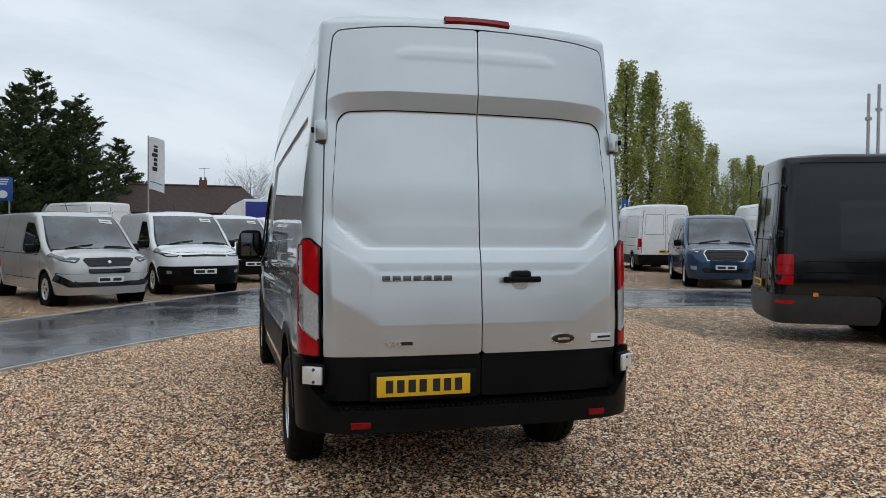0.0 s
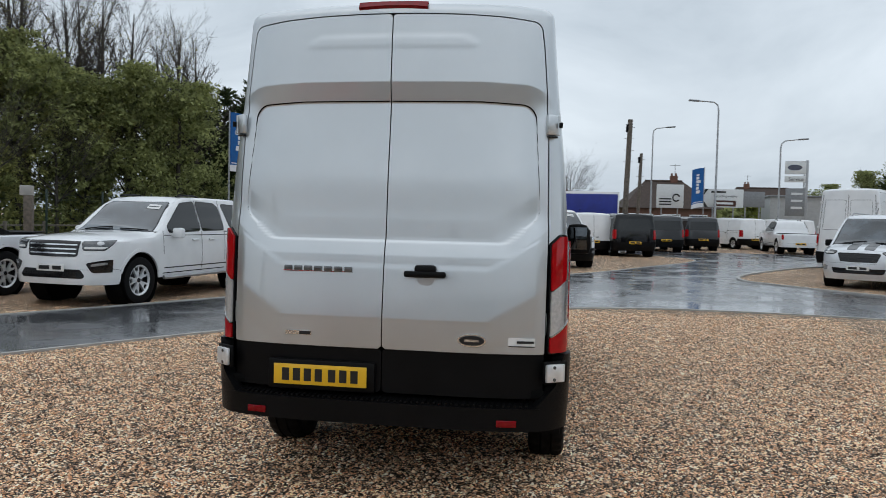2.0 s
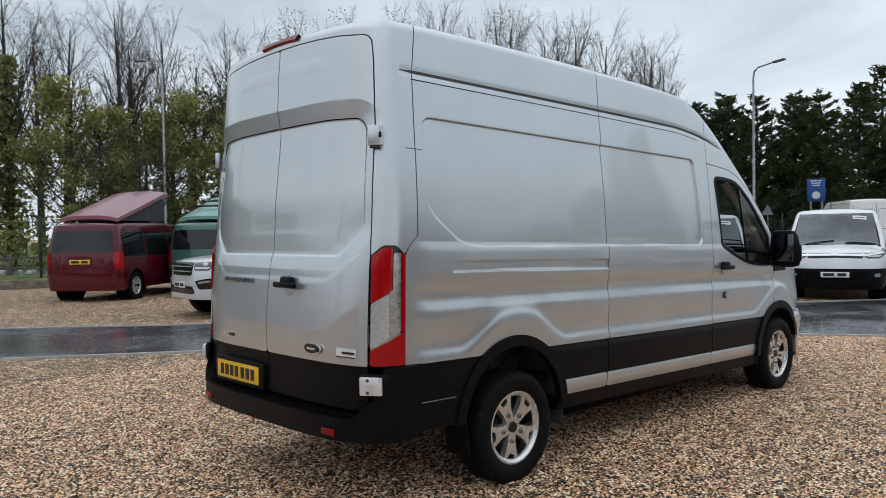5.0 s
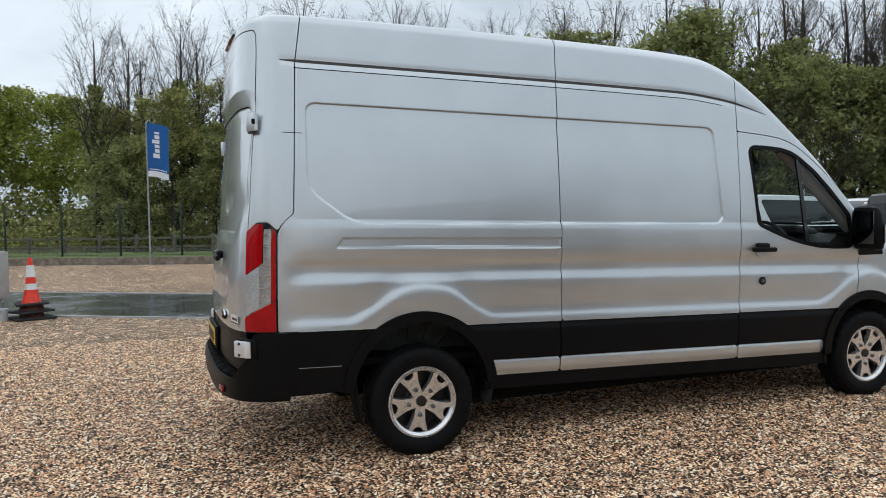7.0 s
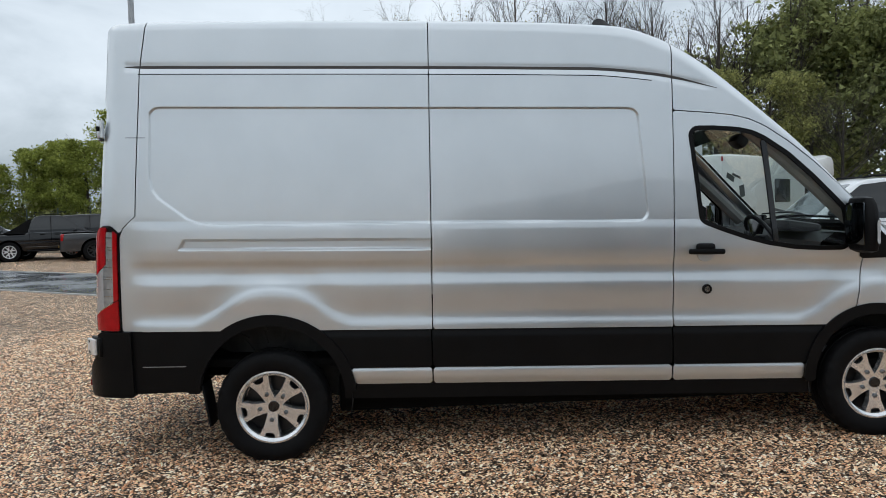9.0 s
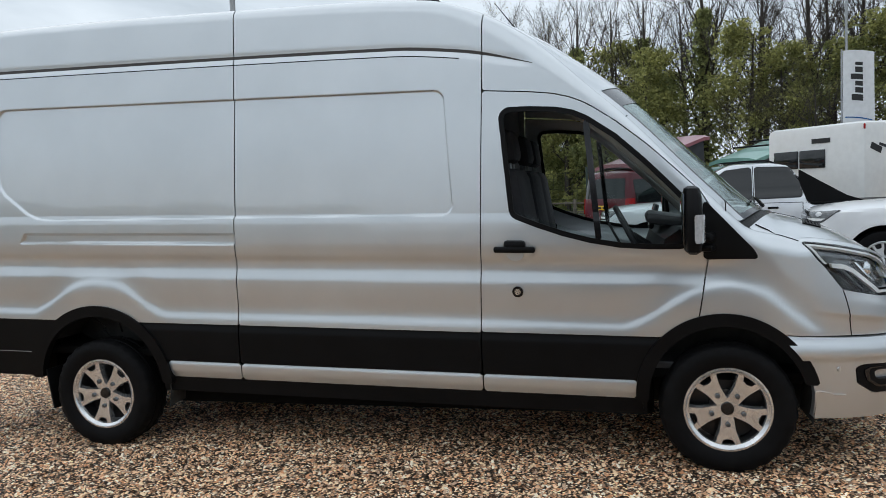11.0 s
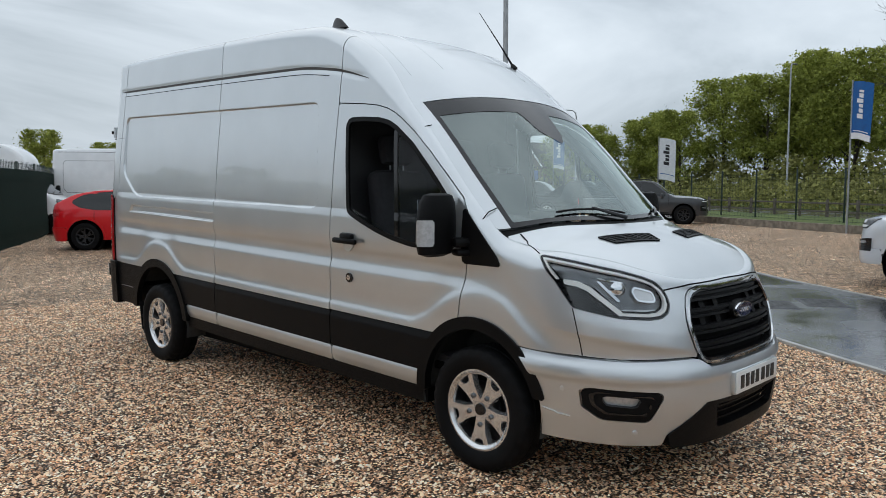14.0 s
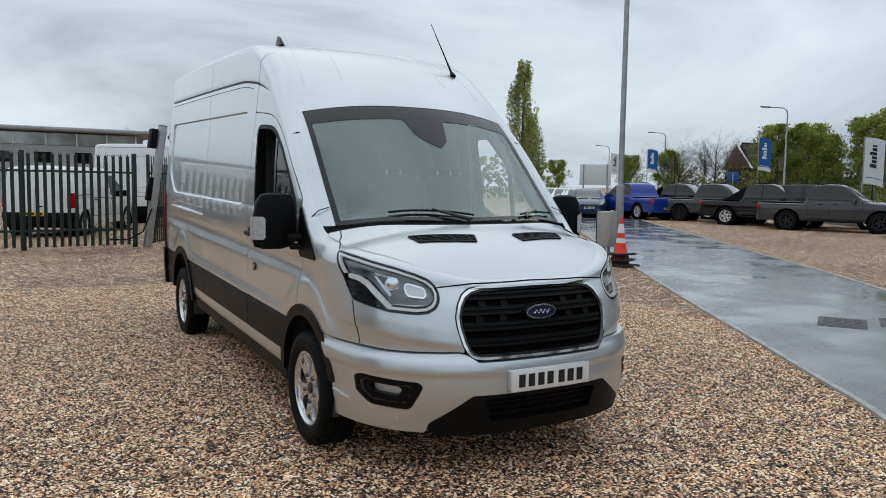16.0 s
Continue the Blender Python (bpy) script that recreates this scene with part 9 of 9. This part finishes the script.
def limbs(h, spread, rng, n=9, start=0.25, trunk=0.18, rise=0.5, sub=3, tips=None):
    sh = Shape()
    lean = rng.normal(size=2) * 0.02 * h
    spine = [Vector((lean[0] * t * t, lean[1] * t * t, h * t)) for t in (0, 0.25, 0.5, 0.75, 0.92)]
    sh.tube(spine, [trunk * 1.25, trunk, trunk * 0.7, trunk * 0.4, trunk * 0.12], 7)
    for k in range(n):
        t = start + (0.9 - start) * (k + rng.uniform(0, 0.8)) / n
        p = Vector((lean[0] * t * t, lean[1] * t * t, h * t))
        a = rng.uniform(0, 6.28)
        L = spread * (1.05 - 0.6 * t) * rng.uniform(0.7, 1.15)
        d = Vector((math.cos(a), math.sin(a), rise * rng.uniform(0.6, 1.5))).normalized()
        q = p + d * L * 0.55 + Vector((0, 0, 0.06 * L))
        e = p + d * L + Vector((0, 0, 0.25 * L))
        r0 = trunk * 0.42 * (1.05 - t)
        sh.tube([p, q, e], [r0, r0 * 0.6, r0 * 0.15], 5, False)
        if tips is not None:
            tips += [q, e]
        for j in range(sub):
            u = rng.uniform(0.3, 0.95)
            s0 = p.lerp(e, u)
            dd = (d + Vector(rng.normal(size=3)) * 0.55 + Vector((0, 0, 0.35))).normalized()
            e2 = s0 + dd * L * rng.uniform(0.3, 0.55)
            sh.tube([s0, s0.lerp(e2, 0.5) + Vector((0, 0, 0.03 * L)), e2], [r0 * 0.4, r0 * 0.25, r0 * 0.08], 4, False)
            if tips is not None:
                tips.append(e2)
            for _ in range(3 if tips is None else 0):
                s1 = s0.lerp(e2, rng.uniform(0.3, 0.9))
                e3 = s1 + (dd + Vector(rng.normal(size=3)) * 0.6 + Vector((0, 0, 0.3))).normalized() * L * rng.uniform(0.15, 0.3)
                sh.tube([s1, e3], [r0 * 0.2, r0 * 0.09], 3, False)
    return sh


def crown_object(tree, v, f, mat):
    me = mesh_of("crown", v, [tuple(q) for q in f.tolist()], mat, 0)
    o = new("crown", me)
    o.parent = tree
    return tagged(o, kind="stuff")


def broadleaf(name, label, h, w, seed, mat, count=13000, size=0.20, low=0.18, dens=0.5, branches=15):
    """A trunk with limbs, leaves gathered in clumps round the twigs with gaps between."""
    rng = np.random.default_rng(seed)
    tree = thing(name, label, "tree", None, "trees")
    tips = []
    part("trunk", limbs(h, w * 1.0, rng, branches, low, 0.013 * h + 0.04, 0.75, 6, tips), bark, tree, sharp=60)
    cl = [np.array(p) for p in tips]
    for _ in range(34):
        a, t = rng.uniform(0, 6.28), rng.uniform(low, 1.0)
        r = w * math.sqrt(max(0.03, math.sin(math.pi * min(1.0, (t - low * 0.6) / (1 - low * 0.6)) ** 0.8))) * rng.uniform(0.4, 1.0)
        cl.append(np.array((r * math.cos(a), r * math.sin(a), h * t)))
    cl = np.array(cl)
    big = rng.uniform(0.5, 1.4, len(cl))
    pick = rng.choice(len(cl), count, p=big / big.sum())
    c = cl[pick] + rng.normal(size=(count, 3)) * np.array((0.20, 0.20, 0.15)) * w * dens * big[pick][:, None]
    c[:, 2] = np.maximum(c[:, 2], h * low * 0.4)
    c[:, 2] = np.where(c[:, 2] > h, h - (c[:, 2] - h) * 1.6 - rng.uniform(0, 0.12, count) * h, c[:, 2])
    v, f = leaf_sprays(c, size, rng, 0.75)
    crown_object(tree, v, f, mat)
    return tree


def bare_tree(label, h, w, seed, ivy=0, buds=0, rise=1.7, count=26):
    """A tree before its leaves, with fine upright twigs; ivy may climb the trunk."""
    rng = np.random.default_rng(seed)
    tree = thing("bare_tree", label, "tree", None, "trees")
    part("limb_structure", limbs(h, w, rng, count, 0.24, 0.012 * h + 0.03, rise, 8), bark, tree, sharp=60)
    if ivy:
        t = rng.uniform(0.04, 0.72, ivy)
        r = np.abs(rng.normal(size=ivy)) * (0.95 - t) * 1.0 + 0.12
        a = rng.uniform(0, 6.28, ivy)
        v, f = leaf_sprays(np.stack([r * np.cos(a), r * np.sin(a), t * h], 1), 0.22, rng, 0.8)
        crown_object(tree, v, f, leaf_dark)
    if buds:
        t = rng.uniform(0.35, 1.0, buds)
        r = w * (1.1 - t) ** 0.7 * rng.uniform(0, 1, buds) ** 0.5
        a = rng.uniform(0, 6.28, buds)
        v, f = leaf_sprays(np.stack([r * np.cos(a), r * np.sin(a), t * h], 1), 0.09, rng, 0.8)
        crown_object(tree, v, f, leaf_pale)
    return tree


def conifer(label, h, w, seed, count=18000):
    rng = np.random.default_rng(seed)
    tree = thing("conifer_tree", label, "tree", None, "trees")
    part("trunk", Shape().tube([(0, 0, 0), (0, 0, h * 0.5), (0, 0, h * 0.97)], [0.28, 0.16, 0.03], 8), bark, tree)
    n = 240
    t = np.sort(rng.uniform(0.02, 0.99, n))
    a = rng.uniform(0, 6.28, n)
    L = w * (1.02 - t) ** 0.68 * rng.uniform(0.45, 1.2, n) + 0.2
    pick = rng.choice(n, count, p=L / L.sum())
    u = rng.uniform(0.1, 1.0, count) ** 0.62
    lift = -0.12 * L[pick] * np.sin(u * 2.6) + 0.34 * L[pick] * u * u
    c = np.stack([np.cos(a[pick]) * L[pick] * u, np.sin(a[pick]) * L[pick] * u, h * t[pick] + lift], 1)
    c += rng.normal(size=(count, 3)) * np.array((0.10, 0.10, 0.06)) * (0.5 + L[pick][:, None] * 0.24)
    c[:, 2] = np.maximum(c[:, 2], 0.1)
    out = np.stack([np.cos(a[pick]), np.sin(a[pick]), np.full(count, 0.55)], 1)
    v, f = leaf_sprays(c, 0.34, rng, 0.42, out)
    crown_object(tree, v, f, needle)
    return tree


def poplar(label, h, w, seed, count=13000):
    rng = np.random.default_rng(seed)
    tree = thing("poplar_tree", label, "tree", None, "trees")
    tips = []
    part("trunk", limbs(h * 0.97, w * 1.1, rng, 30, 0.1, 0.014 * h, 3.8, 4, tips), bark, tree, sharp=60)
    t = rng.uniform(0.04, 0.96, 190)
    r = w * np.sin(np.pi * np.clip(t * 0.86 + 0.12, 0, 1)) ** 0.75 * rng.uniform(0.3, 1.0, 190)
    a = rng.uniform(0, 6.28, 190)
    cl = np.stack([r * np.cos(a), r * np.sin(a), h * t], 1)
    pick = rng.integers(0, 190, count)
    c = cl[pick] + rng.normal(size=(count, 3)) * np.array((0.13, 0.13, 0.50)) * w * 0.62
    c[:, 2] = np.where(c[:, 2] > h, h - (c[:, 2] - h) * 1.5, c[:, 2])
    v, f = leaf_sprays(c, 0.21, rng, 0.75)
    crown_object(tree, v, f, leaf_poplar)
    return tree


def plant(src, spots, first=True):
    """Stands a tree at its first spot and copies of it at the rest: (x, y, scale, turn)."""
    for k, (x, y, s, a) in enumerate(spots):
        m = pose(x, y, 0, 0, 0, a) @ Matrix.Diagonal((s, s, s, 1))
        if k == 0:
            src.matrix_world = m
        else:
            o = copy_thing(src, pose(x, y, 0, 0, 0, a))
            o.scale = (s, s, s)


conA = conifer("dense dark green conifer with upswept feathery branches", 14.0, 4.9, 1)
conB = conifer("tall dark conifer beside the houses", 13.0, 4.3, 2)
plant(conA, [(-15.2, 68.4, 1.02, 0), (-22.6, 57.0, 0.84, 80), (-12.6, 71.5, 0.92, 160), (-18.6, 60.0, 0.83, 210), (-25.8, 53.4, 0.80, 300), (-20.4, 57.8, 0.82, 20), (-16.8, 60.2, 0.82, 140)])
plant(conB, [(-19.4, 63.6, 0.92, 0), (-15.6, 64.6, 0.96, 120), (-9.8, 74.5, 0.75, 40), (-21.6, 55.4, 0.86, 250), (-28.0, 56.0, 0.9, 30), (32.8, 73.0, 0.58, 10), (30.2, 73.4, 0.52, 90), (35.4, 75.5, 0.50, 190), (-24.2, 55.6, 0.86, 170), (-12.4, 66.8, 0.9, 60)])
popA = poplar("tall columnar poplar in fresh spring leaf", 17.0, 2.1, 5)
popB = poplar("broad columnar poplar in spring leaf", 14.6, 2.5, 6)
plant(popA, [(34.4, 62.4, 1.0, 0), (37.4, 63.2, 0.96, 90), (50.4, 72.4, 0.66, 20), (-39.2, -48.2, 0.80, 200), (58, 76, 0.62, 50)])
plant(popB, [(43.6, 67.9, 1.0, 0), (46.0, 69.6, 0.90, 70), (54.6, 74.2, 0.68, 30), (61.0, 78.0, 0.66, 140), (66.0, 81.0, 0.64, 210), (-41.5, -50.0, 0.6, 20)])

oliveA = broadleaf("hedgerow_tree", "airy hedgerow tree with thin olive green leaves", 9.4, 2.9, 11, leaf_olive, 8500, 0.165, 0.05, 0.46)
oliveB = broadleaf("hedgerow_tree", "dense dark ivy-clad hedgerow tree above the road", 9.0, 3.4, 12, leaf_dark, 12000, 0.20, 0.02, 0.48)
springA = broadleaf("broadleaf_tree", "broad tree in bright yellow-green spring leaf", 11.5, 4.0, 13, leaf_spring, 14500, 0.22, 0.10, 0.55, 18)
springB = broadleaf("broadleaf_tree", "young tree with thin spring leaves", 9.0, 3.2, 14, leaf_spring, 11000, 0.20, 0.12, 0.5)
rngp = np.random.default_rng(77)
A_, B_, C_, D_ = [], [], [], []
for k, p in enumerate(spaced(beside(VERGE, 17.5), 2.9)):
    x, y = p.x, p.y
    jx, jy = rngp.normal(size=2) * 0.7
    s = float(rngp.uniform(0.84, 1.08))
    if not 11 < y < 50:
        continue
    spot = (x + jx, y + jy, s, float(rngp.uniform(0, 360)))
    if y < 25 or k % 2:
        A_.append(spot)
    if y < 25 and k % 3 == 0:
        B_.append((x - 3.0 + jy, y + 1.0 + jx, s * 0.9, float(rngp.uniform(0, 360))))
# ivy-clad stretch by the road bend, then the lighter trees beyond the lamp
B_ += [(32.3, 74.6, 0.86, 20), (29.6, 75.4, 0.74, 100), (36.6, 77.4, 0.80, 210), (28.6, 86.0, 0.66, 300),
       (-38.6, 26.2, 1.34, 10), (-37.4, 28.6, 1.25, 70), (-36.2, 30.4, 1.48, 150), (-34.6, 32.6, 1.29, 220), (-33.0, 34.4, 1.50, 300), (-31.4, 36.4, 1.14, 40), (-29.4, 40.0, 1.32, 90), (-27.4, 43.4, 1.12, 170), (-25.2, 45.0, 1.18, 250), (-23.0, 46.4, 1.10, 330)]
B_ += [(-41.4, 2.0, 0.72, 0), (-39.6, 7.0, 0.80, 120), (-43.5, 5.6, 0.92, 250), (-42.0, 9.6, 0.9, 40)]
A_ += [(-40.5, 4.6, 0.98, 60), (-38.6, 9.4, 0.98, 200), (-44.5, 2.4, 0.9, 310), (-42.6, 7.6, 1.1, 100)]
C_ += [(-62.5, -19.3, 0.98, 40), (-62.0, -15.4, 0.97, 90), (-63.0, -11.6, 1.10, 130), (-61.0, -8.0, 1.06, 200), (-59.5, -3.6, 1.0, 260), (-57.0, 0.2, 0.9, 330), (-66.0, -13.0, 1.1, 20)]
D_ += [(-58.5, -21.6, 0.92, 10), (-59.0, -29.8, 0.72, 100), (-60.5, -27.0, 0.88, 160), (-66.0, -27.7, 0.78, 220), (-57.5, -33.5, 0.84, 280), (-58.6, -31.2, 0.84, 200), (-60.0, -24.6, 0.94, 90), (-57.1, -46.6, 0.62, 90), (-54.0, -49.5, 0.56, 150), 
       (21.0, 84.0, 0.5, 50), (-8, -60, 0.5, 0), (12, -66, 0.62, 80), (-14, -48, 0.62, 20), (-19, -50, 0.55, 200), (-49.0, -55.0, 0.5, 0)]
plant(oliveA, A_)
plant(oliveB, B_)
plant(springA, C_)
plant(springB, D_)
bareA = bare_tree("tall bare tree with fine spreading branches", 15.0, 4.6, 21, 0, 0, 1.4, 32)
bareB = bare_tree("bare tree just coming into bud", 14.0, 3.4, 22, 0, 900)
bareC = bare_tree("tall bare tree with ivy up its trunk", 14.5, 5.0, 23, 3600, 700)
plant(bareA, [(-40.2, 15.4, 0.95, 0), (-38.6, 20.4, 0.96, 90), (-38.0, 17.8, 0.98, 200), (-35.6, 33.6, 1.0, 50), (-35.4, 40.0, 1.2, 100), (-30.0, 45.5, 1.08, 150), (-29.4, 44.0, 0.9, 260), (-39.0, 26.0, 0.95, 310), (-24.6, 52.0, 0.95, 60), (-37.0, 23.5, 0.92, 20), (-36.0, 36.5, 0.95, 220), (-36.6, 39.6, 1.12, 10), (-34.0, 41.8, 1.1, 75), (-32.0, 44.0, 1.13, 130), (-31.0, 48.0, 1.12, 200), (-29.4, 51.0, 1.13, 280), (-28.0, 55.0, 1.1, 330), (-58.5, 1.6, 1.1, 40), (-57.6, 7.0, 1.14, 100), (-56.8, 12.6, 1.12, 160), (-56.2, 18.4, 1.15, 230), (-55.6, 24.6, 1.14, 310), (-47.0, 34.0, 1.12, 50), (-42.5, 35.0, 1.1, 190)])
plant(bareB, [(-39.2, 19.0, 0.98, 0), (-36.4, 36.4, 1.25, 70), (-38.6, 33.0, 1.22, 190), (-40.0, 30.0, 1.2, 250), (-30.4, 48.5, 1.10, 140), (-27.4, 52.0, 1.05, 30), (-39.8, 22.6, 0.94, 220), (-24.6, 49.6, 1.04, 280), (-30.2, 40.6, 1.2, 33), (-32.0, 43.0, 1.25, 133), (-28.6, 46.6, 1.2, 93), (-37.5, 30.0, 1.03, 15), (-36.4, 27.6, 1.0, 120), (-5.5, -62, 0.45, 90), (-62, -46, 0.5, 20), (-34.4, 35.2, 1.05, 300), (-66, -10, 0.9, 10)])
bareD = bare_tree("broad round bare tree with fine twigs", 8.6, 5.6, 24, 0, 300, 0.55, 34)
plant(bareD, [(2.1, 95.6, 1.0, 0), (-51.8, -35.6, 0.66, 40), (-54.2, -36.5, 0.64, 150), (-56.6, -45.1, 0.68, 260), (-57.4, -52.9, 0.60, 330), (-50.2, -38.5, 0.5, 90)] + [(p.x + float(rngp.normal()) * 0.5, p.y + float(rngp.normal()) * 0.8, float(rngp.uniform(0.70, 0.95)), float(rngp.uniform(0, 360))) for p in spaced(beside(VERGE, 15.9), 4.6) if 13 < p.y < 46])
plant(bareC, [(-43.6, 0.4, 0.93, 0), (-42.8, 5.2, 0.97, 80), (-42.0, 9.3, 0.98, 160), (-40.4, 12.6, 1.08, 240), (-47.0, 3.0, 0.9, 300)])
# low undergrowth along the far side of the road
rngu = np.random.default_rng(5)
ul = np.array([(p.x, p.y) for p in spaced(beside(VERGE, 15.8), 0.35)])
ul = ul[(ul[:, 1] > -30) & (ul[:, 1] < 60)]
pick = rngu.integers(0, len(ul), 15000)
off = rngu.uniform(0, 2.4, 15000)
cu_ = np.stack([ul[pick, 0] - off * 0.9 + rngu.normal(size=15000) * 0.3, ul[pick, 1] + off * 0.4 + rngu.normal(size=15000) * 0.3, rngu.uniform(0, 1, 15000) ** 1.2 * (1.1 + 0.9 * np.sin(ul[pick, 1] * 0.7) ** 2 + off * 0.4)], 1)
v, f = leaf_cards(cu_, 0.30, rngu)
# a thicker hedge foot under the lighter trees
fp = np.array([(-56.0, 3.0), (-58.5, -6.0), (-60.5, -14.0), (-61.0, -22.0), (-60.5, -32.0), (-60.0, -50.0)])
tq = rngu.uniform(0, 5, 14000)
hx, hy = np.interp(tq, range(6), fp[:, 0]), np.interp(tq, range(6), fp[:, 1])
foot = np.stack([hx + rngu.normal(size=14000) * 0.9, hy + rngu.normal(size=14000) * 0.5, rngu.uniform(0, 1, 14000) ** 1.05 * (3.3 + 0.9 * np.sin(hy * 0.9))], 1)
fv, ff = leaf_cards(foot, 0.42, rngu)
f = np.concatenate([f, ff + len(v)])
v = np.concatenate([v, fv])
und = new("undergrowth", mesh_of("undergrowth", v, [tuple(q) for q in f.tolist()], leaf_olive, 0))
tagged(und, "low bramble and ivy undergrowth along the road", "undergrowth", kind="stuff")
# far hedges that close the yard to the north and east
rngh = np.random.default_rng(6)
hv = []
# the unseen south-east stretch is added as a dark mass for the van's reflections
for (x0, y0), (x1, y1), hh, n in (((6, 82), (60, 92), 3.6, 6000), ((60, 92), (110, 60), 5.0, 5000), ((110, 60), (120, -30), 3.2, 4000), ((78, -20), (34, -66), 9.0, 15000), ((20, -95), (-55, -66), 6.0, 6000)):
    t = rngh.uniform(0, 1, n)
    top = hh * (0.88 + 0.12 * np.sin(t * 40) * np.sin(t * 17))
    hv.append(np.stack([x0 + (x1 - x0) * t + rngh.normal(size=n) * 1.0, y0 + (y1 - y0) * t + rngh.normal(size=n) * 1.0, rngh.uniform(0, 1, n) * top], 1))
v, f = leaf_cards(np.concatenate(hv), 0.8, rngh)
hedge = new("far_hedge", mesh_of("far_hedge", v, [tuple(q) for q in f.tolist()], leaf_dark, 0))
tagged(hedge, "far dark hedges round the yard", "hedge", kind="stuff")


# ---- loose stones on the yard ----
def stone_material():
    m, t, b = nodes_of("wet_pebbles")
    geo = t.nodes.new("ShaderNodeNewGeometry")
    ramp = t.nodes.new("ShaderNodeValToRGB")
    cr = ramp.color_ramp
    cr.interpolation = "CONSTANT"
    stops = [(0.0, (0.070, 0.040, 0.026)), (0.12, (0.60, 0.345, 0.195)), (0.26, (0.30, 0.18, 0.11)), (0.39, (0.97, 0.615, 0.37)), (0.53, (0.58, 0.395, 0.27)), (0.62, (0.98, 0.72, 0.46)), (0.79, (0.64, 0.32, 0.16)), (0.88, (0.99, 0.85, 0.66))]
    cr.elements[0].position, cr.elements[0].color = stops[0][0], (*stops[0][1], 1)
    cr.elements[1].position, cr.elements[1].color = stops[1][0], (*stops[1][1], 1)
    for pos, col in stops[2:]:
        cr.elements.new(pos).color = (*col, 1)
    t.links.new(geo.outputs["Random Per Island"], ramp.inputs[0])
    co = t.nodes.new("ShaderNodeTexCoord")
    n1 = t.nodes.new("ShaderNodeTexNoise")
    n1.inputs["Scale"].default_value = 120.0
    t.links.new(co.outputs["Object"], n1.inputs["Vector"])
    mr = t.nodes.new("ShaderNodeMapRange")
    mr.inputs["To Min"].default_value, mr.inputs["To Max"].default_value = 0.80, 1.35
    t.links.new(n1.outputs["Fac"], mr.inputs["Value"])
    sc = t.nodes.new("ShaderNodeVectorMath")
    sc.operation = "SCALE"
    t.links.new(ramp.outputs[0], sc.inputs[0])
    t.links.new(mr.outputs[0], sc.inputs["Scale"])
    t.links.new(sc.outputs[0], b.inputs["Base Color"])
    b.inputs["Roughness"].default_value = 0.45
    b.inputs["Specular IOR Level"].default_value = 0.2
    return m


def pebbles(n, rng, spots, lo, hi):
    """Slim rounded stones lying at random angles."""
    ring = np.arange(5) * math.pi / 2.5
    base = np.concatenate([np.stack([np.cos(ring), np.sin(ring), np.zeros(5)], 1), [(0.10, 0.05, 0.75)]])
    tri = np.array([(k, (k + 1) % 5, 5) for k in range(5)])
    s = rng.uniform(lo, hi, n) * 0.5
    dims = np.stack([s * rng.uniform(1.1, 1.8, n), s * rng.uniform(0.65, 1.0, n), s * rng.uniform(0.7, 1.3, n)], 1)
    v = base[None] * dims[:, None, :] * rng.uniform(0.85, 1.15, (n, 6, 1))
    a, b = rng.uniform(0, 6.28, n), rng.normal(size=n) * 0.45
    cb, sb = np.cos(b)[:, None], np.sin(b)[:, None]
    v = np.stack([v[..., 0] * cb - v[..., 2] * sb, v[..., 1], v[..., 0] * sb + v[..., 2] * cb], -1)
    ca, sa = np.cos(a)[:, None], np.sin(a)[:, None]
    v = np.stack([v[..., 0] * ca - v[..., 1] * sa, v[..., 0] * sa + v[..., 1] * ca, v[..., 2]], -1)
    v[..., 0] += spots[:, 0, None]
    v[..., 1] += spots[:, 1, None]
    v[..., 2] += spots[:, 2, None]
    f = (tri[None] + (np.arange(n) * 6)[:, None, None]).reshape(-1, 3)
    return v.reshape(-1, 3), f


def in_poly(px, py, poly):
    return poly_sdf(px, py, poly) < 0


rngs = np.random.default_rng(9)
N = 235000
# thickest between the walked arc and the van, thinning outwards
xs = rngs.uniform(-3.5, 6.6, N)
ys = rngs.uniform(1.2, 13.3, N)
lane_poly = LANE_NEAR + [(40, 40), (-40, 40), (-40, -33)]
keep_s = ~in_poly(xs, ys, lane_poly)
xs, ys = xs[keep_s], ys[keep_s]
zs = rngs.uniform(-0.008, 0.006, len(xs))
v, f = pebbles(len(xs), rngs, np.stack([xs, ys, zs], 1), 0.012, 0.027)
me = bpy.data.meshes.new("gravel_stones")
me.vertices.add(len(v))
me.vertices.foreach_set("co", v.astype(np.float32).ravel())
me.loops.add(len(f) * 3)
me.loops.foreach_set("vertex_index", f.astype(np.int32).ravel())
me.polygons.add(len(f))
me.polygons.foreach_set("loop_start", np.arange(0, len(f) * 3, 3, dtype=np.int32))
me.polygons.foreach_set("use_smooth", np.ones(len(f), dtype=bool))
me.update(calc_edges=True)
me.materials.append(stone_material())
tagged(new("gravel_stones", me), "loose wet brown and cream pebbles", "gravel", kind="stuff")
